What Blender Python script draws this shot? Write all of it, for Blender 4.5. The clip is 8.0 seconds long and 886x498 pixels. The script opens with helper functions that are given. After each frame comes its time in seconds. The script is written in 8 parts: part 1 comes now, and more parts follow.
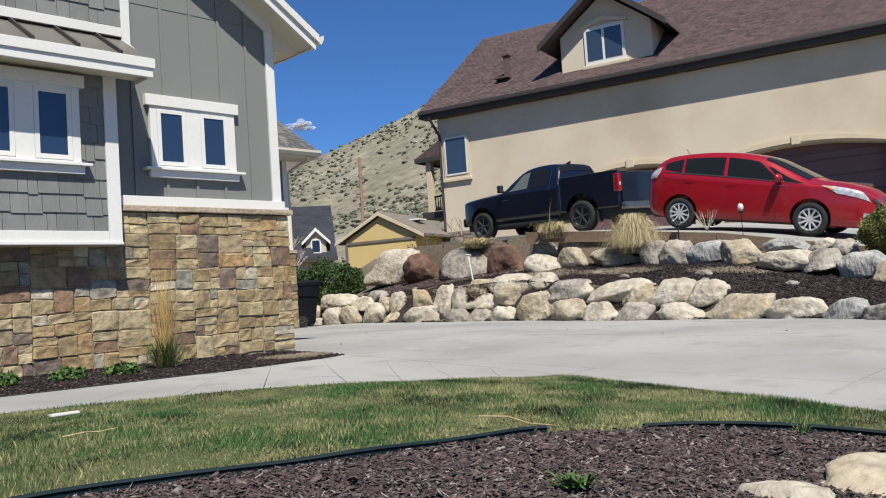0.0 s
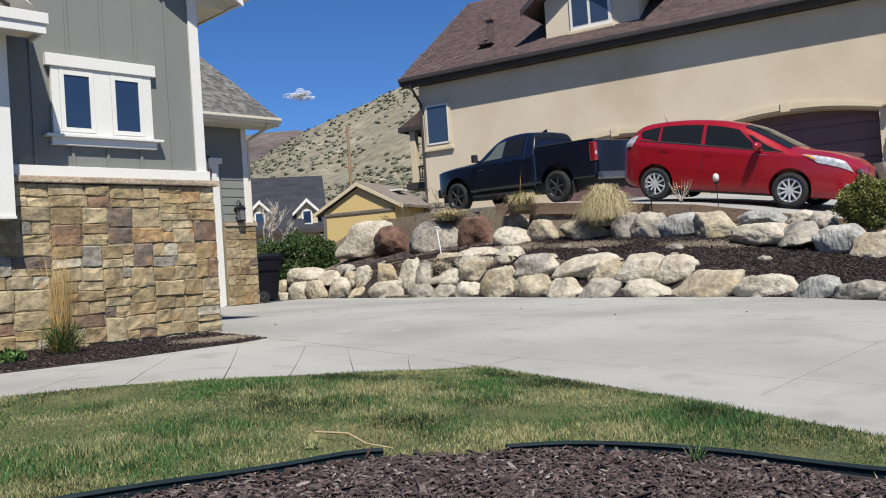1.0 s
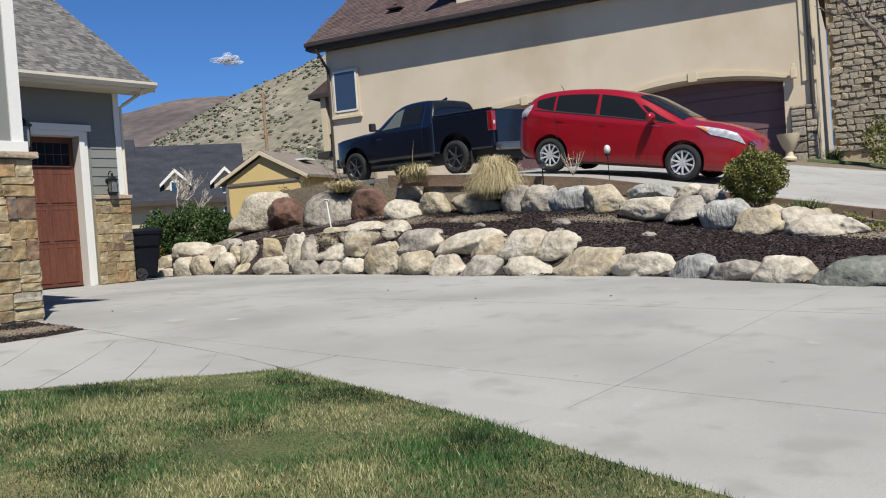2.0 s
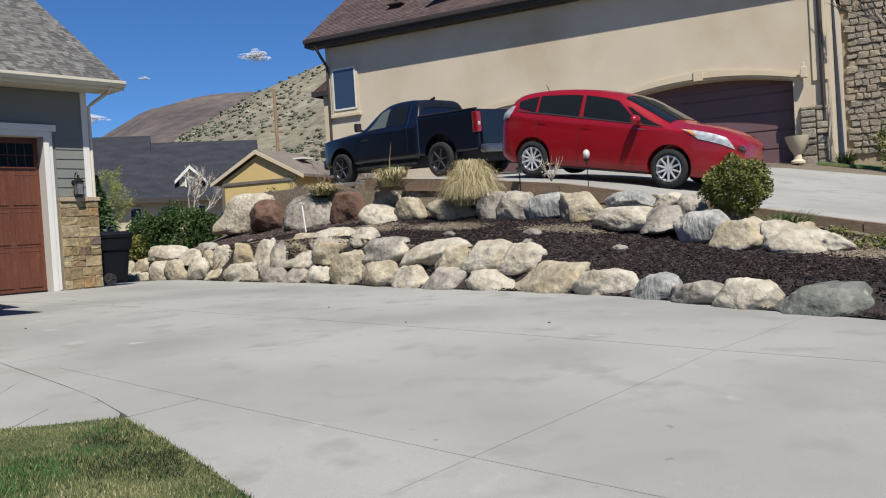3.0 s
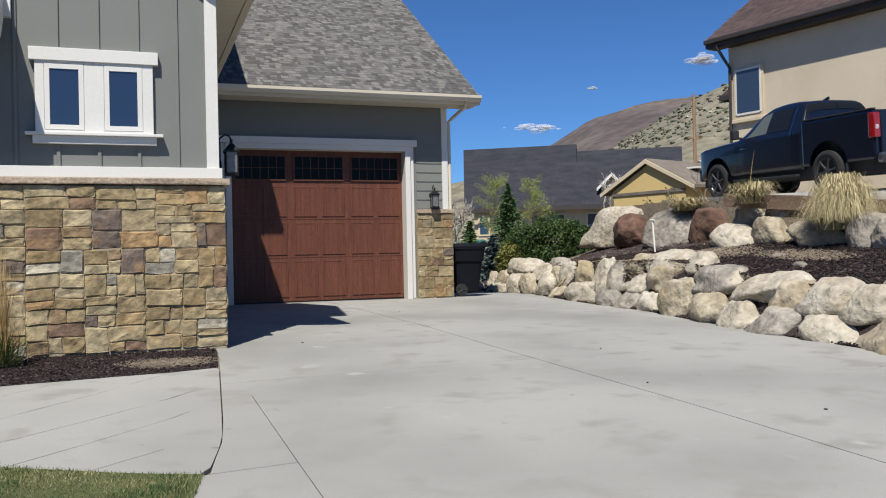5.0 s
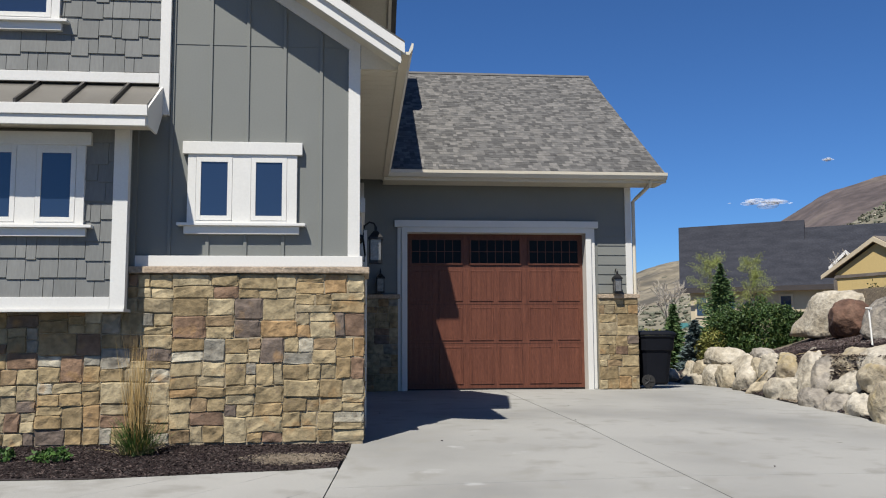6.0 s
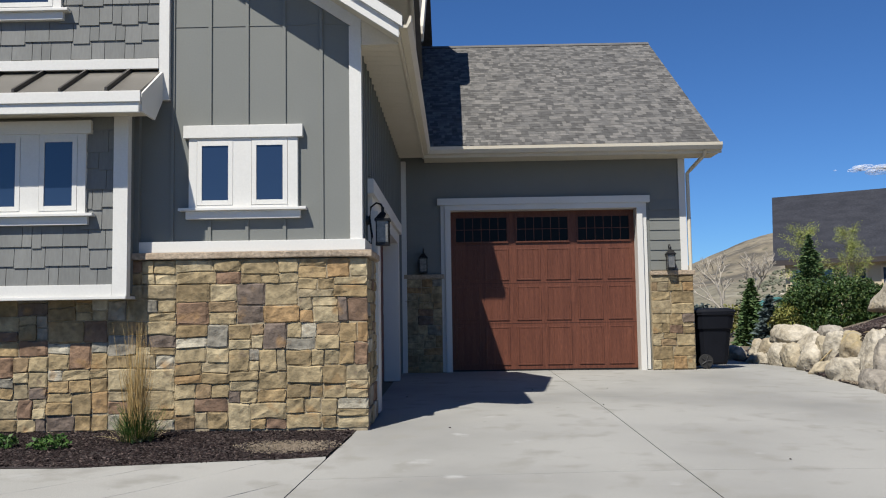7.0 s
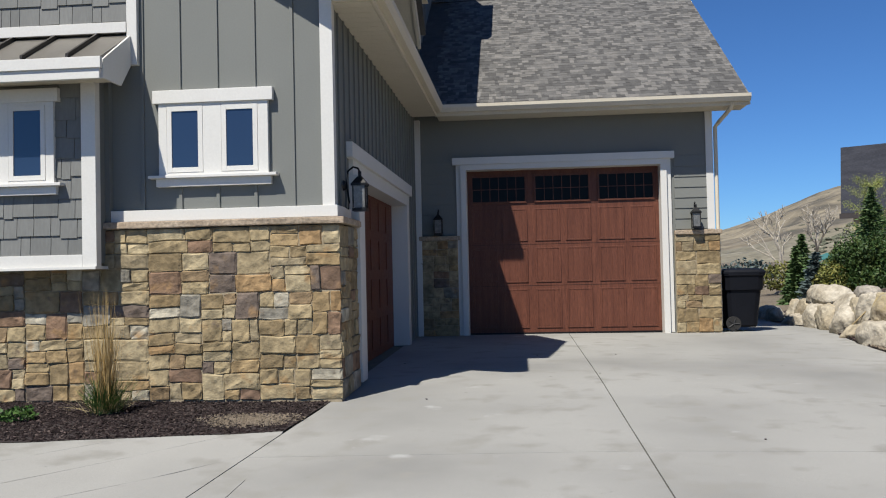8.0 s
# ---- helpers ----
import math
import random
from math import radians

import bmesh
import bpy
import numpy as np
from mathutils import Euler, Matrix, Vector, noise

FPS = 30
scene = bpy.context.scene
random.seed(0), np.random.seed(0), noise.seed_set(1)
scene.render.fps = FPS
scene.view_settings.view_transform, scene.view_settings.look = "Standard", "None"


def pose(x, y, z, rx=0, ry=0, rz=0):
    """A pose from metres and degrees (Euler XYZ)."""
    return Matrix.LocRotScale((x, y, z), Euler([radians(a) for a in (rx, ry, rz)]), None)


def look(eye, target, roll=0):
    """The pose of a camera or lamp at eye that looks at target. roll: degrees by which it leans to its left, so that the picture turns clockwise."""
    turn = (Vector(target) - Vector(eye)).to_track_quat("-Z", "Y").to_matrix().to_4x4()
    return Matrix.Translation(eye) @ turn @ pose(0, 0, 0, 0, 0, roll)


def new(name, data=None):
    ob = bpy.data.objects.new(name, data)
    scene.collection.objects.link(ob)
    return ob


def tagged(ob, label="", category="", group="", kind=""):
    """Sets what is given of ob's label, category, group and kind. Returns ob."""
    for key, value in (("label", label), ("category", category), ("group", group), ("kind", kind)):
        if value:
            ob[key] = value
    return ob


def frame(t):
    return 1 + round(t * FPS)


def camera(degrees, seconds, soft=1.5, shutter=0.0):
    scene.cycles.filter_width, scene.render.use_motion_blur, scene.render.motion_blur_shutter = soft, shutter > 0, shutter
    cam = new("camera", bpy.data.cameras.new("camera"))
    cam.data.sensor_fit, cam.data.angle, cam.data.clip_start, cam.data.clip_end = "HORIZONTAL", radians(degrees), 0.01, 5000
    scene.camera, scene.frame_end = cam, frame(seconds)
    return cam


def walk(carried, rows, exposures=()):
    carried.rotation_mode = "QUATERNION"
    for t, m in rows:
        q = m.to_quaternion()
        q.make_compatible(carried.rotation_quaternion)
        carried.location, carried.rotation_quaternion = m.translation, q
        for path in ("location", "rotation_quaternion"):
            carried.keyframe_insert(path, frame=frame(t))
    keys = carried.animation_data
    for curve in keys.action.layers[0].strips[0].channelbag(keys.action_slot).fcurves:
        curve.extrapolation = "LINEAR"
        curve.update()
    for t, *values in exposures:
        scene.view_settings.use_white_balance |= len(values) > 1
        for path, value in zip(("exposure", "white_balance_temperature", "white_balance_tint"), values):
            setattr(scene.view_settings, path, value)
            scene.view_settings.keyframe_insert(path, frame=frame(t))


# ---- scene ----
cam = camera(54.6, 8.0, soft=1.1)
PATH = [
    (0, (0.33, 0.299, 0.465), (1.768, 1.684, 0.579), -3.9),
    (0.5, (0.878, 0.342, 0.489), (2.318, 1.726, 0.591), -3.6),
    (1, (1.477, 0.331, 0.506), (2.913, 1.722, 0.551), -3.9),
    (1.5, (2.069, 0.316, 0.544), (3.604, 1.598, 0.506), -3.9),
    (1.7, (2.313, 0.288, 0.563), (3.849, 1.567, 0.524), -4.1),
    (2.8, (3.753, 0.01, 0.666), (5.287, 1.293, 0.619), -3.8),
    (3, (3.973, -0.003, 0.718), (5.471, 1.321, 0.674), -3.6),
    (3.5, (4.524, 0.032, 0.771), (5.808, 1.565, 0.77), -1.8),
    (4, (5.086, -0.053, 0.812), (6.124, 1.656, 0.846), -1.3),
    (4.2, (5.249, -0.094, 0.801), (6.253, 1.636, 0.835), -1.3),
    (5.3, (6.502, 0.149, 0.935), (7.031, 2.077, 0.973), -1.0),
    (5.5, (6.664, 0.294, 0.956), (7.105, 2.243, 1.056), -0.8),
    (6, (7.12, 0.455, 1.036), (7.311, 2.435, 1.238), -0.3),
    (6.5, (7.593, 0.578, 1.075), (7.583, 2.569, 1.267), 0.3),
    (7, (8.065, 0.761, 1.101), (8.041, 2.756, 1.251), -0.9),
    (7.5, (8.575, 0.916, 1.138), (8.479, 2.913, 1.194), -1.3),
    (8, (8.961, 1.176, 1.208), (8.785, 3.167, 1.258), -1.3),
]
walk(cam, [(t, look(eye, target, roll)) for t, eye, target, roll in PATH], [(0, 0.6), (1.5, 0.58), (3.0, 0.46), (8, 0.47)])

# ---- daylight ----
SUN_EL, SUN_AZ = 56.9, math.atan2(-0.501, -0.866)
world = bpy.data.worlds.new("sky")
scene.world = world
world.use_nodes = True
wn = world.node_tree.nodes
sky = wn.new("ShaderNodeTexSky")
sky.sky_type, sky.sun_disc = "NISHITA", False
sky.sun_elevation, sky.sun_rotation = radians(SUN_EL), SUN_AZ
sky.altitude, sky.air_density, sky.dust_density, sky.ozone_density = 1500, 0.95, 0.0, 4.0
wn["Background"].inputs["Strength"].default_value = 0.05
tone = wn.new("ShaderNodeMix")
tone.data_type, tone.blend_type = "RGBA", "MULTIPLY"
tone.inputs["Factor"].default_value = 1.0
tone.inputs["B"].default_value = (0.66, 1.08, 1.56, 1)
world.node_tree.links.new(sky.outputs["Color"], tone.inputs["A"])
world.node_tree.links.new(tone.outputs["Result"], wn["Background"].inputs["Color"])
sun = new("sun", bpy.data.lights.new("sun", "SUN"))
sun.data.energy, sun.data.angle, sun.data.color = 5.0, radians(0.53), (1.0, 0.955, 0.875)
sun.matrix_world = look((0, 0, 30), (3.27, 5.65, 20))


# ---- materials ----
def material(name, colors, scale=4.0, rough=0.8, bump=0.3, fine=40.0, metal=0.0, vary="", contrast=0.35, detail=6.0,
             stretch=(1, 1, 1), spec=0.5, stains=None, coat=0.0, constant=False, bump_dist=0.01, spread=0.6, placed=False):
    """A surface whose colour runs through colors by noise, or by piece (vary: 'object' or 'island'), with finer grain and relief."""
    m = bpy.data.materials.new(name)
    m.use_nodes = True
    nt = m.node_tree
    n, link = nt.nodes, nt.links.new
    bsdf = n["Principled BSDF"]
    bsdf.inputs["Metallic"].default_value = metal
    bsdf.inputs["Specular IOR Level"].default_value = spec
    bsdf.inputs["Coat Weight"].default_value = coat
    bsdf.inputs["Coat Roughness"].default_value = 0.06
    co = n.new("ShaderNodeTexCoord")
    mp = n.new("ShaderNodeMapping")
    mp.inputs["Scale"].default_value = stretch
    where = n.new("ShaderNodeNewGeometry").outputs["Position"] if placed else co.outputs["Object"]
    link(where, mp.inputs["Vector"])
    big = n.new("ShaderNodeTexNoise")
    big.inputs["Scale"].default_value, big.inputs["Detail"].default_value = scale, detail
    link(mp.outputs["Vector"], big.inputs["Vector"])
    small = n.new("ShaderNodeTexNoise")
    small.inputs["Scale"].default_value, small.inputs["Detail"].default_value = fine, 5.0
    link(mp.outputs["Vector"], small.inputs["Vector"])
    ramp = n.new("ShaderNodeValToRGB")
    els = ramp.color_ramp.elements
    k = len(colors)
    while len(els) < k:
        els.new(0.5)
    for i, c in enumerate(colors):
        if vary:
            els[i].position = i / k if constant else i / max(1, k - 1)
        else:
            els[i].position = 0.5 + spread * (i / max(1, k - 1) - 0.5) if k > 1 else 0.0
        els[i].color = (*c, 1)
    if constant:
        ramp.color_ramp.interpolation = "CONSTANT"
    if vary == "object":
        info = n.new("ShaderNodeObjectInfo")
        link(info.outputs["Random"], ramp.inputs["Fac"])
    elif vary == "island":
        info = n.new("ShaderNodeNewGeometry")
        link(info.outputs["Random Per Island"], ramp.inputs["Fac"])
    else:
        link(big.outputs["Fac"], ramp.inputs["Fac"])
    colour = ramp.outputs["Color"]

    def times(colour, source, low, high):
        rng = n.new("ShaderNodeMapRange")
        rng.inputs["From Min"].default_value, rng.inputs["From Max"].default_value = 0.3, 0.7
        rng.inputs["To Min"].default_value, rng.inputs["To Max"].default_value = low, high
        link(source, rng.inputs["Value"])
        mix = n.new("ShaderNodeMix")
        mix.data_type, mix.blend_type = "RGBA", "MULTIPLY"
        mix.inputs["Factor"].default_value = 1.0
        link(colour, mix.inputs["A"])
        link(rng.outputs["Result"], mix.inputs["B"])
        return mix.outputs["Result"]

    colour = times(colour, small.outputs["Fac"], 1 - contrast, 1 + contrast * 0.6)
    if vary:
        colour = times(colour, big.outputs["Fac"], 1 - contrast, 1 + contrast * 0.5)
    for tone, size, low, high in stains or ():
        st = n.new("ShaderNodeTexNoise")
        st.inputs["Scale"].default_value, st.inputs["Detail"].default_value = size, 7.0
        link(where, st.inputs["Vector"])
        rng = n.new("ShaderNodeMapRange")
        rng.inputs["From Min"].default_value, rng.inputs["From Max"].default_value = low, high
        link(st.outputs["Fac"], rng.inputs["Value"])
        mix = n.new("ShaderNodeMix")
        mix.data_type = "RGBA"
        link(rng.outputs["Result"], mix.inputs["Factor"])
        link(colour, mix.inputs["A"])
        mix.inputs["B"].default_value = (*tone, 1)
        colour = mix.outputs["Result"]
    link(colour, bsdf.inputs["Base Color"])
    rr = n.new("ShaderNodeMapRange")
    rr.inputs["To Min"].default_value, rr.inputs["To Max"].default_value = max(0.02, rough - 0.1), min(1, rough + 0.1)
    link(small.outputs["Fac"], rr.inputs["Value"])
    link(rr.outputs["Result"], bsdf.inputs["Roughness"])
    if bump:
        b = n.new("ShaderNodeBump")
        b.inputs["Strength"].default_value, b.inputs["Distance"].default_value = bump, bump_dist
        link(small.outputs["Fac"], b.inputs["Height"])
        link(b.outputs["Normal"], bsdf.inputs["Normal"])
    return m


def glass(name, tint=(0.02, 0.025, 0.03), rough=0.03):
    m = bpy.data.materials.new(name)
    m.use_nodes = True
    b = m.node_tree.nodes["Principled BSDF"]
    b.inputs["Base Color"].default_value = (*tint, 1)
    b.inputs["Roughness"].default_value = rough
    b.inputs["Specular IOR Level"].default_value = 0.9
    return m


M_GREY = material("grey_siding", [(0.148, 0.155, 0.142), (0.168, 0.175, 0.16)], 1.2, 0.7, 0.03, 60, contrast=0.06)
M_SHAKE = material("grey_shake", [(0.135, 0.139, 0.131), (0.17, 0.173, 0.163), (0.15, 0.154, 0.145)], 3, 0.75, 0.12, 50, vary="object", contrast=0.12, stretch=(1, 1, 0.2))
M_WHITE = material("white_paint", [(0.58, 0.57, 0.53), (0.63, 0.62, 0.58)], 1.5, 0.5, 0.015, 50, contrast=0.04)
M_SOFFIT = material("cream_soffit", [(0.56, 0.51, 0.4), (0.62, 0.57, 0.46)], 1.0, 0.6, 0.05, 40, contrast=0.06)
BUFF = [(0.305, 0.236, 0.133), (0.355, 0.28, 0.162), (0.255, 0.192, 0.106), (0.385, 0.315, 0.193), (0.315, 0.228, 0.12), (0.335, 0.268, 0.159), (0.295, 0.24, 0.15)]
M_STONE = material("ledge_stone", BUFF + [(0.24, 0.155, 0.1), (0.27, 0.245, 0.195)] + BUFF + [(0.32, 0.21, 0.105), (0.42, 0.38, 0.29), (0.16, 0.125, 0.1)] + BUFF + [(0.25, 0.23, 0.185), (0.28, 0.2, 0.115), (0.19, 0.125, 0.085)],
                   5, 0.95, 0.9, 13, vary="object", constant=True, contrast=0.34, bump_dist=0.025, spec=0.2, placed=True, stains=[((0.31, 0.19, 0.085), 4.0, 0.6, 0.76), ((0.14, 0.105, 0.075), 9.0, 0.62, 0.78)])
M_MORTAR = material("mortar", [(0.27, 0.22, 0.145), (0.33, 0.275, 0.185)], 8, 0.95, 0.4, 50)
M_CAP = material("stone_cap", [(0.3, 0.23, 0.16), (0.42, 0.34, 0.25)], 6, 0.9, 0.6, 30, bump_dist=0.02)
M_SHINGLE = material("grey_shingle", [(0.0671, 0.0653, 0.0625), (0.107, 0.104, 0.0994), (0.138, 0.132, 0.123), (0.0774, 0.0757, 0.0722), (0.159, 0.152, 0.141), (0.116, 0.112, 0.106)], 6, 0.95, 0.5, 120, vary="object", contrast=0.25, constant=True)
M_SHINGLE_I = material("grey_shingle_field", [(0.0671, 0.0653, 0.0625), (0.107, 0.104, 0.0994), (0.138, 0.132, 0.123), (0.0774, 0.0757, 0.0722), (0.159, 0.152, 0.141), (0.116, 0.112, 0.106)], 6, 0.95, 0.5, 120, vary="island", contrast=0.25, constant=True)
M_SEAM = material("dark_seam", [(0.03, 0.027, 0.024), (0.045, 0.04, 0.036)], 2, 0.5, 0.05, 30, metal=0.3)
M_METALROOF = material("bronze_metal_roof", [(0.13, 0.12, 0.105), (0.16, 0.15, 0.13)], 2, 0.45, 0.05, 30, metal=0.3, contrast=0.1)
M_DOORWOOD = material("stained_door", [(0.092, 0.032, 0.0195), (0.155, 0.056, 0.033)], 3, 0.5, 0.3, 30, contrast=0.4, stretch=(6, 6, 0.35), spec=0.3)
M_DARKGLASS = glass("dark_window_glass", (0.018, 0.032, 0.065))
M_TOPLIGHT = glass("dim_top_light_glass", (0.008, 0.009, 0.01), 0.12)
M_TOPLIGHT.node_tree.nodes["Principled BSDF"].inputs["Specular IOR Level"].default_value = 0.06
M_BLACK = material("black_metal", [(0.012, 0.012, 0.013), (0.02, 0.02, 0.02)], 5, 0.45, 0.1, 80, metal=0.6)
M_CONCRETE = material("concrete", [(0.268, 0.265, 0.246), (0.315, 0.311, 0.29)], 0.9, 0.9, 0.25, 120, contrast=0.12, spec=0.3,
                      stains=[((0.205, 0.203, 0.19), 0.45, 0.44, 0.7), ((0.225, 0.22, 0.2), 2.6, 0.54, 0.68), ((0.32, 0.32, 0.305), 2.3, 0.67, 0.76), ((0.15, 0.145, 0.13), 7.0, 0.71, 0.78)])
M_SOIL = material("dry_soil", [(0.085, 0.067, 0.047), (0.15, 0.12, 0.084), (0.115, 0.1, 0.064)], 0.7, 1.0, 0.6, 18, contrast=0.4, bump_dist=0.03)
M_MULCHBASE = material("mulch_bed", [(0.012, 0.008, 0.008), (0.03, 0.02, 0.019), (0.06, 0.042, 0.038)], 22, 0.95, 1.0, 60, contrast=0.5, bump_dist=0.03)
M_MULCH = material("mulch_chip", [(0.015, 0.009, 0.009), (0.036, 0.021, 0.021), (0.07, 0.043, 0.04), (0.11, 0.076, 0.07), (0.022, 0.013, 0.014), (0.058, 0.034, 0.031), (0.13, 0.1, 0.09), (0.034, 0.021, 0.021), (0.28, 0.245, 0.22)], 20, 0.9, 0.4, 90, vary="island", contrast=0.4)
M_MULCH_DARK = material("dark_mulch_chip", [(0.01, 0.007, 0.007), (0.02, 0.013, 0.013), (0.036, 0.024, 0.023), (0.015, 0.01, 0.01), (0.03, 0.02, 0.019), (0.13, 0.1, 0.09)], 20, 0.95, 0.4, 90, vary="island", contrast=0.4, spec=0.2)
M_TURF = material("turf", [(0.05, 0.06, 0.016), (0.09, 0.1, 0.03), (0.2, 0.17, 0.07)], 2.5, 1.0, 0.9, 70, contrast=0.5, bump_dist=0.03)
M_STUCCO = material("tan_stucco", [(0.5, 0.43, 0.32), (0.57, 0.49, 0.37)], 0.5, 0.95, 0.25, 60, contrast=0.08, stains=[((0.38, 0.3, 0.195), 0.35, 0.5, 0.85)])
M_STUCCO_TRIM = material("pale_stucco_trim", [(0.5, 0.42, 0.29), (0.55, 0.47, 0.33)], 1.5, 0.9, 0.2, 60, contrast=0.08)
M_DARKTRIM = material("dark_brown_fascia", [(0.03, 0.024, 0.022), (0.045, 0.036, 0.032)], 2, 0.6, 0.1, 40)
M_PURPLEDOOR = material("mauve_garage_door", [(0.11, 0.06, 0.065), (0.14, 0.08, 0.085)], 2, 0.6, 0.1, 40, contrast=0.15)
M_ROCK_PALE = material("pale_boulder", [(0.232, 0.196, 0.14), (0.384, 0.344, 0.272), (0.48, 0.444, 0.376)], 2.2, 0.95, 0.8, 11, contrast=0.28, bump_dist=0.05, placed=True, stains=[((0.336, 0.264, 0.16), 1.7, 0.6, 0.8), ((0.096, 0.08, 0.064), 4.0, 0.66, 0.76)])
M_ROCK_GREY = material("grey_boulder", [(0.12, 0.108, 0.09), (0.25, 0.225, 0.19), (0.38, 0.35, 0.3)], 2.5, 0.95, 0.8, 11, contrast=0.34, bump_dist=0.05, placed=True, stains=[((0.42, 0.37, 0.29), 1.5, 0.56, 0.7), ((0.09, 0.08, 0.065), 5.0, 0.64, 0.74)])
M_ROCK_TAN = material("tan_boulder", [(0.2, 0.16, 0.108), (0.336, 0.288, 0.204), (0.432, 0.388, 0.3)], 2.0, 0.95, 0.8, 11, contrast=0.28, bump_dist=0.05, placed=True, stains=[((0.32, 0.248, 0.104), 2.4, 0.58, 0.8), ((0.104, 0.088, 0.068), 4.0, 0.66, 0.76)])
M_ROCK_BLUE = material("blue_grey_boulder", [(0.15, 0.15, 0.138), (0.27, 0.27, 0.25), (0.39, 0.385, 0.35)], 2.5, 0.95, 0.8, 11, contrast=0.3, bump_dist=0.05, placed=True, stretch=(2, 2, 0.6), stains=[((0.42, 0.4, 0.35), 2.5, 0.58, 0.7), ((0.1, 0.095, 0.08), 5.0, 0.64, 0.74)])
M_ROCK_DARK = material("dark_boulder", [(0.06, 0.065, 0.055), (0.14, 0.145, 0.125), (0.26, 0.26, 0.23)], 2.5, 0.95, 0.8, 11, contrast=0.3, bump_dist=0.05, placed=True, stains=[((0.4, 0.38, 0.33), 3.0, 0.64, 0.74)])
M_ROCK_RED = material("red_brown_boulder", [(0.055, 0.032, 0.023), (0.115, 0.062, 0.042), (0.17, 0.1, 0.068)], 2.5, 0.95, 0.9, 8, contrast=0.3, bump_dist=0.05, placed=True)


# ---- building tools ----
def thing(name, label, category, at=(0, 0, 0), group="", kind=""):
    """An Empty at a thing's base."""
    ob = new(name)
    ob.empty_display_size = 0.2
    ob.location = at
    return tagged(ob, label, category, group, kind)


def link_mesh(name, me, mat, parent=None, label="", smooth=False):
    """Links mesh data laid out in world coordinates, under an unturned Empty or one of its parts."""
    if mat and not me.materials:
        me.materials.append(mat)
    if smooth:
        me.shade_smooth()
        me.set_sharp_from_angle(angle=radians(38))
    ob = new(name, me)
    if parent:
        ob.parent = parent
        if parent.data is None:
            ob.matrix_parent_inverse = Matrix.Translation(-parent.location)
    return tagged(ob, label)


def part(name, bm, mat, parent=None, label="", smooth=False):
    me = bpy.data.meshes.new(name)
    bm.to_mesh(me)
    bm.free()
    return link_mesh(name, me, mat, parent, label, smooth)


def box(bm, x0, x1, y0, y1, z0, z1, bevel=0.0):
    made = bmesh.ops.create_cube(bm, size=1.0, matrix=Matrix.LocRotScale(((x0 + x1) / 2, (y0 + y1) / 2, (z0 + z1) / 2), None, (abs(x1 - x0), abs(y1 - y0), abs(z1 - z0))))
    if bevel:
        edges = {e for v in made["verts"] for e in v.link_edges}
        bmesh.ops.bevel(bm, geom=list(edges), offset=bevel, segments=2, affect="EDGES", profile=0.6)
    return bm


def boxes(*rows, bevel=0.0):
    bm = bmesh.new()
    for r in rows:
        box(bm, *r, bevel=bevel)
    return bm


def prism(points, axis, a, b):
    """A solid from an outline in the plane across an axis, from a to b along it. axis 'x': points are (y, z); 'y': (x, z); 'z': (x, y)."""
    bm = bmesh.new()

    def place(p, c):
        return {"x": (c, p[0], p[1]), "y": (p[0], c, p[1]), "z": (p[0], p[1], c)}[axis]
    v0 = [bm.verts.new(place(p, a)) for p in points]
    v1 = [bm.verts.new(place(p, b)) for p in points]
    k = len(points)
    bm.faces.new(v0)
    bm.faces.new(v1[::-1])
    for i in range(k):
        bm.faces.new((v0[i], v1[i], v1[(i + 1) % k], v0[(i + 1) % k]))
    bmesh.ops.recalc_face_normals(bm, faces=bm.faces)
    return bm


def tube(path, r, sides=8, closed_ends=True, r_end=None):
    """A round bar along points."""
    bm = bmesh.new()
    rings = []
    pts = [Vector(p) for p in path]
    for i, p in enumerate(pts):
        d = (pts[min(i + 1, len(pts) - 1)] - pts[max(i - 1, 0)]).normalized()
        side = d.cross(Vector((0, 0, 1)))
        side = side.normalized() if side.length > 1e-3 else Vector((1, 0, 0))
        up = side.cross(d).normalized()
        rr = r if r_end is None else r + (r_end - r) * i / (len(pts) - 1)
        rings.append([bm.verts.new(p + (side * math.cos(a) + up * math.sin(a)) * rr) for a in (2 * math.pi * k / sides for k in range(sides))])
    for a, b in zip(rings, rings[1:]):
        for k in range(sides):
            bm.faces.new((a[k], a[(k + 1) % sides], b[(k + 1) % sides], b[k]))
    if closed_ends:
        bm.faces.new(rings[0][::-1])
        bm.faces.new(rings[-1])
    return bm


def raw(name, verts, faces, mat, parent=None, label="", smooth=False):
    me = bpy.data.meshes.new(name)
    me.from_pydata(verts, [], faces)
    me.update()
    return link_mesh(name, me, mat, parent, label, smooth)


def quad_soup(name, corners, mat, parent=None, per=4):
    """Many loose faces from an array (count, per, 3)."""
    corners = np.asarray(corners, dtype=float)
    k = len(corners)
    me = bpy.data.meshes.new(name)
    me.vertices.add(k * per)
    me.vertices.foreach_set("co", corners.reshape(-1))
    me.loops.add(k * per)
    me.loops.foreach_set("vertex_index", np.arange(k * per, dtype=np.int32))
    me.polygons.add(k)
    me.polygons.foreach_set("loop_start", np.arange(0, k * per, per, dtype=np.int32))
    me.update(calc_edges=True)
    me.validate()
    return link_mesh(name, me, mat, parent)


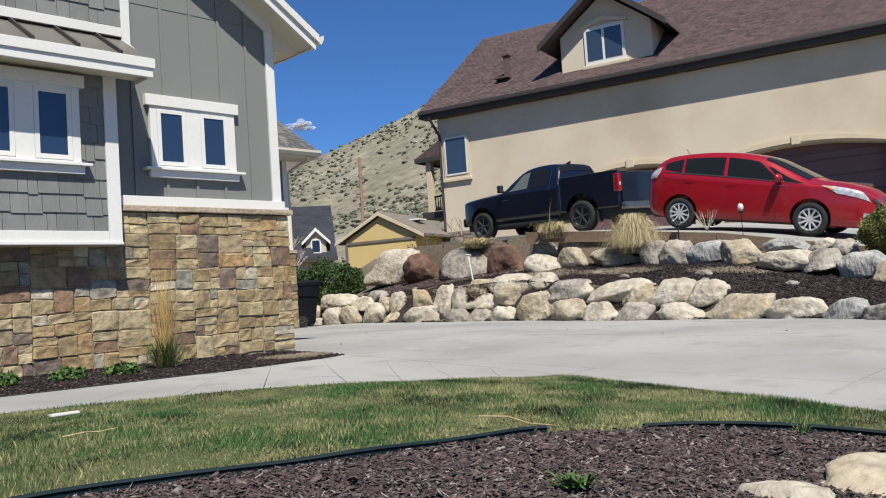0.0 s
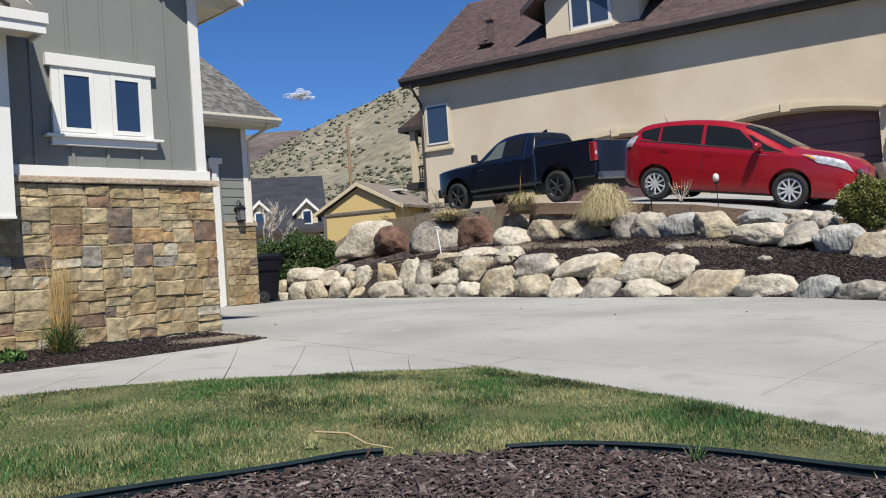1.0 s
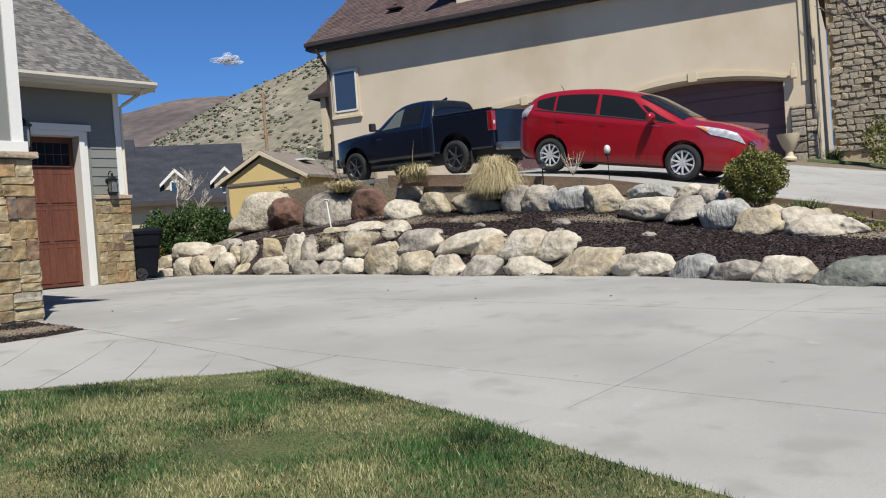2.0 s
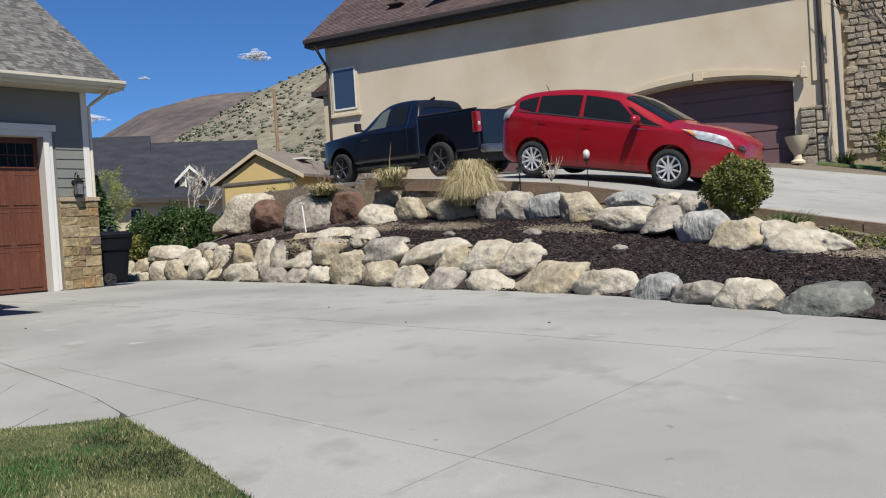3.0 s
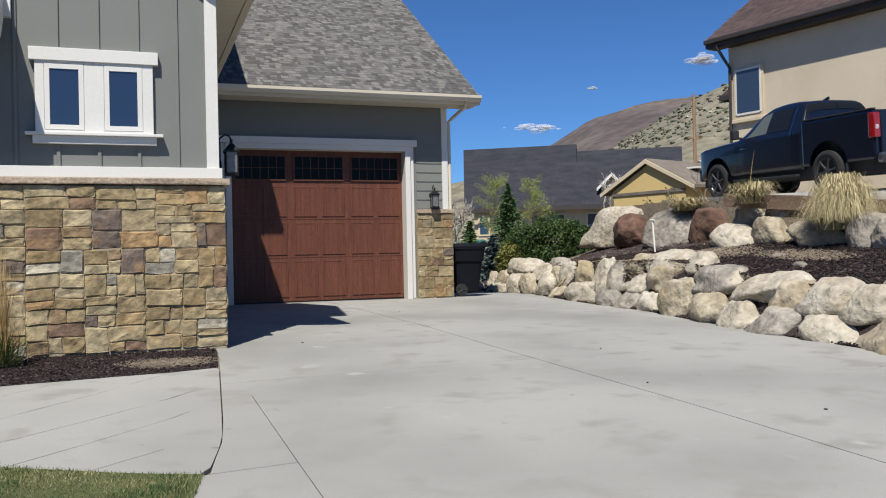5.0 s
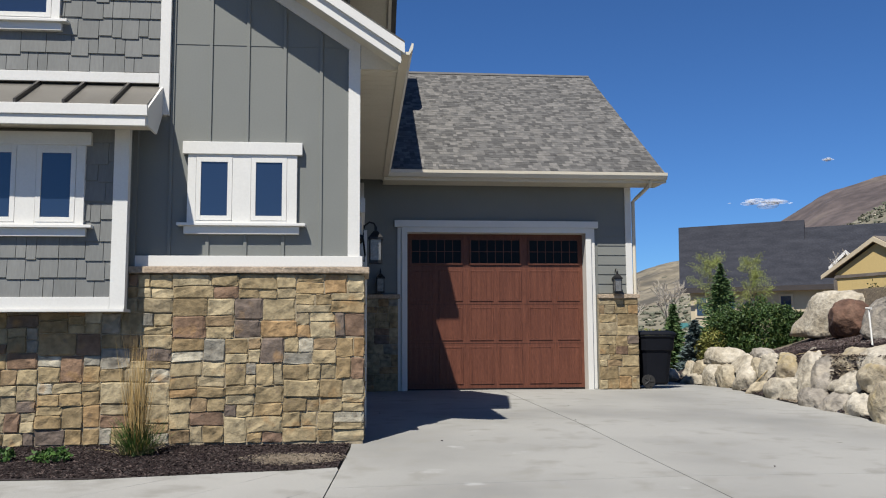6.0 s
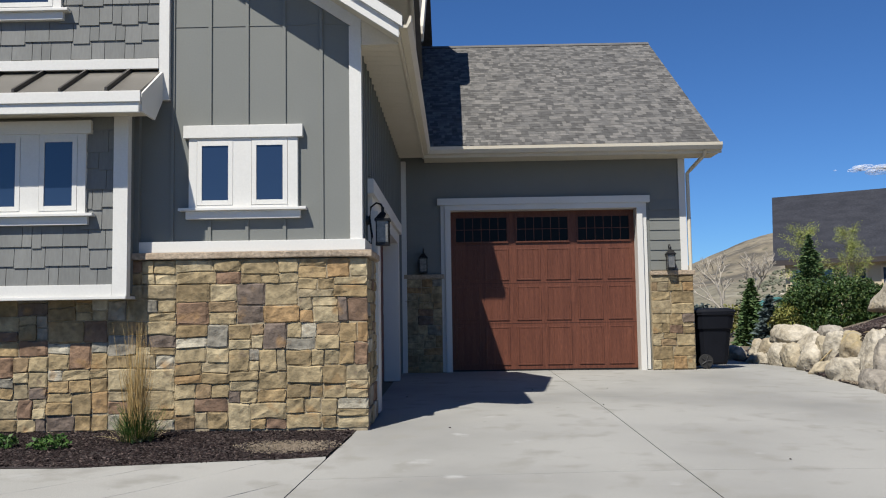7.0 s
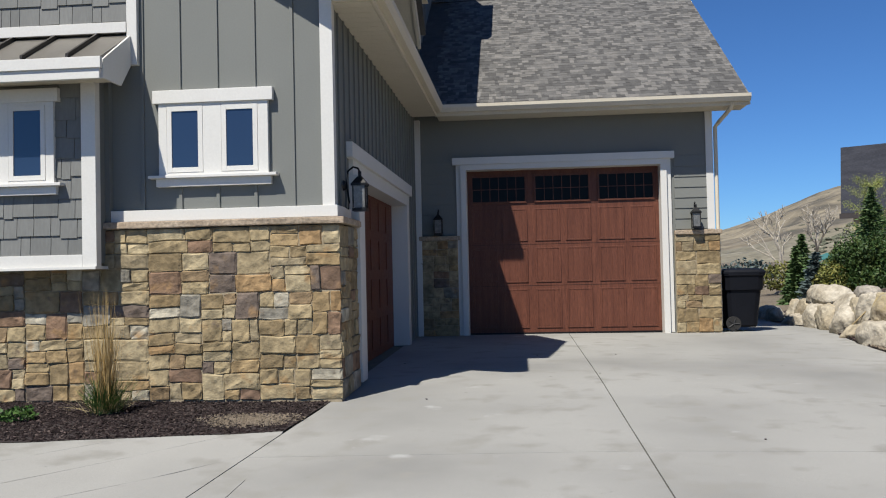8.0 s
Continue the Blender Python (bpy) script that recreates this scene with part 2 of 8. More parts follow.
# ---- the lie of the land ----
def wall_foot(y):
    return np.interp(y, [-8, 0, 2.2, 3.4, 4.2, 5.0, 5.9, 6.8, 7.6, 8.8, 10.1, 11.9, 14, 15, 16, 17, 18, 19, 20.3, 26, 40],
                     [9.5, 11.0, 11.7, 12.05, 12.4, 12.72, 12.95, 13.15, 13.25, 13.38, 13.55, 13.88, 13.97, 14.08, 14.22, 14.4, 14.42, 14.3, 14.3, 15, 16])


def wall_top(y):
    return np.interp(y, [1, 3, 5.5, 6.4, 7.2, 8.5, 10, 12, 13.5, 15, 16.5, 18.5, 21, 24], [0.0, 0.06, 0.1, 0.22, 0.38, 0.46, 0.58, 0.74, 0.7, 0.64, 0.6, 0.42, 0.2, 0.0])


def smooth01(t):
    t = np.clip(t, 0, 1)
    return t * t * (3 - 2 * t)


def upper(x, y):
    z = np.interp(y, [-10, 0, 3.2, 4.2, 5.8, 7.0, 8.1, 9.4, 13, 16.7, 24, 40], [-1.5, -0.1, 0.46, 0.7, 0.97, 1.2, 1.41, 1.6, 1.92, 2.05, 2.1, 2.1]) + 0.045 * np.clip(x - 18, -2, 12)
    fall = smooth01((y - 19.6) / 2.2) * smooth01((23.2 - x) / 1.5) + smooth01((y - 27) / 4)
    fall = np.clip(fall, 0, 1)
    return z * (1 - fall) + 0.2 * fall


def shelf_edge(y):
    return np.interp(y, [11.5, 14, 16.5, 20], [16.35, 17.1, 17.5, 18.4])


# heights of the front yard and the driveway, by rows of y and columns of x
YARD_X, YARD_Y = np.array([0, 2.7, 4.6, 6.5, 9.8, 13, 16.0]), np.array([-4, 0, 2.4, 5, 8.4, 11, 17, 20.0])
YARD_Z = np.array([[-0.55, -0.55, -0.55, -0.55, -0.45, -0.4, -0.4], [-0.4, -0.4, -0.45, -0.48, -0.33, -0.26, -0.26], [-0.27, -0.26, -0.31, -0.395, -0.27, -0.23, -0.23],
                   [-0.12, -0.125, -0.155, -0.295, -0.19, -0.18, -0.18], [-0.1, -0.09, -0.1, -0.135, -0.115, -0.145, -0.145], [-0.05, -0.05, -0.05, -0.05, -0.05, -0.095, -0.095],
                   [0, 0, 0, 0, 0, -0.015, -0.015], [0, 0, 0, 0, 0, -0.05, -0.05]])


def yard(x, y):
    i = np.clip(np.searchsorted(YARD_X, x) - 1, 0, len(YARD_X) - 2)
    j = np.clip(np.searchsorted(YARD_Y, y) - 1, 0, len(YARD_Y) - 2)
    u = np.clip((x - YARD_X[i]) / (YARD_X[i + 1] - YARD_X[i]), 0, 1)
    v = np.clip((y - YARD_Y[j]) / (YARD_Y[j + 1] - YARD_Y[j]), 0, 1)
    return (YARD_Z[j, i] * (1 - u) + YARD_Z[j, i + 1] * u) * (1 - v) + (YARD_Z[j + 1, i] * (1 - u) + YARD_Z[j + 1, i + 1] * u) * v


def ground(x, y):
    x, y = np.asarray(x, float), np.asarray(y, float)
    low = yard(x, y) - 0.02 * np.clip(-y - 4, 0, 60) - 0.03 * np.clip(y - 21, 0, 40)
    foot, top = wall_foot(y), wall_top(y)
    d = x - foot
    rise = np.clip((d - 0.25) / 0.25, 0, 1)
    bank = low + (top - 0.03 - low) * rise
    up = upper(x, y)
    shelf = np.interp(y, [0, 2, 4, 6, 8, 10, 14, 20], [0.0, 0.2, 0.42, 0.7, 0.9, 0.98, 1.08, 1.1])
    edge = shelf_edge(y)
    t = np.clip((x - foot - 0.5) / (edge - foot - 0.5), 0, 1)
    bank = np.where(d > 0.5, top - 0.03 + (np.minimum(up - 0.14, shelf) - top + 0.03) * t ** 1.2, bank)
    z = np.where(x > edge + 0.1, up - 0.01, bank)
    z = np.where(d <= 0.25, low, z)
    far = smooth01((np.hypot(x - 10, y - 8) - 38) / 40)
    return z * (1 - far) + far * (0.5 + 0.004 * np.hypot(x - 10, y - 8))


def on_ground(x, y):
    return float(ground(x, y))


def sheet(name, outline, mat, lift, thick=0.0, parent=None, label="", step=0.6, bevel=0.0, height=on_ground):
    """A slab or skin that follows the ground inside an outline."""
    bm = bmesh.new()
    bm.faces.new([bm.verts.new((x, y, 0)) for x, y in outline])
    xs, ys = [p[0] for p in outline], [p[1] for p in outline]
    for axis, lo, hi in ((0, min(xs), max(xs)), (1, min(ys), max(ys))):
        k = int((hi - lo) / step)
        for i in range(1, k + 1):
            c = lo + (hi - lo) * i / (k + 1)
            co = (c, 0, 0) if axis == 0 else (0, c, 0)
            no = (1, 0, 0) if axis == 0 else (0, 1, 0)
            bmesh.ops.bisect_plane(bm, geom=bm.verts[:] + bm.edges[:] + bm.faces[:], plane_co=co, plane_no=no)
    bmesh.ops.recalc_face_normals(bm, faces=bm.faces)
    for f in bm.faces:
        if f.normal.z < 0:
            f.normal_flip()
    for v in bm.verts:
        v.co.z = height(v.co.x, v.co.y) + lift
    if thick:
        rim = [e for e in bm.edges if e.is_boundary]
        made = bmesh.ops.extrude_edge_only(bm, edges=rim)
        for v in made["geom"]:
            if isinstance(v, bmesh.types.BMVert):
                v.co.z -= thick
    return part(name, bm, mat, parent, label)


def curve_points(points, step=0.15):
    """Points along a smooth line through the given ones."""
    p = np.array(points, float)
    p = np.vstack([2 * p[0] - p[1], p, 2 * p[-1] - p[-2]])
    out = []
    for i in range(1, len(p) - 2):
        a, b, c, d = p[i - 1], p[i], p[i + 1], p[i + 2]
        k = max(2, int(np.linalg.norm(c - b) / step))
        for t in np.arange(k) / k:
            out.append(0.5 * (2 * b + (c - a) * t + (2 * a - 5 * b + 4 * c - d) * t * t + (3 * b - a - 3 * c + d) * t ** 3))
    out.append(p[-2])
    return np.array(out)


# ---- the ground: one sheet to the horizon ----
def build_ground():
    fine_x, fine_y = np.arange(-6, 34, 0.25), np.arange(-6, 34, 0.25)
    far = np.array([10, 25, 50, 90, 160, 300, 600, 1200, 2400, 4000])
    xs = np.concatenate([-6 - far[::-1], fine_x, 34 + far])
    ys = np.concatenate([-6 - far[::-1], fine_y, 34 + far])
    gx, gy = np.meshgrid(xs, ys, indexing="ij")
    gz = ground(gx, gy) - 0.03
    near = (gx > 13.5) & (gx < 33) & (gy > -2) & (gy < 33)
    bump = np.array([noise.noise((x * 1.3, y * 1.3, 0)) for x, y in zip(gx[near], gy[near])])
    gz[near] += 0.03 * bump
    verts = np.stack([gx, gy, gz], -1).reshape(-1, 3)
    a, b = len(xs), len(ys)
    faces = [(i * b + j, (i + 1) * b + j, (i + 1) * b + j + 1, i * b + j + 1) for i in range(a - 1) for j in range(b - 1)]
    ob = raw("ground", verts.tolist(), faces, M_SOIL, smooth=True)
    tagged(ob, "dry brown soil with thin spring grass", "ground", kind="structure")


build_ground()

LAWN_EDGE = [(-3.5, 7.2), (0.0, 6.95), (2.4, 6.5), (3.42, 6.18), (4.05, 5.97), (4.6, 5.56), (5.05, 5.34), (5.55, 5.2), (6.05, 5.04), (6.53, 4.93)]
LAWN_DRIVE = [(6.53, 4.93), (6.44, 4.45), (6.3, 3.85), (6.15, 3.3), (6.02, 2.85), (5.85, 2.35), (5.68, 1.85), (5.45, 1.0), (5.1, -0.8), (5.0, -4.0)]
EDGING = [(-3.5, 4.0), (0.0, 3.88), (1.63, 3.64), (2.25, 3.47), (2.76, 3.27), (3.1, 3.21), (3.5, 3.12), (3.75, 3.05), (4.08, 2.8), (4.43, 2.54), (4.64, 2.15), (4.77, 1.85), (4.85, 1.5), (4.86, 1.1), (4.75, -0.8), (4.5, -4.0)]
BED_EDGE = [(-3.5, 8.0), (2.9, 7.85), (3.9, 7.83), (4.78, 7.85), (5.25, 7.99), (5.66, 8.1), (6.1, 8.22), (6.5, 8.3), (6.92, 8.39)]
MAIN_JOINT = [(7.03, 9.6), (6.94, 8.39), (6.865, 7.5), (6.755, 6.2), (6.69, 5.6), (6.56, 4.95)]


def joint_x(y):
    """Where the joint between the front walk and the driveway runs."""
    return float(np.interp(y, [p[1] for p in MAIN_JOINT[::-1]], [p[0] for p in MAIN_JOINT[::-1]]))


def build_driveway():
    drive = thing("driveway", "pale broom-finished concrete driveway with dark saw joints", "driveway", (9, 6, -0.1), kind="structure")
    gap = 0.0028
    rows = [-5.0, -2.3, 2.62, 7.54, 12.4, 17.12]
    for j in range(len(rows) - 1):
        y0, y1 = rows[j] + gap, rows[j + 1] - gap
        for first in (True, False):
            yy = np.linspace(y0, y1, 9)
            if first:
                left = [(joint_x(y) + 3.5 * gap if y > 7.5 else 7.06, y) for y in yy]
                right = [(9.84 - 2 * gap, y) for y in yy[::-1]]
            else:
                left = [(9.84 + 2 * gap, y) for y in yy]
                right = [(float(wall_foot(y)) + 0.03, y) for y in yy[::-1]]
            sheet("slab", right + left, M_CONCRETE, 0.0, 0.08, drive)
    yy = np.linspace(17.13, 24, 8)
    sheet("slab", [(12.62, y) for y in yy] + [(float(wall_foot(y)) + 0.03, y) for y in yy[::-1]], M_CONCRETE, -0.004, 0.08, drive)
    # the strip between the lawn or the walk and the first column, cut where the rows are
    side = curve_points(LAWN_DRIVE, 0.3)
    for y0, y1 in ((-4.0, -2.3), (-2.3, 2.62), (2.62, 4.92)):
        edge = [(float(p[0]), float(p[1])) for p in side[::-1] if y0 + 0.02 < p[1] < y1 - 0.02]
        xa = float(np.interp(y0, side[::-1, 1], side[::-1, 0]))
        xb = float(np.interp(y1, side[::-1, 1], side[::-1, 0]))
        sheet("slab", [(7.06 - 2 * gap, y0 + gap), (7.06 - 2 * gap, y1 - gap), (xb, y1 - gap)] + edge[::-1] + [(xa, y0 + gap)], M_CONCRETE, 0.0, 0.08, drive)
    yy = np.linspace(4.93, 7.53, 9)
    sheet("slab", [(7.06 - 2 * gap, y) for y in yy] + [(joint_x(y) + 3.5 * gap, y) for y in yy[::-1]], M_CONCRETE, 0.0, 0.08, drive)
    path = thing("walkway", "pale concrete front walk with angled joints", "walkway", (4, 7.2, -0.15), kind="structure")
    out = curve_points(LAWN_EDGE, 0.1)
    inn = np.vstack([curve_points(BED_EDGE, 0.1), curve_points(MAIN_JOINT[1:], 0.1)[1:]])
    starts = [(-3.5, -3.5, 8.0), (0.0, 1.3, 7.9), (1.9, 3.2, 7.85), (2.9, 4.3, 7.84), (3.5, 5.0, 7.92), (4.1, 5.7, 8.12), (4.62, 6.5, 8.3), (5.02, 6.88, 7.65), (5.5, 6.78, 6.85), (5.93, 6.66, 5.98), (6.51, 6.54, 5.02)]
    for (a0, bx0, by0), (a1, bx1, by1) in zip(starts, starts[1:]):
        i0, i1 = (int(np.argmin(np.hypot(inn[:, 0] - x, inn[:, 1] - y))) for x, y in ((bx0, by0), (bx1, by1)))
        fo = [(x, float(np.interp(x, out[:, 0], out[:, 1]))) for x in np.linspace(a0 + gap, a1 - gap, 8)]
        fi = [(float(x), float(y)) for x, y in inn[i1:i0 - 1 if i0 else None:-1]]
        c = np.mean(fo + fi, axis=0)
        sheet("slab", [(float(c[0] + (x - c[0]) * 0.998), float(c[1] + (y - c[1]) * 0.998)) for x, y in fo + fi], M_CONCRETE, 0.0, 0.08, path)


build_driveway()
lawn_outline = [tuple(p) for p in curve_points(LAWN_EDGE, 0.4)] + [tuple(p) for p in curve_points(LAWN_DRIVE, 0.4)[1:]] + [tuple(p) for p in curve_points(EDGING, 0.4)[::-1]]
tagged(sheet("lawn", lawn_outline, M_TURF, 0.004), "patchy spring lawn with green and straw-coloured turf", "lawn", kind="structure")
front_outline = [tuple(p) for p in curve_points(EDGING, 0.4)] + [(-3.5, -4.0)]
tagged(sheet("mulch_bed", front_outline, M_MULCHBASE, -0.004), "dark shredded-bark mulch bed behind plastic edging", "flower bed", kind="structure")
house_bed = [tuple(p) for p in curve_points(BED_EDGE, 0.4)] + [(7.05, 9.9), (-3.5, 9.9)]
tagged(sheet("house_bed", house_bed, M_MULCHBASE, 0.005), "dark mulch bed along the stone wall", "flower bed", kind="structure")
terrace = [(float(wall_foot(y)) + 0.035, y) for y in np.arange(-2, 21.1, 0.25)] + [(float(wall_foot(21)) + 0.6, 21.0), (16.0, 15.0), (16.3, 13.5), (16.3, -2.0)]
tagged(sheet("terrace_bed", terrace, M_MULCHBASE, 0.012, step=0.3), "dark mulch slope between two rows of boulders", "flower bed", kind="structure")
up_out = [(float(shelf_edge(y)) + 0.27, y) for y in np.arange(-3, 17.5, 0.7)] + [(23.6, 17.6), (29.5, -3)]
tagged(sheet("upper_driveway", up_out, M_CONCRETE, 0.01, 0.1, step=1.0), "pale concrete neighbouring driveway above the boulders", "driveway", kind="structure")


# ---- the grey house ----
house = thing("grey_house", "grey board-and-batten house with white trim and stone base", "house", (7.08, 9.8, 0))
house_rng = random.Random(5)


def stones(rect, place, parent, rng, depth=0.05):
    """Rough-faced ashlar cut from a rectangle (u0, u1, z0, z1), with wandering joints; place(u, z, out) gives the world point."""
    todo, done = [rect], []
    while todo:
        u0, u1, z0, z1 = todo.pop()
        w, h = u1 - u0, z1 - z0
        most_w, most_h = rng.uniform(0.25, 0.5), rng.uniform(0.16, 0.32)
        if w > most_w and (w / most_w > h / most_h or h < 0.14):
            c = u0 + w * rng.uniform(0.34, 0.66)
            todo += [(u0, c, z0, z1), (c, u1, z0, z1)]
        elif h > most_h:
            c = z0 + h * rng.uniform(0.36, 0.64)
            todo += [(u0, u1, z0, c), (u0, u1, c, z1)]
        else:
            done.append((u0, u1, z0, z1))

    def wander(u, z):
        keep = min(1.0, max(0.0, min(u - rect[0], rect[1] - u, z - rect[2], rect[3] - z) / 0.06))
        return u + keep * 0.02 * noise.noise((u * 3.6, z * 3.6, 1.7)), z + keep * 0.018 * noise.noise((u * 3.6, z * 3.6, 9.2))
    n = 5
    for u0, u1, z0, z1 in done:
        g = rng.uniform(0.002, 0.004)
        u0, u1, z0, z1 = u0 + g, u1 - g, z0 + g, z1 - g
        d = depth + 0.006 + rng.uniform(-0.006, 0.012)
        frac = (0.0, 0.07, 0.5, 0.93, 1.0)
        tilt_u, tilt_z = rng.uniform(-0.006, 0.006), rng.uniform(-0.006, 0.006)
        verts, faces = [], []
        flat = []
        for i in range(n):
            for j in range(n):
                edge = i in (0, n - 1) or j in (0, n - 1)
                corner = i in (0, n - 1) and j in (0, n - 1)
                u, z = u0 + (u1 - u0) * frac[i], z0 + (z1 - z0) * frac[j]
                if corner:
                    u, z = u + (0.01 if i == 0 else -0.01) * rng.random(), z + (0.01 if j == 0 else -0.01) * rng.random()
                u, z = wander(u + rng.uniform(-0.003, 0.003), z + rng.uniform(-0.003, 0.003))
                flat.append((u, z))
                o = d - (0.008 if edge else 0) + rng.uniform(-0.007, 0.007) + tilt_u * (i - 2) / 2 + tilt_z * (j - 2) / 2
                verts.append(place(u, z, o))
        ring = [(i, 0) for i in range(n - 1)] + [(n - 1, j) for j in range(n - 1)] + [(i, n - 1) for i in range(n - 1, 0, -1)] + [(0, j) for j in range(n - 1, 0, -1)]
        base = len(verts)
        for i, j in ring:
            verts.append(place(*flat[i * n + j], 0.012))
        for i in range(n - 1):
            for j in range(n - 1):
                faces.append((i * n + j, (i + 1) * n + j, (i + 1) * n + j + 1, i * n + j + 1))
        k = len(ring)
        for q in range(k):
            (i, j), (i2, j2) = ring[q], ring[(q + 1) % k]
            faces.append((base + q, base + (q + 1) % k, i2 * n + j2, i * n + j))
        raw("stone", verts, faces, M_STONE, parent)


def pane_window(name, parent, x0, x1, z0, z1, y, label, panes, rail=0.083, head=0.135, ears=0.055, sill=True, sash=0.052):
    """A window in a wall that faces -y at y: casing, head board, sill, sashes and panes. panes: (x0, x1) of the glass."""
    w = part(name, boxes((x0, x1, y - 0.02, y + 0.02, z0, z1)), M_WHITE, parent, label)
    gz0, gz1 = z0 + rail, z1 - rail
    cuts = [x0] + [c for a, b in panes for c in (a - sash, b + sash)] + [x1]
    for a, b in zip(cuts[::2], cuts[1::2]):
        part("casing", boxes((a, b - 0.001, y - 0.05, y - 0.021, z0, z1), bevel=0.002), M_WHITE, w)
    for a, b in panes:
        part("bottom_rail", boxes((a - sash, b + sash - 0.001, y - 0.048, y - 0.021, z0, gz0 - sash)), M_WHITE, w)
        part("top_rail", boxes((a - sash, b + sash - 0.001, y - 0.048, y - 0.021, gz1 + sash, z1)), M_WHITE, w)
        s = bmesh.new()
        for r in ((a - sash + 0.0015, a, gz0 - sash + 0.0015, gz1 + sash - 0.0015), (b, b + sash - 0.0025, gz0 - sash + 0.0015, gz1 + sash - 0.0015), (a, b, gz0 - sash + 0.0015, gz0), (a, b, gz1, gz1 + sash - 0.0015)):
            box(s, r[0], r[1], y - 0.053, y - 0.022, r[2], r[3], 0.002)
        part("sash", s, M_WHITE, w)
        part("pane", boxes((a - 0.004, b + 0.004, y - 0.042, y - 0.038, gz0 - 0.004, gz1 + 0.004)), M_DARKGLASS, w)
    if head:
        part("head_board", boxes((x0 - ears, x1 + ears, y - 0.072, y - 0.002, z1, z1 + head), bevel=0.004), M_WHITE, w)
    if sill:
        part("sill", boxes((x0 - ears - 0.04, x1 + ears + 0.04, y - 0.11, y - 0.002, z0 - 0.03, z0), (x0 - ears * 0.5, x1 + ears * 0.5, y - 0.065, y - 0.002, z0 - 0.115, z0 - 0.03), bevel=0.004), M_WHITE, w)
    return w


FY, CX, SOF, PITCH = 9.8, 7.08, 4.0, 0.66
RIDGE_X = 3.0


def wing():
    wall = part("front_wall", prism([(-2.5, -0.3), (CX, -0.3), (CX, 4.18), (RIDGE_X, 4.18 + (CX - RIDGE_X) * PITCH), (-2.5, 4.18 + 0.5)], "y", FY, FY + 0.2), M_GREY, house, "grey board-and-batten gable wall")
    for x in [6.68 - 0.399 * k for k in range(5)]:
        top = 4.14 + (CX - x) * PITCH
        part("batten", boxes((x - 0.018, x + 0.018, FY - 0.018, FY - 0.001, 1.9, top), bevel=0.003), M_GREY, wall)
    part("joint_flashing", boxes((5.06, CX - 0.15, FY - 0.006, FY, 4.228, 4.24)), M_GREY, wall)
    part("corner_board", boxes((CX - 0.1, CX + 0.03, FY - 0.032, FY - 0.001, 1.9, 4.2), (CX + 0.001, CX + 0.028, FY - 0.0005, FY + 0.1, 1.9, 4.1), bevel=0.003), M_WHITE, wall)
    part("corner_board", boxes((4.95, 5.06, FY - 0.075, FY - 0.001, 3.42, 6.2), bevel=0.003), M_WHITE, wall)
    part("band_board", boxes((4.7, CX + 0.06, FY - 0.06, FY - 0.002, 1.785, 1.9), (CX + 0.002, CX + 0.06, FY, FY + 0.66, 1.785, 1.9), bevel=0.004), M_WHITE, wall)
    rake = prism([(CX + 0.03, 4.13), (CX + 0.03, 4.285), (RIDGE_X, 4.285 + (CX + 0.03 - RIDGE_X) * PITCH), (RIDGE_X, 4.13 + (CX + 0.03 - RIDGE_X) * PITCH)], "y", FY - 0.03, FY - 0.003)
    part("frieze_board", rake, M_WHITE, wall)
    # stone base
    base = part("stone_wall", boxes((-2.5, CX + 0.002, FY - 0.072, FY - 0.002, -0.3, 1.7), (CX + 0.003, CX + 0.072, FY - 0.072, FY + 0.85, -0.3, 1.7)), M_MORTAR, house, "ashlar stone base in buff, brown and grey")
    stones((2.2, CX + 0.082, -0.06, 1.7), lambda u, z, o: (u, FY - 0.03 - o, z), base, house_rng)
    stones((FY - 0.07, FY + 0.84, -0.06, 1.7), lambda u, z, o: (CX + 0.03 + o, u, z), base, house_rng)
    cap = boxes((1.0, CX + 0.135, FY - 0.13, FY - 0.002, 1.71, 1.78), (CX + 0.003, CX + 0.135, FY - 0.002, FY + 0.85, 1.71, 1.78), bevel=0.012)
    bmesh.ops.subdivide_edges(cap, edges=[e for e in cap.edges if e.calc_length() > 0.3], cuts=16, use_grid_fill=True)
    for v in cap.verts:
        v.co += Vector((0, 1, 0.6)) * 0.014 * noise.noise(v.co * 9)
    part("stone_cap", cap, M_CAP, base, "rough-edged tan stone cap")
    # the small paired window
    pane_window("window", house, 5.27, 6.43, 2.25, 3.0, FY, "white window with two narrow panes", [(5.41, 5.69), (5.99, 6.27)])
    # side wall with the second garage door
    side = part("side_wall", prism([(FY + 0.2, -0.3), (10.9, -0.3), (10.9, 2.36), (15.38, 2.36), (15.38, -0.3), (17.2, -0.3), (17.2, 4.18), (FY + 0.2, 4.18)], "x", CX - 0.2, CX), M_GREY, house)
    y = FY + 0.35
    while y < 16.9:
        low = 2.72 if 10.4 < y < 15.75 else 0.02
        part("batten", boxes((CX + 0.001, CX + 0.02, y - 0.018, y + 0.018, low if y > 10.5 else 1.9, 4.0)), M_GREY, side)
        y += 0.3
    sdoor = thing("garage_door", "dark red-brown panelled garage door in shade", "garage door", (CX - 0.24, 13.3, 0), "garage doors")
    dr = part("leaf", boxes((CX - 0.26, CX - 0.215, 10.9, 15.4, -0.02, 2.36)), M_DOORWOOD, sdoor)
    for k in range(4):
        for m in range(6):
            part("panel", boxes((CX - 0.214, CX - 0.2, 11.05 + m * 0.71, 11.05 + m * 0.71 + 0.58, 0.1 + k * 0.57, 0.1 + k * 0.57 + 0.43), bevel=0.006), M_DOORWOOD, dr)
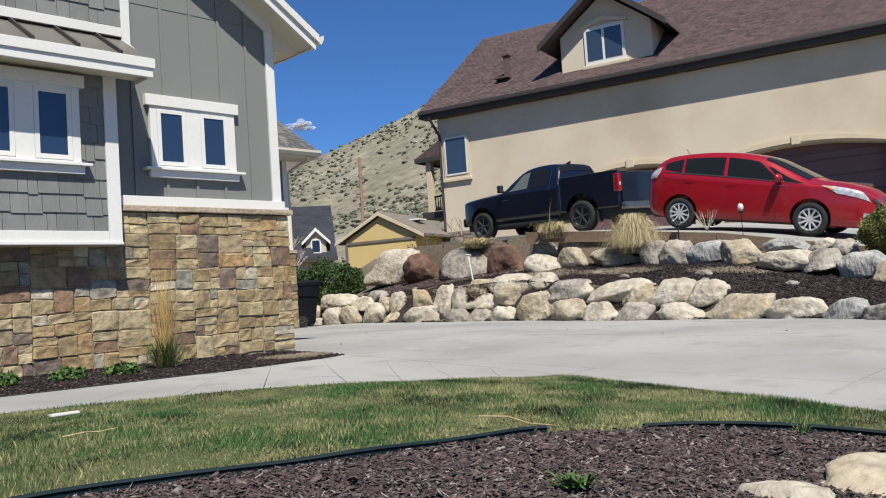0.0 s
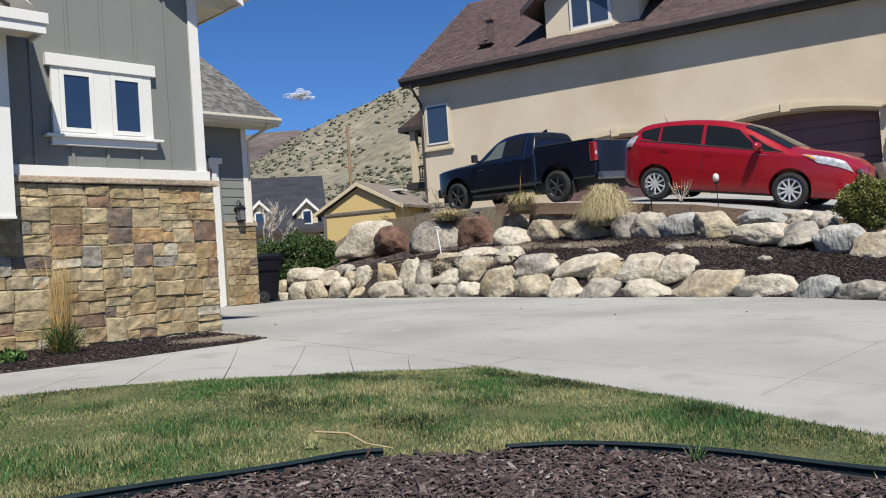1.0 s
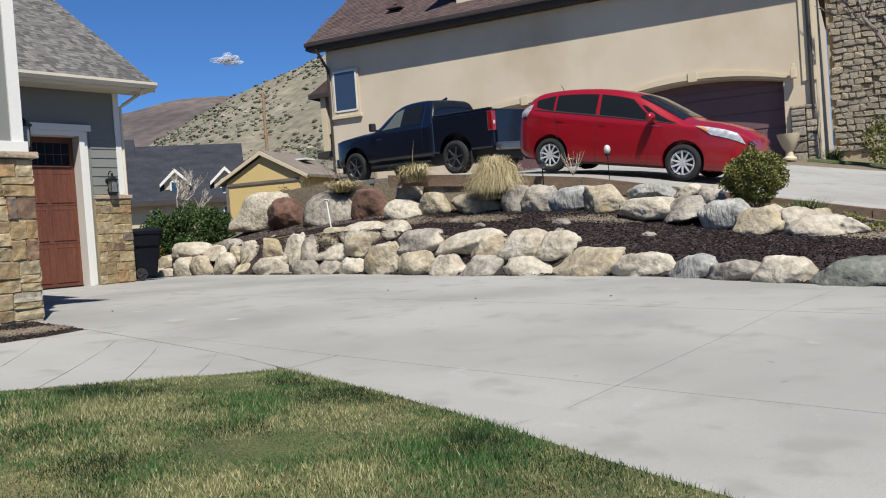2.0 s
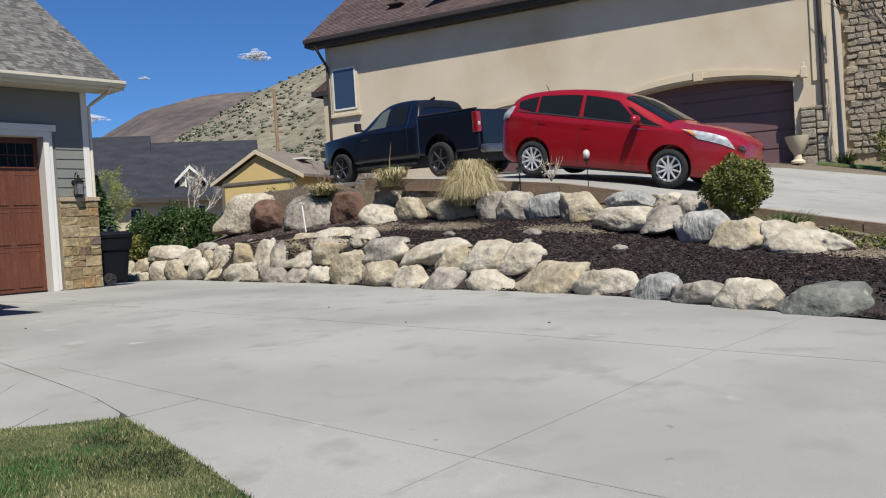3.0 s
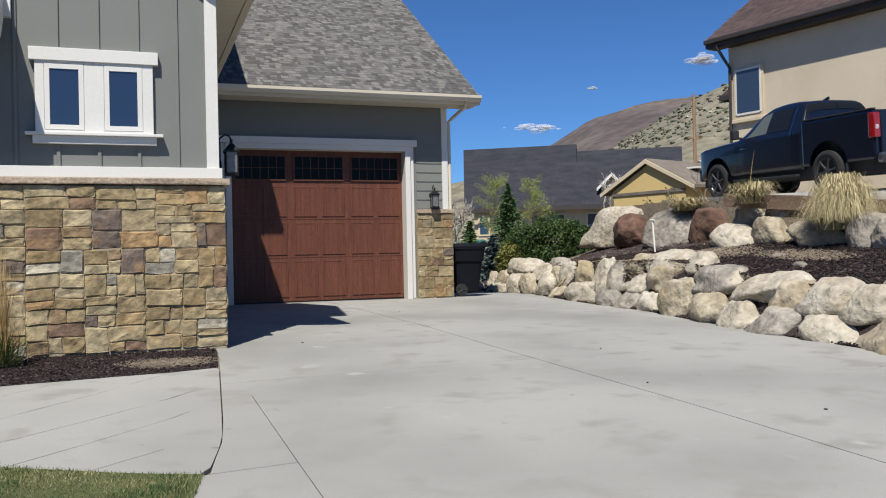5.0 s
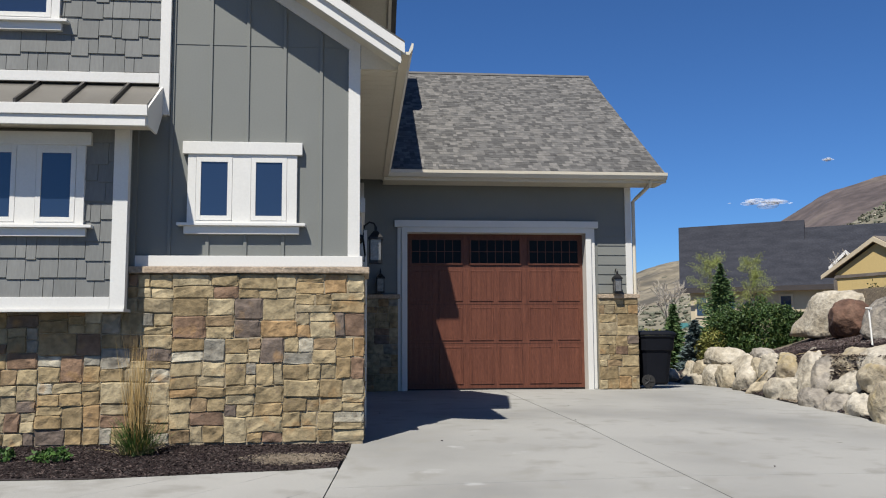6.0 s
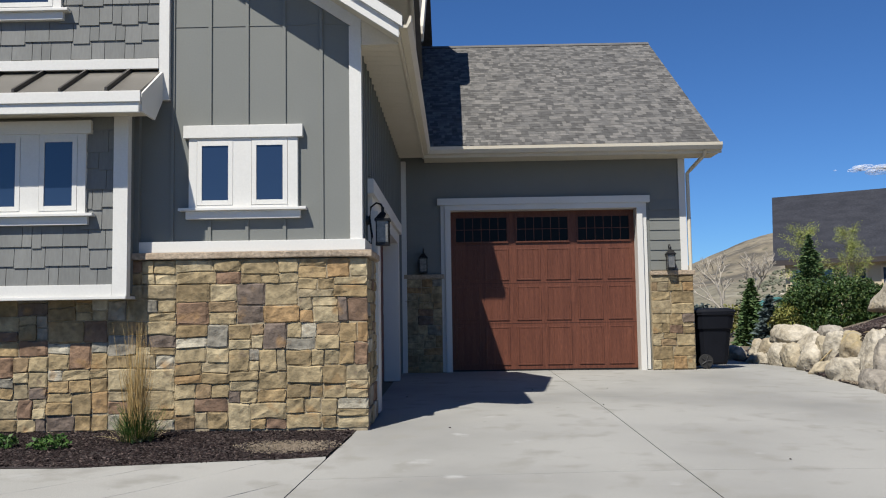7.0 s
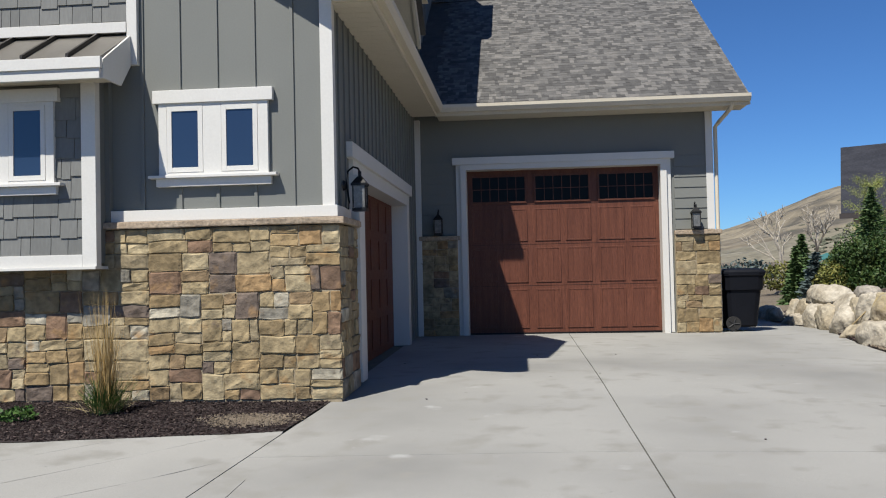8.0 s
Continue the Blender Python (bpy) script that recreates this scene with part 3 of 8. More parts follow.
    part("door_trim", boxes((CX - 0.275, CX + 0.115, 10.66, 10.98, -0.02, 2.3), (CX - 0.275, CX + 0.05, 15.3, 15.56, -0.02, 2.3), (CX - 0.275, CX + 0.05, 10.66, 15.56, 2.3, 2.48), (CX + 0.003, CX + 0.09, 10.45, 15.68, 2.48, 2.65), bevel=0.005), M_WHITE, house, "white trim round the side garage door")
    part("inner_corner_board", boxes((CX + 0.002, CX + 0.1, 16.93, 17.03, 0, 4.0), bevel=0.003), M_WHITE, house)
    # roof of the wing with its eave and rake
    ex, ez = 7.54, 4.12
    top = ez + (ex - RIDGE_X) * PITCH
    roof = part("wing_roof", prism([(ex + 0.04, ez + 0.02), (ex + 0.04, ez + 0.06), (RIDGE_X, top + 0.07), (-1.7, ez + 0.06), (-1.7, ez + 0.02), (RIDGE_X, top + 0.02)], "y", FY - 0.44, 18.5), M_SHINGLE_I, house, "grey asphalt shingle roof")
    part("soffit", boxes((CX - 0.02, ex - 0.02, FY - 0.003, 16.5, SOF - 0.012, SOF)), M_SOFFIT, roof, "cream vinyl soffit")
    part("eave_end", prism([(CX + 0.035, SOF - 0.011), (ex - 0.02, SOF - 0.011), (ex - 0.02, SOF + 0.02), (CX + 0.035, SOF + 0.02 + (ex - CX - 0.055) * PITCH)], "y", FY - 0.03, FY - 0.004), M_SOFFIT, roof)
    for k in range(36):
        yy = FY + 0.01 + k * 0.18
        part("soffit_board", boxes((CX + 0.004, ex - 0.03, yy, yy + 0.172, SOF - 0.02, SOF - 0.013)), M_SOFFIT, roof)
    under = prism([(ex - 0.02, SOF), (ex - 0.02, SOF + 0.03), (RIDGE_X, SOF + 0.03 + (ex - RIDGE_X) * PITCH), (RIDGE_X, SOF + (ex - RIDGE_X) * PITCH)], "y", FY - 0.38, FY - 0.004)
    part("rake_soffit", under, M_SOFFIT, roof)
    part("rake_board", prism([(ex, SOF - 0.06), (ex, SOF + 0.11), (RIDGE_X, SOF + 0.11 + (ex - RIDGE_X) * PITCH), (RIDGE_X, SOF - 0.06 + (ex - RIDGE_X) * PITCH)], "y", FY - 0.42, FY - 0.38), M_WHITE, roof, "white rake board")
    part("rake_trim", prism([(ex + 0.04, SOF + 0.04), (ex + 0.04, SOF + 0.15), (RIDGE_X, SOF + 0.16 + (ex + 0.04 - RIDGE_X) * PITCH), (RIDGE_X, SOF + 0.05 + (ex + 0.04 - RIDGE_X) * PITCH)], "y", FY - 0.46, FY - 0.421), M_WHITE, roof)
    part("fascia", boxes((ex - 0.02, ex + 0.01, FY - 0.41, 16.5, SOF - 0.03, SOF + 0.17)), M_SOFFIT, roof)
    gut = prism([(ex + 0.012, SOF + 0.03), (ex + 0.09, SOF + 0.03), (ex + 0.13, SOF + 0.1), (ex + 0.135, SOF + 0.155), (ex + 0.115, SOF + 0.155), (ex + 0.08, SOF + 0.06), (ex + 0.03, SOF + 0.06), (ex + 0.03, SOF + 0.155), (ex + 0.012, SOF + 0.155)], "y", FY - 0.44, 16.42)
    part("gutter", gut, M_SOFFIT, roof, "cream metal gutter")


wing()


def upper_floor():
    x1, y0, yr, k = 7.0, 14.9, 20.2, 0.66
    rise = lambda y: 6.21 + k * (y - 15.38)
    wall = part("upper_wall", prism([(y0 + 0.4, 4.2), (28, 4.2), (28, rise(y0 + 0.4) - 0.2), (yr, rise(yr) - 0.2), (y0 + 0.4, rise(y0 + 0.4) - 0.2)], "x", -2.0, x1), M_GREY, house, "grey upper-storey gable wall in shade")
    y = y0 + 0.6
    while y < yr:
        part("batten", boxes((x1 + 0.001, x1 + 0.02, y - 0.018, y + 0.018, 4.3, rise(y) - 0.3)), M_GREY, wall)
        y += 0.35
    w = part("window", boxes((x1 + 0.002, x1 + 0.05, 16.0, 16.75, 5.1, 5.75)), M_WHITE, house)
    part("pane", boxes((x1 + 0.051, x1 + 0.055, 16.1, 16.65, 5.2, 5.65)), M_DARKGLASS, w)
    roof = part("main_roof", prism([(y0, rise(y0) - 0.04), (y0, rise(y0) + 0.04), (yr, rise(yr) + 0.05), (28.4, rise(y0) + 0.04), (28.4, rise(y0) - 0.04), (yr, rise(yr) - 0.06)], "x", -2.0, 7.6), M_SHINGLE_I, house, "grey shingle main roof")
    part("rake_soffit", prism([(y0 + 0.03, rise(y0) - 0.2), (y0 + 0.03, rise(y0) - 0.17), (yr, rise(yr) - 0.17), (yr, rise(yr) - 0.2)], "x", x1 + 0.002, 7.56), M_SOFFIT, roof, "cream rake soffit")
    part("eave_soffit", boxes((-2.0, 7.56, y0 + 0.02, y0 + 0.399, rise(y0) - 0.24, rise(y0) - 0.22)), M_SOFFIT, roof, "cream eave soffit")
    part("gutter", boxes((-2.0, 7.62, y0 - 0.13, y0 - 0.005, rise(y0) - 0.14, rise(y0) + 0.02), bevel=0.02), M_SOFFIT, roof)
    part("rake_board", prism([(y0, rise(y0) - 0.22), (y0, rise(y0) + 0.05), (yr, rise(yr) + 0.06), (yr, rise(yr) - 0.22)], "x", 7.561, 7.62), M_SOFFIT, roof)
    # added out of view to cast the wider upper step of the roof shadow
    part("gable_overhang", prism([(18.3, rise(18.3) - 0.3), (18.3, rise(18.3) + 0.06), (yr, rise(yr) + 0.08), (yr, rise(yr) - 0.3)], "x", 7.0, 7.84), M_SOFFIT, roof, "unseen boxed overhang added to widen the shadow on the garage roof")
    # cross gable on the wing roof, over the side garage door
    gy0, gyp, gy1, gz0, gzp, gz1 = 10.34, 11.94, 14.1, 5.3, 6.38, 4.85
    gable = part("cross_gable_wall", prism([(gy0 + 0.4, 4.0), (gy1 - 0.7, 4.0), (gy1 - 0.7, 5.0), (gyp, gzp - 0.22), (gy0 + 0.4, gz0 + 0.05)], "x", 3.4, 6.95), M_GREY, house, "grey cross-gable wall over the side garage")
    y = gy0 + 0.7
    while y < gy1 - 0.9:
        part("batten", boxes((6.951, 6.97, y - 0.018, y + 0.018, 4.2, 5.2)), M_GREY, gable)
        y += 0.35
    groof = part("cross_gable_roof", prism([(gy0, gz0 - 0.05), (gy0, gz0), (gyp, gzp), (gy1, gz1), (gy1, gz1 - 0.05), (gyp, gzp - 0.07)], "x", 3.0, 7.63), M_SHINGLE_I, house, "grey shingle cross-gable roof")
    part("rake_soffit", prism([(gy0 + 0.02, gz0 - 0.22), (gy0 + 0.02, gz0 - 0.19), (gyp, gzp - 0.19), (gy1, gz1 - 0.19), (gy1, gz1 - 0.22), (gyp, gzp - 0.22)], "x", 6.952, 7.5), M_SOFFIT, groof, "cream rake soffit")
    part("rake_board", prism([(gy0, gz0 - 0.26), (gy0, gz0 - 0.01), (gyp, gzp - 0.01), (gy1, gz1 - 0.01), (gy1, gz1 - 0.26), (gyp, gzp - 0.26)], "x", 7.501, 7.55), M_SOFFIT, groof)
    part("gutter", boxes((3.0, 7.63, gy0 - 0.13, gy0 - 0.004, gz0 - 0.2, gz0 - 0.02), bevel=0.02), M_SEAM, groof, "dark metal gutter")


upper_floor()


def shakes(parent, x0, x1, z0, z1, y, rng, row=0.2, skip=()):
    """Staggered shakes on a wall that faces -y."""
    z = z0
    while z < z1 - 0.02:
        x = x0
        while x < x1 - 0.01:
            w = min(rng.choice((0.1, 0.14, 0.18, 0.22, 0.26)), x1 - x)
            if x1 - x - w < 0.06:
                w = x1 - x
            drop = rng.choice((0, 0, 0.018, 0.03))
            top = min(z + row + 0.03, z1)
            if not any(a < x and x + w < b and c < z and z + row < d for a, b, c, d in skip):
                verts = [(x + 0.003, y - 0.022, z - drop), (x + w - 0.003, y - 0.022, z - drop), (x + w - 0.003, y - 0.006, top), (x + 0.003, y - 0.006, top),
                         (x + 0.003, y, z - drop), (x + w - 0.003, y, z - drop), (x + w - 0.003, y, top), (x + 0.003, y, top)]
                raw("shake", verts, [(0, 1, 2, 3), (4, 7, 6, 5), (0, 4, 5, 1), (1, 5, 6, 2), (2, 6, 7, 3), (3, 7, 4, 0)], M_SHAKE, parent)
            x += w
        z += row


def bay():
    y, x1 = 9.5, 4.7
    body = part("bay", boxes((-2.0, x1, y, FY - 0.001, 1.36, 3.45)), M_GREY, house, "projecting bay clad in grey shakes")
    shakes(body, 2.3, x1 - 0.12, 1.45, 3.4, y, house_rng, 0.2, [(2.0, 4.3, 2.0, 3.3)])
    part("corner_board", boxes((x1 - 0.12, x1 + 0.03, y - 0.035, y - 0.001, 1.33, 3.25), (x1 + 0.001, x1 + 0.028, y - 0.0005, y + 0.07, 1.33, 3.25), bevel=0.003), M_WHITE, body)
    part("corner_board", boxes((x1 + 0.001, x1 + 0.05, FY - 0.08, FY - 0.003, 1.785, 3.3)), M_GREY, body)
    part("skirt_board", boxes((-2.0, x1 - 0.121, y - 0.035, y - 0.001, 1.33, 1.45), (-2.0, x1 + 0.03, y - 0.06, FY - 0.04, 1.3, 1.33), bevel=0.003), M_WHITE, body)
    pane_window("window", house, 1.98, 4.3, 2.18, 3.01, y, "white bay window with a row of narrow panes", [(2.1, 2.4), (2.69, 2.99), (3.28, 3.57), (3.87, 4.16)])
    # metal shed roof
    slope = prism([(9.1, 3.33), (9.1, 3.35), (FY - 0.005, 3.76), (FY - 0.005, 3.4), (9.2, 3.33)], "x", -2.0, 4.97)
    roof = part("metal_roof", slope, M_METALROOF, house, "dark standing-seam metal roof over the bay")
    x = 4.64
    while x > 2.0:
        part("seam", prism([(9.095, 3.35), (9.095, 3.395), (FY - 0.006, 3.81), (FY - 0.006, 3.76)], "x", x - 0.013, x + 0.013), M_SEAM, roof)
        x -= 0.465
    part("fascia", boxes((-2.0, 5.0, 9.05, 9.095, 3.235, 3.345), (-2.0, 4.98, 9.07, 9.12, 3.135, 3.235), bevel=0.004), M_WHITE, roof)
    part("end_board", prism([(9.12, 3.15), (9.12, 3.33), (FY - 0.08, 3.72), (FY - 0.08, 3.4), (9.5, 3.15)], "x", 4.971, 4.995), M_WHITE, roof)
    part("soffit", boxes((-2.0, 4.97, 9.12, 9.499, 3.19, 3.21)), M_SOFFIT, roof)
    # shake-clad wall above
    upper = part("shake_wall", boxes((-2.0, 4.95, FY - 0.05, FY - 0.001, 3.76, 6.4)), M_GREY, house, "grey shake wall over the bay")
    part("trim_board", boxes((-2.0, 4.949, FY - 0.085, FY - 0.051, 3.76, 3.87), bevel=0.003), M_WHITE, upper)
    shakes(upper, 2.2, 4.949, 3.88, 5.6, FY - 0.05, house_rng, 0.2, [(2.94, 3.91, 4.25, 6.0)])
    pane_window("window", house, 2.95, 3.9, 4.42, 5.6, FY - 0.055, "white double-hung upper window with blinds", [(3.1, 3.76)])


bay()


# ---- the single garage ----
GY, GX0, GX1 = 17.05, 7.08, 12.47


def garage():
    g = house
    dx0, dx1, dz = 8.02, 11.55, 3.05
    wall = part("garage_wall", prism([(GX0, -0.3), (dx0 - 0.06, -0.3), (dx0 - 0.06, dz + 0.05), (dx1 + 0.06, dz + 0.05), (dx1 + 0.06, -0.3), (GX1, -0.3), (GX1, 4.15), (GX0, 4.15)], "y", GY, GY + 0.2), M_GREY, g, "dark grey lap-sided garage front")
    part("gable_wall", prism([(GY + 0.2, -0.3), (26.4, -0.3), (26.4, 4.15), (21.75, 7.45), (GY + 0.2, 4.3)], "x", GX1 - 0.2, GX1), M_GREY, g)
    for a, b in ((11.8, GX1 - 0.1), (GX0 + 0.12, 7.76)):
        for k in range(7):
            z = 1.86 + k * 0.19
            part("lap_board", prism([(GY - 0.02, z), (GY - 0.006, z + 0.2), (GY - 0.001, z + 0.2), (GY - 0.001, z)], "x", a, b), M_GREY, wall)
    part("corner_board", boxes((GX1 - 0.1, GX1 + 0.028, GY - 0.03, GY - 0.001, 1.85, 4.02), (GX1 + 0.001, GX1 + 0.026, GY - 0.0005, GY + 0.1, 1.85, 4.02), bevel=0.003), M_WHITE, wall)
    # stone piers
    for a, b in ((11.77, GX1 + 0.09), (GX0 + 0.05, 7.84)):
        pier = part("stone_wall", boxes((a, b, GY - 0.092, GY - 0.002, -0.3, 1.76)), M_MORTAR, g, "short stone pier beside the garage door")
        stones((a, b, 0.0, 1.75), lambda u, z, o: (u, GY - 0.05 - o, z), pier, house_rng)
        part("stone_cap", boxes((a - 0.0, b + 0.04, GY - 0.14, GY - 0.002, 1.76, 1.84), bevel=0.012), M_CAP, pier)
        if a > 10:
            stones((GY - 0.06, GY + 0.6, 0.0, 1.75), lambda u, z, o: (GX1 + o, u, z), pier, house_rng)
    # white trim
    part("door_trim", boxes((dx0 - 0.11, dx0, GY - 0.07, GY + 0.24, -0.02, dz), (dx1, dx1 + 0.11, GY - 0.07, GY + 0.24, -0.02, dz), (dx0 - 0.11, dx1 + 0.11, GY - 0.07, GY + 0.24, dz, dz + 0.1),
                             (dx0 - 0.19, dx0 - 0.11, GY - 0.03, GY - 0.001, 0.0, dz + 0.1), (dx1 + 0.11, dx1 + 0.19, GY - 0.03, GY - 0.001, 0.0, dz + 0.1),
                             (dx0 - 0.25, dx1 + 0.25, GY - 0.1, GY - 0.001, dz + 0.1, dz + 0.23), bevel=0.005), M_WHITE, g, "white garage door trim with head board")
    # door
    yd = GY + 0.22
    door = thing("garage_door", "closed red-brown panelled garage door with divided top lights", "garage door", ((dx0 + dx1) / 2, yd, 0), "garage doors")
    part("leaf", boxes((dx0 - 0.02, dx1 + 0.02, yd, yd + 0.05, -0.01, dz + 0.03)), M_DOORWOOD, door)
    col = (dx1 - dx0) / 3
    rows = [(0.1, 0.83), (0.95, 1.6), (1.72, 2.33)]
    for c in range(3):
        for r0, r1 in rows:
            for h in range(2):
                a = dx0 + c * col + 0.09 + h * (col / 2 - 0.02)
                b = a + col / 2 - 0.16
                pn = part("panel", boxes((a - 0.005, b + 0.005, yd - 0.006, yd - 0.001, r0 + 0.01, r1 - 0.01)), M_DOORWOOD, door)
                k = 4
                for s in range(k):
                    part("board", boxes((a + 0.016 + (b - a - 0.032) * s / k + 0.003, a + 0.016 + (b - a - 0.032) * (s + 1) / k - 0.003, yd - 0.0095, yd - 0.0062, r0 + 0.032, r1 - 0.032), bevel=0.0012), M_DOORWOOD, pn)
                for q in ((a - 0.02, a + 0.013, r0, r1), (b - 0.013, b + 0.02, r0, r1), (a + 0.013, b - 0.013, r0, r0 + 0.03), (a + 0.013, b - 0.013, r1 - 0.03, r1)):
                    part("moulding", boxes((q[0], q[1], yd - 0.014, yd - 0.0011, q[2], q[3]), bevel=0.004), M_DOORWOOD, pn)
        a, b = dx0 + c * col + 0.1, dx0 + (c + 1) * col - 0.1
        wz0, wz1 = 2.47, 2.93
        lt = part("top_light", boxes((a, b, yd - 0.006, yd - 0.002, wz0, wz1)), M_TOPLIGHT, door, "dark divided light")
        for q in ((a - 0.03, a, wz0 - 0.03, wz1 + 0.03), (b, b + 0.03, wz0 - 0.03, wz1 + 0.03), (a, b, wz0 - 0.03, wz0), (a, b, wz1, wz1 + 0.03)):
            part("frame", boxes((q[0], q[1], yd - 0.025, yd - 0.001, q[2], q[3]), bevel=0.004), M_DOORWOOD, lt)
        for i in range(1, 6):
            x = a + (b - a) * i / 6
            part("muntin", boxes((x - 0.006, x + 0.006, yd - 0.014, yd - 0.007, wz0, wz1)), M_DOORWOOD, lt)
        part("muntin", boxes((a, b, yd - 0.0135, yd - 0.0072, (wz0 + wz1) / 2 - 0.006, (wz0 + wz1) / 2 + 0.006)), M_DOORWOOD, lt)
    for z in (0.89, 1.66, 2.4):
        part("section_line", boxes((dx0, dx1, yd - 0.003, yd + 0.001, z - 0.002, z + 0.002)), M_BLACK, door)
    part("bottom_seal", boxes((dx0, dx1, yd - 0.01, yd + 0.04, -0.03, 0.02)), M_BLACK, door)
    # eave
    ez, ey, ex = 4.12, 16.46, 13.0
    ry, rz = 21.78, 4.2 + (21.78 - ey) * 0.665
    roof = part("garage_roof", prism([(ey - 0.03, ez + 0.03), (ey - 0.03, ez + 0.06), (ry, rz - 0.02), (27.1, ez + 0.06), (27.1, ez + 0.03), (ry, rz - 0.06)], "x", 7.0, ex), M_SHINGLE_I, g, "grey architectural shingle garage roof")
    part("soffit", boxes((7.54, ex - 0.02, ey - 0.01, GY - 0.001, SOF - 0.012, SOF)), M_SOFFIT, roof)
    for k in range(29):
        x = 7.64 + k * 0.185
        part("soffit_board", boxes((x, x + 0.177, ey + 0.02, GY - 0.03, SOF - 0.02, SOF - 0.013)), M_SOFFIT, roof)
    part("fascia", boxes((7.55, ex, ey - 0.02, ey + 0.01, SOF - 0.03, SOF + 0.17)), M_SOFFIT, roof)
    part("gutter", prism([(ey - 0.022, SOF + 0.03), (ey - 0.1, SOF + 0.03), (ey - 0.14, SOF + 0.1), (ey - 0.145, SOF + 0.155), (ey - 0.125, SOF + 0.155), (ey - 0.09, SOF + 0.06), (ey - 0.04, SOF + 0.06), (ey - 0.04, SOF + 0.155), (ey - 0.022, SOF + 0.155)], "x", 7.6, ex + 0.02), M_SOFFIT, roof, "cream metal gutter")
    part("rake_board", prism([(ey - 0.02, SOF - 0.03), (ey - 0.02, SOF + 0.14), (ry, rz - 0.05), (ry, rz - 0.22)], "x", ex, ex + 0.03), M_SOFFIT, roof)
    spout = tube([(12.72, ey - 0.06, 4.03), (12.71, ey + 0.04, 3.93), (12.6, GY - 0.06, 3.76), (12.56, GY + 0.03, 3.7), (12.56, GY + 0.03, 0.1)], 0.036, 8)
    part("downspout", spout, M_SOFFIT, g, "cream downspout elbow")
    # shingle tabs
    rng = random.Random(11)
    tabs, pieces = [], []
    sl = math.hypot(ry - ey, rz - 4.2)
    dirv = Vector((0, (ry - ey) / sl, (rz - 4.2) / sl))
    nor = Vector((0, -dirv.z, dirv.y))
    start = Vector((0, ey - 0.04, 4.2 - 0.04 * 0.66 + 0.0))
    rows_n = int(sl / 0.13)
    for r in range(rows_n):
        x = 7.55 + rng.uniform(-0.2, 0)
        while x < ex:
            w = rng.choice((0.06, 0.08, 0.1, 0.13, 0.16))
            xe = min(x + w, ex)
            if xe > 7.2 and xe - x > 0.02:
                lo, hi = start + dirv * (r * 0.13 + (0.0 if rng.random() < 0.55 else 0.03)), start + dirv * ((r + 1) * 0.13 + 0.05)
                up = nor * rng.uniform(0.004, 0.009)
                a, b, c, d = (Vector((x, 0, 0)) + lo + up, Vector((xe, 0, 0)) + lo + up, Vector((xe, 0, 0)) + hi + nor * 0.003, Vector((x, 0, 0)) + hi + nor * 0.003)
                e, f = a - up, b - up
                (pieces if r < 9 else tabs).append([a, b, c, d, e, f])
            x += w
    for q in pieces[:300]:
        raw("shingle", [tuple(v) for v in q], [(0, 1, 2, 3), (4, 5, 1, 0)], M_SHINGLE, roof)
    tabs += pieces[300:]
    verts, faces = [], []
    for q in tabs:
        k = len(verts)
        verts += [tuple(v) for v in q]
        faces += [(k, k + 1, k + 2, k + 3), (k + 4, k + 5, k + 1, k)]
    tagged(raw("shingle_field", verts, faces, M_SHINGLE_I, roof), kind="stuff")
    part("ridge_cap", prism([(ry - 0.13, rz - 0.06), (ry, rz + 0.03), (ry + 0.13, rz - 0.06)], "x", 7.0, ex), M_SHINGLE_I, roof)


garage()


# ---- the neighbours' tan stucco house ----
TAN_AT, TAN_TURN, TAN_SIZE = Vector((26.14, 24.73, -0.08)), -1.338, 1.082
TAN = Matrix.Translation(TAN_AT) @ Matrix.Rotation(TAN_TURN, 4, "Z") @ Matrix.Scale(TAN_SIZE, 4)   # local x runs along the front wall, local y into the house


def tan_part(name, bm, mat, parent, label="", smooth=False):
    bm.transform(TAN)
    return part(name, bm, mat, parent, label, smooth)


M_TANSHINGLE = material("brown_shingle", [(0.058, 0.037, 0.036), (0.085, 0.054, 0.051), (0.11, 0.073, 0.066), (0.07, 0.045, 0.044)], 4, 0.95, 0.5, 60, vary="island", contrast=0.3)
M_BLUEGLASS = glass("blue_reflecting_glass", (0.03, 0.045, 0.07))
M_FIELDSTONE = material("field_stone", [(0.2, 0.17, 0.13), (0.3, 0.26, 0.2), (0.24, 0.22, 0.19), (0.36, 0.3, 0.22)], 5, 0.95, 0.8, 20, vary="object", contrast=0.35, bump_dist=0.03)
tan_house = thing("tan_house", "two-storey tan stucco house with brown shingle roof and dormer", "house", (26.14, 24.73, 2.1))


def arch_points(a, b, z0, zs, rise, k=14):
    """The outline of an opening with a low arched head."""
    pts = [(a, z0), (a, zs)]
    for i in range(1, k):
        t = i / k
        pts.append((a + (b - a) * t, zs + rise * (1 - (2 * t - 1) ** 2)))
    return pts + [(b, zs), (b, z0)]


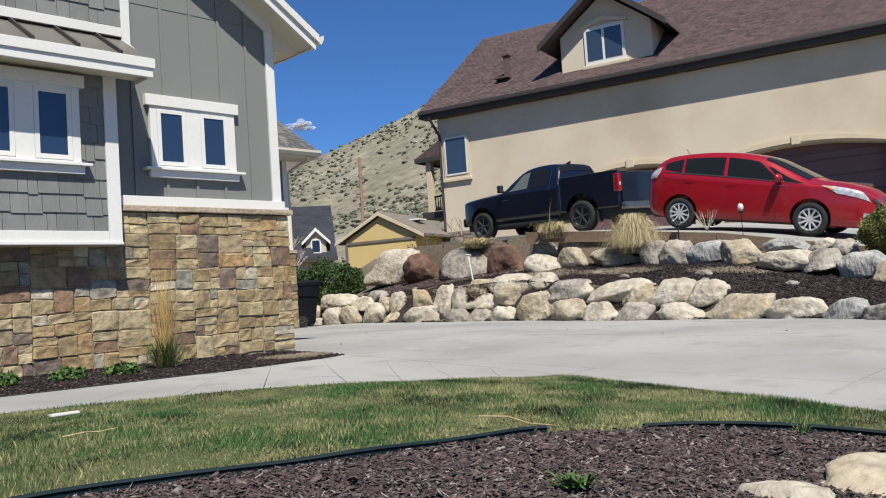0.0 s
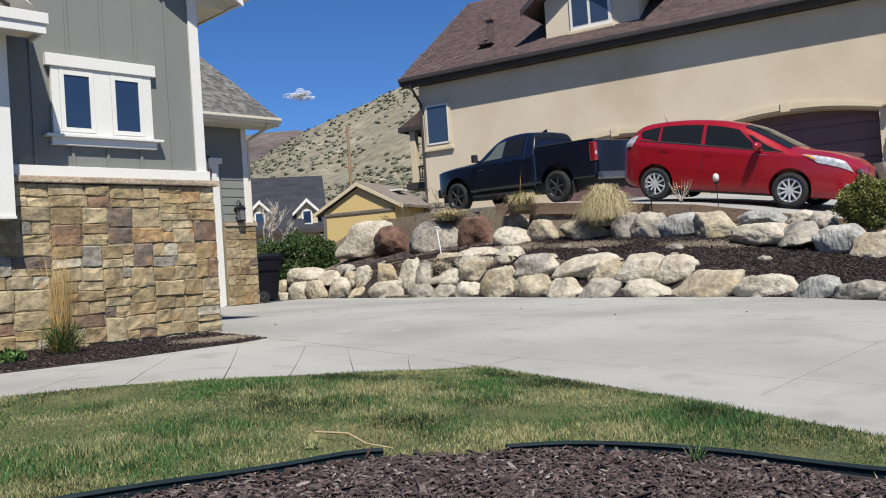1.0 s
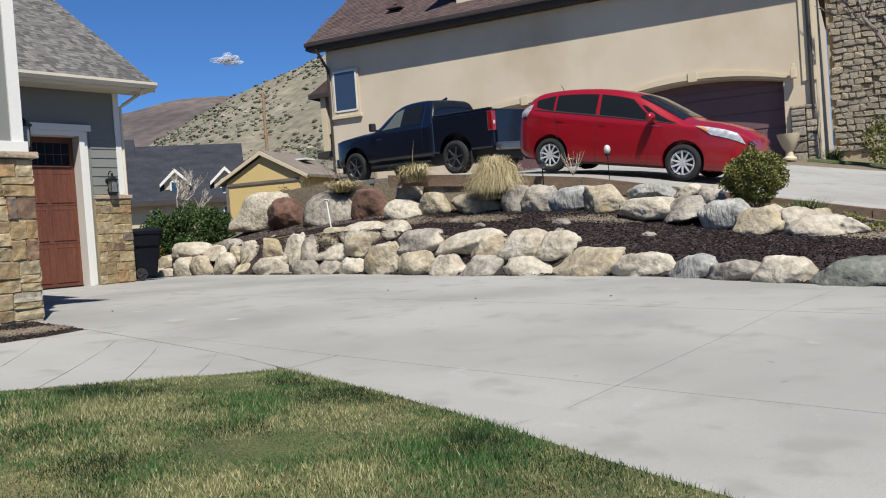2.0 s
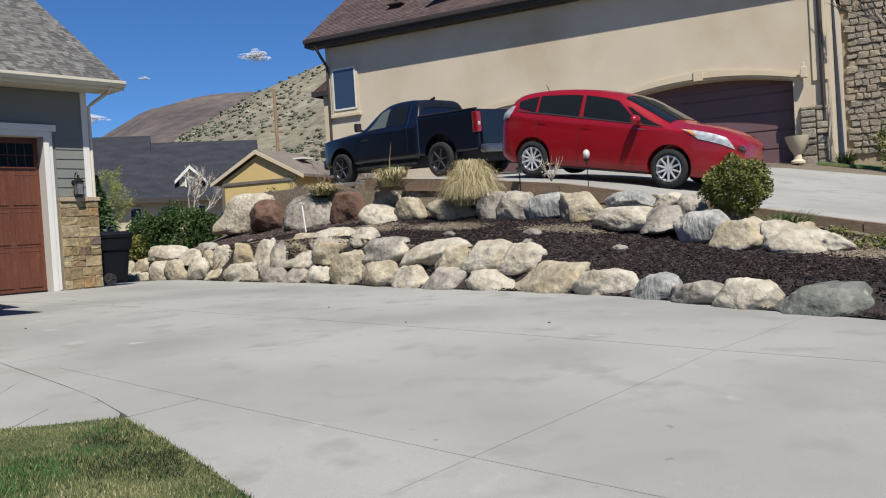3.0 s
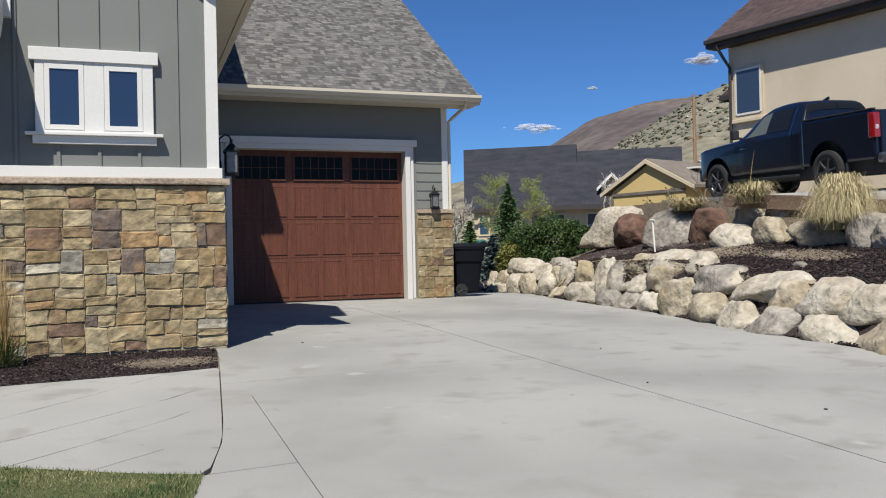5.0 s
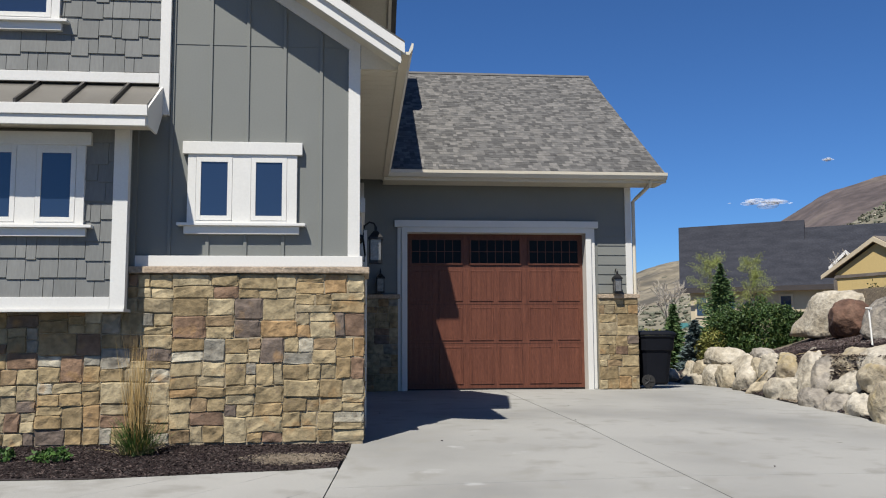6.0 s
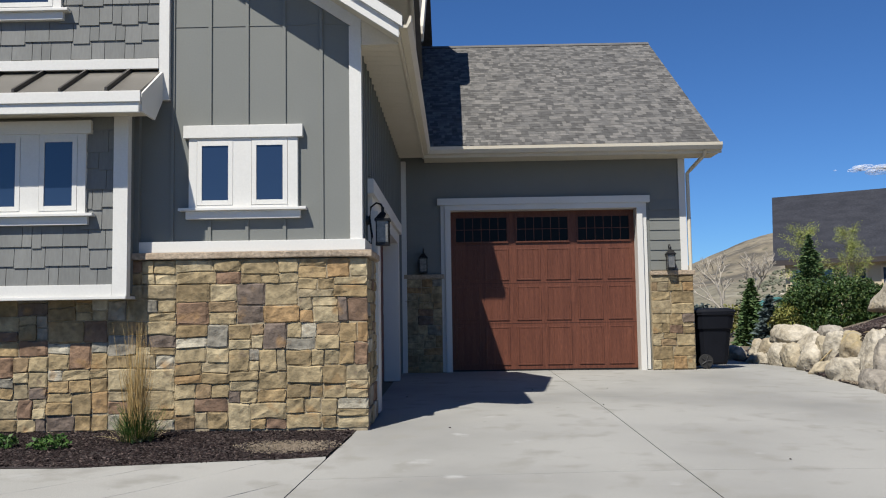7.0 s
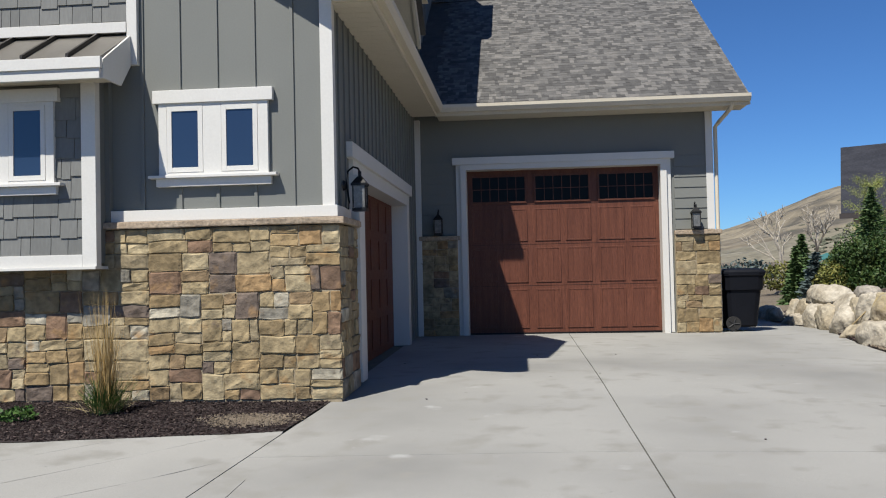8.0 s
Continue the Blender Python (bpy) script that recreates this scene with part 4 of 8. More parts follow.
def tan_garage(a, b, z0, zs, rise):
    # the recess and door
    door = tan_part("garage_door", prism(arch_points(a - 0.02, b + 0.02, z0 - 0.1, zs, rise), "y", 0.5, 0.55), M_PURPLEDOOR, tan_house, "mauve sectional garage door under an arch")
    n = 5
    for k in range(n):
        h = (zs + rise - z0) / n
        tan_part("section", boxes((a + 0.02, b - 0.02, 0.47, 0.499, z0 + k * h + 0.02, min(z0 + (k + 1) * h - 0.02, zs + (0.0 if k == n - 1 else rise))), bevel=0.01), M_PURPLEDOOR, door)
    tan_part("door_handle", boxes(((a + b) / 2 - 0.02, (a + b) / 2 + 0.02, 0.44, 0.469, z0 + 0.95, z0 + 1.15), bevel=0.008), M_BLACK, door)
    # raised band over the arch
    inner = arch_points(a - 0.05, b + 0.05, zs - 0.05, zs + 0.05, rise + 0.02)[1:-1]
    outer = arch_points(a - 0.22, b + 0.22, zs - 0.05, zs + 0.08, rise + 0.17)[1:-1]
    tan_part("arch_band", prism(inner + outer[::-1], "y", -0.07, -0.002), M_STUCCO_TRIM, tan_house)
    c = (a + b) / 2
    tan_part("keystone", boxes((c - 0.13, c + 0.13, -0.11, -0.071, zs + rise + 0.0, zs + rise + 0.3), bevel=0.01), M_STUCCO_TRIM, tan_house)


def stucco_front():
    top, end = 7.4, 15.95
    a1, b1, a2, b2 = 10.15, 15.1, 5.3, 9.35
    s1 = arch_points(a1, b1, 1.7, 4.22, 0.28)
    s2 = arch_points(a2, b2, 1.7, 4.22, 0.28)
    outline = [(-0.2, 1.4)] + s2 + s1 + [(end, 1.4), (end, top), (-0.2, top)]
    wall = tan_part("front_wall", prism(outline, "y", 0.0, 0.58), M_STUCCO, tan_house, "sunlit tan stucco wall with faint water stains")
    tan_part("left_wall", boxes((-0.2, 0.1, 0.58, 11.0, 1.2, top)), M_STUCCO, tan_house)
    tan_part("right_wall", boxes((end - 0.3, end, 0.58, 11.0, 1.6, top)), M_STUCCO, tan_house)
    for g in ((-0.2, 12.0),):
        gable = prism([(0.0, top), (11.0, top), (5.5, top + 3.6)], "x", -0.2, 0.1)
        tan_part("gable", gable, M_STUCCO, tan_house)
    tan_garage(a1, b1, 1.9, 4.22, 0.28)
    tan_garage(a2, b2, 1.9, 4.22, 0.28)
    # corner window
    w = tan_part("window", boxes((0.0, 1.12, -0.05, -0.002, 5.03, 6.68), bevel=0.01), M_STUCCO_TRIM, tan_house, "tall pale-framed window reflecting the sky")
    tan_part("pane", boxes((0.12, 1.0, -0.062, -0.051, 5.2, 6.58)), M_BLUEGLASS, w)
    tan_part("sash", boxes((0.08, 0.13, -0.075, -0.051, 5.17, 6.62), (0.99, 1.04, -0.075, -0.051, 5.17, 6.62), (0.13, 0.99, -0.075, -0.051, 6.56, 6.62), (0.13, 0.99, -0.075, -0.051, 5.15, 5.21)), M_WHITE, w)
    tan_part("sill", boxes((-0.06, 1.18, -0.1, -0.003, 4.91, 5.03), bevel=0.02), M_STUCCO_TRIM, w)
    # stone base at the ends
    rng = random.Random(3)
    for a, b, z0, z1 in ((-0.18, 1.6, 1.8, 3.0), (15.25, 15.93, 1.8, 3.45)):
        base = tan_part("stone_base", boxes((a, b, -0.06, -0.002, z0 - 0.6, z1)), M_MORTAR, tan_house, "rough grey-brown field-stone base")
        x = a
        while x < b - 0.05:
            w = min(rng.uniform(0.2, 0.42), b - x)
            z = z0
            while z < z1 - 0.04:
                h = min(rng.uniform(0.14, 0.32), z1 - z)
                p = bmesh.new()
                box(p, x + 0.012, x + w - 0.012, -0.12 - rng.uniform(0, 0.05), -0.061, z + 0.012, z + h - 0.012, 0.03)
                tan_part("stone", p, M_FIELDSTONE, base)
                z += h
            x += w
    # eave: fascia, gutter and roof planes
    ev, ed, slope = 7.68, -0.4, 0.715
    ridge = ev + (5.5 - ed) * slope
    roof = tan_part("roof", prism([(ed, ev - 0.04), (ed, ev + 0.05), (5.5, ridge + 0.08), (11.9, ev + 0.05), (11.9, ev - 0.04), (5.5, ridge - 0.06)], "x", -0.75, 16.6), M_TANSHINGLE, tan_house, "weathered red-brown asphalt shingle roof")
    tan_part("fascia", boxes((-0.75, 16.6, ed - 0.03, ed - 0.001, ev - 0.24, ev + 0.02)), M_DARKTRIM, roof)
    tan_part("gutter", boxes((-0.75, 16.6, ed - 0.16, ed - 0.031, ev - 0.12, ev + 0.03), bevel=0.03), M_DARKTRIM, roof, "dark brown metal gutter")
    tan_part("soffit", boxes((-0.7, 16.55, ed, -0.002, ev - 0.26, ev - 0.22)), M_DARKTRIM, roof)
    tan_part("rake_board", prism([(ed, ev - 0.22), (ed, ev + 0.02), (5.5, ridge + 0.04), (5.5, ridge - 0.2)], "x", -0.79, -0.751), M_DARKTRIM, roof)
    # courses of shingles, joined
    verts, faces = [], []
    nrow = int(math.hypot(5.5 - ed, ridge - ev) / 0.14)
    for r in range(nrow):
        t0, t1 = r / nrow, (r + 1.15) / nrow
        x = -0.75 - rng.uniform(0, 0.3)
        while x < 16.6:
            w = rng.choice((0.1, 0.15, 0.22, 0.32))
            xa, xb = max(x, -0.76), min(x + w, 16.61)
            k = len(verts)
            for xx, t, o in ((xa, t0, 0.075), (xb, t0, 0.075), (xb, t1, 0.06), (xa, t1, 0.06)):
                verts.append(tuple(TAN @ Vector((xx, ed - 0.02 + (5.5 - ed) * t, ev + (ridge - ev) * t + o))))
            faces.append((k, k + 1, k + 2, k + 3))
            x += w
    tagged(raw("shingle_field", verts, faces, M_TANSHINGLE, roof), kind="stuff")
    # roof vent
    tan_part("roof_vent", boxes((2.4, 2.6, 0.85, 1.05, 8.7, 9.6), (2.35, 2.65, 0.8, 1.1, 9.55, 9.65), (2.1, 2.7, 0.55, 0.9, 8.65, 8.72), bevel=0.02), M_TANSHINGLE, roof, "boxy brown roof vent")
    # dormer
    d0, d1, dy, zb, zt = 4.97, 8.3, 0.35, 7.98, 9.82
    dorm = tan_part("dormer", prism([(d0, zb - 0.3), (d1, zb - 0.3), (d1, zt - 0.25), ((d0 + d1) / 2, zt + 1.0), (d0, zt - 0.25)], "y", dy, 4.5), M_STUCCO, tan_house, "stucco dormer with a gabled roof")
    m = (d0 + d1) / 2
    rf = prism([(d0 - 0.65, zt - 0.62), (d0 - 0.65, zt - 0.5), (m, zt + 1.28), (d1 + 0.65, zt - 0.5), (d1 + 0.65, zt - 0.62), (m, zt + 1.14)], "y", dy - 0.55, 5.6)
    tan_part("dormer_roof", rf, M_TANSHINGLE, dorm)
    tan_part("rake_board", prism([(d0 - 0.67, zt - 0.72), (d0 - 0.67, zt - 0.5), (m, zt + 1.3), (d1 + 0.67, zt - 0.5), (d1 + 0.67, zt - 0.72), (m, zt + 1.06)], "y", dy - 0.6, dy - 0.551), M_DARKTRIM, dorm)
    wz0, wz1, wa, wb = 8.41, 9.66, m - 0.69, m + 0.69
    tan_part("window_frame", boxes((wa - 0.05, wb + 0.05, dy - 0.06, dy - 0.002, wz0 - 0.05, wz1 + 0.05), bevel=0.01), M_WHITE, dorm, "white double window frame")
    for a, b in ((wa + 0.06, m - 0.08), (m + 0.02, wb - 0.06)):
        tan_part("pane", boxes((a, b, dy - 0.075, dy - 0.061, wz0 + 0.1, wz1 - 0.08)), M_BLUEGLASS, dorm)
    tan_part("sill", boxes((wa - 0.15, wb + 0.15, dy - 0.14, dy - 0.003, wz0 - 0.2, wz0 - 0.06), bevel=0.03), M_STUCCO_TRIM, dorm)
    tan_part("head_band", prism([(wa - 0.18, wz1 + 0.02), (wa - 0.18, wz1 + 0.12), (m - 0.1, wz1 + 0.38), (m + 0.1, wz1 + 0.38), (wb + 0.18, wz1 + 0.12), (wb + 0.18, wz1 + 0.02), (m, wz1 + 0.2)], "y", dy - 0.1, dy - 0.003), M_STUCCO_TRIM, dorm)
    # downspouts, lantern
    tan_part("downspout", tube([(-0.3, -0.48, 7.45), (-0.2, -0.3, 7.1), (-0.12, -0.06, 6.75), (-0.12, -0.06, 2.6)], 0.05), M_DARKTRIM, tan_house)
    tan_part("downspout", tube([(15.85, -0.1, 7.3), (15.85, -0.1, 2.6)], 0.06), M_DARKTRIM, tan_house)
    tan_part("corner_trim", boxes((15.6, 15.98, -0.05, -0.001, 4.1, 7.25), bevel=0.02), M_STUCCO_TRIM, tan_house)
    lamp = tan_part("wall_lantern", boxes((15.32, 15.48, -0.27, -0.1, 4.2, 4.5), (15.36, 15.44, -0.22, -0.14, 4.5, 4.62), (15.38, 15.42, -0.1, -0.002, 4.3, 4.42), bevel=0.02), M_STUCCO_TRIM, tan_house, "small bronze wall lantern")


stucco_front()


def tan_porch():
    p = thing("porch", "small shingled back porch with a stucco post and iron railing", "porch", tuple(TAN @ Vector((-3.0, 5.5, 2.0))))
    tan_part("roof", prism([(-4.05, 6.76), (-4.05, 6.88), (-0.201, 8.9), (-0.201, 6.85)], "y", 4.4, 7.5), M_TANSHINGLE, p)
    tan_part("fascia", boxes((-4.1, -4.051, 4.35, 7.5, 6.66, 6.88), (-4.05, -0.201, 4.35, 4.399, 6.66, 6.84)), M_DARKTRIM, p)
    for y in (4.68, 7.3):
        tan_part("post", boxes((-3.64, -3.36, y - 0.14, y + 0.14, 4.39, 6.75), bevel=0.02), M_STUCCO_TRIM, p)
    tan_part("deck", boxes((-3.9, -0.201, 4.45, 7.5, 4.1, 4.38)), M_DARKTRIM, p)
    tan_part("pier", boxes((-3.0, -0.202, 4.9, 7.4, 0.0, 4.099)), M_STUCCO, p)
    rail = bmesh.new()
    box(rail, -3.35, -0.22, 4.66, 4.71, 5.05, 5.12)
    box(rail, -3.35, -0.22, 4.66, 4.71, 4.45, 4.5)
    for k in range(26):
        x = -3.3 + k * 0.12
        box(rail, x - 0.014, x + 0.014, 4.67, 4.7, 4.5, 5.05)
    tan_part("railing", rail, M_BLACK, p, "black iron railing")


tan_porch()


def stone_turret():
    t = thing("stone_turret", "tall field-stone wall of the neighbouring house", "wall", (30.5, 4.5, 2.5))
    base = tan_part("stone_wall", boxes((16.2, 22.5, 3.2, 4.0, 1.5, 9.0)), M_MORTAR, t)
    rng = random.Random(8)
    proto = []
    for k in range(8):
        bm = bmesh.new()
        bmesh.ops.create_cube(bm, size=1.0)
        bmesh.ops.bevel(bm, geom=bm.edges[:], offset=0.1, segments=1, affect="EDGES")
        for v in bm.verts:
            v.co += Vector((rng.uniform(-0.09, 0.09), rng.uniform(-0.1, 0.1), rng.uniform(-0.09, 0.09)))
            v.co.y *= 0.35
        me = bpy.data.meshes.new("stone")
        bm.to_mesh(me)
        bm.free()
        me.materials.append(M_FIELDSTONE)
        proto.append(me)
    z = 2.3
    while z < 8.8:
        x = 16.2 + rng.uniform(0, 0.2)
        while x < 18.3:
            w = rng.uniform(0.16, 0.36)
            ob = new("stone", rng.choice(proto))
            ob.parent = base
            ob.matrix_basis = TAN @ Matrix.LocRotScale((x + w / 2, 3.19, z), Euler((0, rng.uniform(-0.16, 0.16), 0)), (w * 0.98, rng.uniform(0.3, 0.7), rng.uniform(0.15, 0.21)))
            x += w
        z += 0.2


stone_turret()


# ---- hills and far houses ----
M_SAGE_HILL = material("sage_hillside", [(0.11, 0.1, 0.068), (0.175, 0.158, 0.112), (0.235, 0.21, 0.155)], 0.02, 1.0, 0.6, 0.35, contrast=0.35, bump_dist=1.0, stains=[((0.3, 0.28, 0.22), 0.045, 0.62, 0.75)])
M_FAR_HILL = material("brown_far_hill", [(0.055, 0.043, 0.042), (0.095, 0.074, 0.068), (0.14, 0.115, 0.09)], 0.006, 1.0, 0.6, 0.05, contrast=0.4, bump_dist=4.0)
M_GRASS_HILL = material("dry_grass_hill", [(0.12, 0.1, 0.07), (0.19, 0.162, 0.112), (0.24, 0.205, 0.145)], 0.012, 1.0, 0.6, 0.1, contrast=0.35, bump_dist=3.0, stains=[((0.075, 0.066, 0.05), 0.03, 0.54, 0.66), ((0.06, 0.06, 0.04), 0.14, 0.6, 0.68)])
M_SHRUB = material("sagebrush", [(0.1, 0.108, 0.07), (0.135, 0.142, 0.098), (0.09, 0.095, 0.062), (0.17, 0.168, 0.12)], 3, 1.0, 0.5, 8, vary="island", contrast=0.4)
EYE_AT = (5.0, 0.3)


def hill(name, mat, r0, r1, azs, els, label, rough=0.03, seed=0.0):
    """A slope that climbs from r0 to a crest at r1 and falls away behind it."""
    a = np.linspace(azs[0], azs[-1], 260)
    top = np.interp(a, azs, els)
    k = np.array([0.4, 0.9, 0.9, 0.4])
    top = np.convolve(np.pad(top, 4, mode="edge"), np.ones(9) / 9, mode="valid")
    rs = np.concatenate([np.linspace(0, 1, 40), [1.06, 1.2, 1.5]])
    verts = []
    for i, az in enumerate(a):
        for j, s in enumerate(rs):
            r = r0 + (r1 - r0) * s
            x, y = EYE_AT[0] + r * math.cos(radians(az)), EYE_AT[1] + r * math.sin(radians(az))
            n1 = noise.fractal((x / r1 * 9 + seed, y / r1 * 9, seed), 1.0, 2.0, 5)
            n2 = noise.fractal((x / r1 * 60, y / r1 * 60, seed), 1.0, 2.0, 3)
            full = r1 * math.tan(radians(top[i]))
            shape = s ** 1.35 if s <= 1 else 1 - (s - 1) * 1.5
            env = min(1.0, s * 2.2) * (0.35 if 0.93 < s < 1.03 else 1.0)
            verts.append((x, y, -6 + (full + 6) * shape + r1 * rough * (n1 * env * 0.6 + n2 * 0.06 * min(1, s * 4))))
    m = len(rs)
    faces = [(i * m + j, i * m + j + 1, (i + 1) * m + j + 1, (i + 1) * m + j) for i in range(len(a) - 1) for j in range(m - 1)]
    ob = raw(name, verts, [f[::-1] for f in faces], mat, smooth=True)
    tagged(ob, label, "hill", kind="structure")
    return np.array(verts).reshape(len(a), m, 3)


near_hill = hill("hillside", M_SAGE_HILL, 90, 330, [22, 30, 36, 43.5, 46.2, 50, 53.3, 56, 58.4, 62, 66, 70, 80], [15, 16, 15.5, 13.8, 12.5, 10.9, 9.7, 8.3, 7.0, 5.2, 3.6, 2.2, 0.4], "dry sagebrush hillside dotted with shrubs and pale rocks", 0.012, 1.3)
hill("far_hill", M_FAR_HILL, 500, 1500, [40, 48, 54.3, 56.2, 60, 63, 66, 69, 72], [8.8, 9.5, 9.75, 9.6, 8.6, 6.9, 5.4, 4.0, 2.5], "distant brown-purple hill", 0.012, 4.1)
hill("grass_hill", M_GRASS_HILL, 220, 900, [58, 63, 66, 69, 71, 73, 75.3, 77.2, 82, 90, 105, 130], [4.6, 5.2, 5.3, 4.75, 4.35, 3.5, 2.65, 2.15, 1.2, 0.6, 0.4, 0.3], "distant hill of pale dry grass", 0.014, 7.7)


def hill_shrubs():
    rng = np.random.default_rng(4)
    a, m = near_hill.shape[:2]
    bm = bmesh.new()
    bmesh.ops.create_icosphere(bm, subdivisions=1, radius=1.0)
    base = np.array([v.co[:] for v in bm.verts])
    tri = np.array([[v.index for v in f.verts] for f in bm.faces])
    bm.free()
    allv, allf, rocks_v, rocks_f = [], [], [], []
    for k in range(9000):
        i, j = rng.integers(30, a - 40), int(rng.uniform(6, 40))
        p = near_hill[i, min(j, m - 4)] + (near_hill[min(i + 1, a - 1), min(j, m - 4)] - near_hill[i, min(j, m - 4)]) * rng.random()
        q = near_hill[i, min(j + 1, m - 4)]
        p = p + (q - p) * rng.random()
        patch = noise.noise((p[0] * 0.03, p[1] * 0.03, 2.0))
        if rng.random() > 0.5 + patch * 1.2:
            continue
        is_rock = rng.random() < 0.06
        s = rng.uniform(0.25, 0.8) if not is_rock else rng.uniform(0.3, 0.9)
        v = base * (1 + rng.uniform(-0.35, 0.35, (len(base), 1))) * np.array([s * 1.3, s * 1.3, s * (0.75 if not is_rock else 0.5)]) + p + np.array([0, 0, s * 0.3])
        tv, tf = (rocks_v, rocks_f) if is_rock else (allv, allf)
        tf.append(tri + len(tv) * len(base))
        tv.append(v)
    ob = raw("hillside_sagebrush", np.concatenate(allv).tolist(), np.concatenate(allf).tolist(), M_SHRUB)
    tagged(ob, "scattered grey-green sagebrush on the hillside", "shrubs", kind="stuff")
    ob = raw("hillside_rocks", np.concatenate(rocks_v).tolist(), np.concatenate(rocks_f).tolist(), M_ROCK_PALE)
    tagged(ob, "scattered pale rocks on the hillside", "rocks", kind="stuff")


hill_shrubs()


def polar(az, dist, z=0.0, eye=EYE_AT):
    return Vector((eye[0] + dist * math.cos(radians(az)), eye[1] + dist * math.sin(radians(az)), z))


M_SLATE = material("dark_slate_roof", [(0.022, 0.024, 0.031), (0.033, 0.035, 0.044), (0.046, 0.048, 0.058)], 0.6, 0.95, 0.5, 6, contrast=0.3, spec=0.2, stretch=(1, 1, 4), bump_dist=0.05)
M_CREAM = material("cream_stucco", [(0.42, 0.36, 0.24), (0.47, 0.41, 0.29)], 0.4, 0.95, 0.2, 20, contrast=0.1)
M_YELLOW = material("yellow_stucco", [(0.5, 0.37, 0.15), (0.56, 0.42, 0.18)], 0.8, 0.95, 0.2, 30, contrast=0.1)
M_OLDROOF = material("worn_brown_shingle", [(0.12, 0.1, 0.085), (0.19, 0.165, 0.14)], 2, 0.95, 0.5, 25, contrast=0.3)


def dark_roof_house():
    c = polar(56.5, 82)
    face = radians(56.5 - 90)
    m = Matrix.Translation(c) @ Matrix.Rotation(face, 4, "Z")
    h = thing("dark_roofed_house", "large cream house with a broad dark slate roof", "house", tuple(c))

    def put(name, bm, mat, parent, label=""):
        bm.transform(m)
        return part(name, bm, mat, parent, label)
    x0, x1, xm = -16.3, 4.3, -5.7
    put("wall", boxes((x0 + 0.8, x1 - 0.8, 0.6, 7.4, -2, 5.3)), M_CREAM, h)
    left = prism([(0.0, 5.1), (0.0, 5.35), (4.0, 11.5), (8, 5.35), (8, 5.1)], "x", x0, xm)
    for v in left.verts:
        if v.co.x < x0 + 0.01:
            v.co.x -= 0.85 * (v.co.z - 5.1) / 6.4
    put("roof", left, M_SLATE, h)
    put("roof", prism([(-0.05, 5.0), (-0.05, 5.3), (4.0, 10.8), (8.1, 5.3), (8.1, 5.0)], "x", xm, x1), M_SLATE, h)
    put("roof_valley", prism([(-0.4, 5.05), (-0.4, 5.3), (2.6, 9.6), (2.8, 9.3)], "x", x0 + 2.4, 2.0), M_SLATE, h)
    put("fascia", boxes((x0 - 0.05, x1, -0.46, -0.41, 4.85, 5.3)), M_DARKTRIM, h)
    for x in (-14.5, -12.0, -9.4, -7.2, -4.1, -1.5, 2.5):
        w = put("window", boxes((x - 0.6, x + 0.6, 0.5, 0.598, 2.6, 4.6)), M_STUCCO_TRIM, h)
        put("pane", boxes((x - 0.42, x + 0.42, 0.46, 0.499, 2.8, 4.4)), M_DARKGLASS, w)
    for x in (-2.2, 2.3):
        d = put("dormer", prism([(x - 1.0, 5.2), (x + 1.0, 5.2), (x + 1.0, 7.0), (x, 7.9), (x - 1.0, 7.0)], "y", 0.3, 3.0), M_CREAM, h, "small gabled dormer with white trim")
        put("rake_board", prism([(x - 1.4, 6.5), (x - 1.4, 6.8), (x, 8.2), (x + 1.4, 6.8), (x + 1.4, 6.5), (x, 7.85)], "y", -0.1, 3.0), M_WHITE, d)
        put("window", boxes((x - 0.5, x + 0.5, 0.22, 0.298, 5.7, 7.1)), M_WHITE, d)
        put("pane", boxes((x - 0.36, x + 0.36, 0.18, 0.219, 5.85, 6.95)), M_DARKGLASS, d)


dark_roof_house()


def garden_shed():
    c = Vector((23.02, 25.6, 0))
    m = Matrix.Translation(c) @ Matrix.Rotation(radians(-71.6), 4, "Z")
    h = thing("yellow_shed", "small yellow stucco outbuilding with worn shingle roof", "shed", tuple(c))

    def put(name, bm, mat, parent, label=""):
        bm.transform(m)
        return part(name, bm, mat, parent, label)
    put("wall", prism([(-1.62, -0.1), (1.55, -0.1), (1.55, 3.02), (0.0, 3.86), (-1.62, 3.0)], "y", 0.1, 2.9), M_YELLOW, h)
    put("beam", boxes((-1.63, 1.56, 0.06, 0.099, 2.84, 2.94)), M_OLDROOF, h)
    put("corner_board", boxes((-1.66, -1.54, 0.06, 0.099, -0.1, 2.8)), M_OLDROOF, h)
    roof = put("roof", prism([(-2.05, 2.9), (-2.05, 3.0), (0.0, 4.08), (1.95, 3.04), (1.95, 2.94), (0.0, 3.96)], "y", 0.0, 3.1), M_OLDROOF, h)
    put("rake_board", prism([(-2.07, 2.84), (-2.07, 2.97), (0.0, 4.05), (1.97, 3.01), (1.97, 2.88), (0.0, 3.9)], "y", -0.05, -0.001), M_STUCCO_TRIM, roof)
    put("skylight", boxes((0.55, 1.05, 1.5, 2.2, 3.72, 3.78)), M_WHITE, roof)


garden_shed()


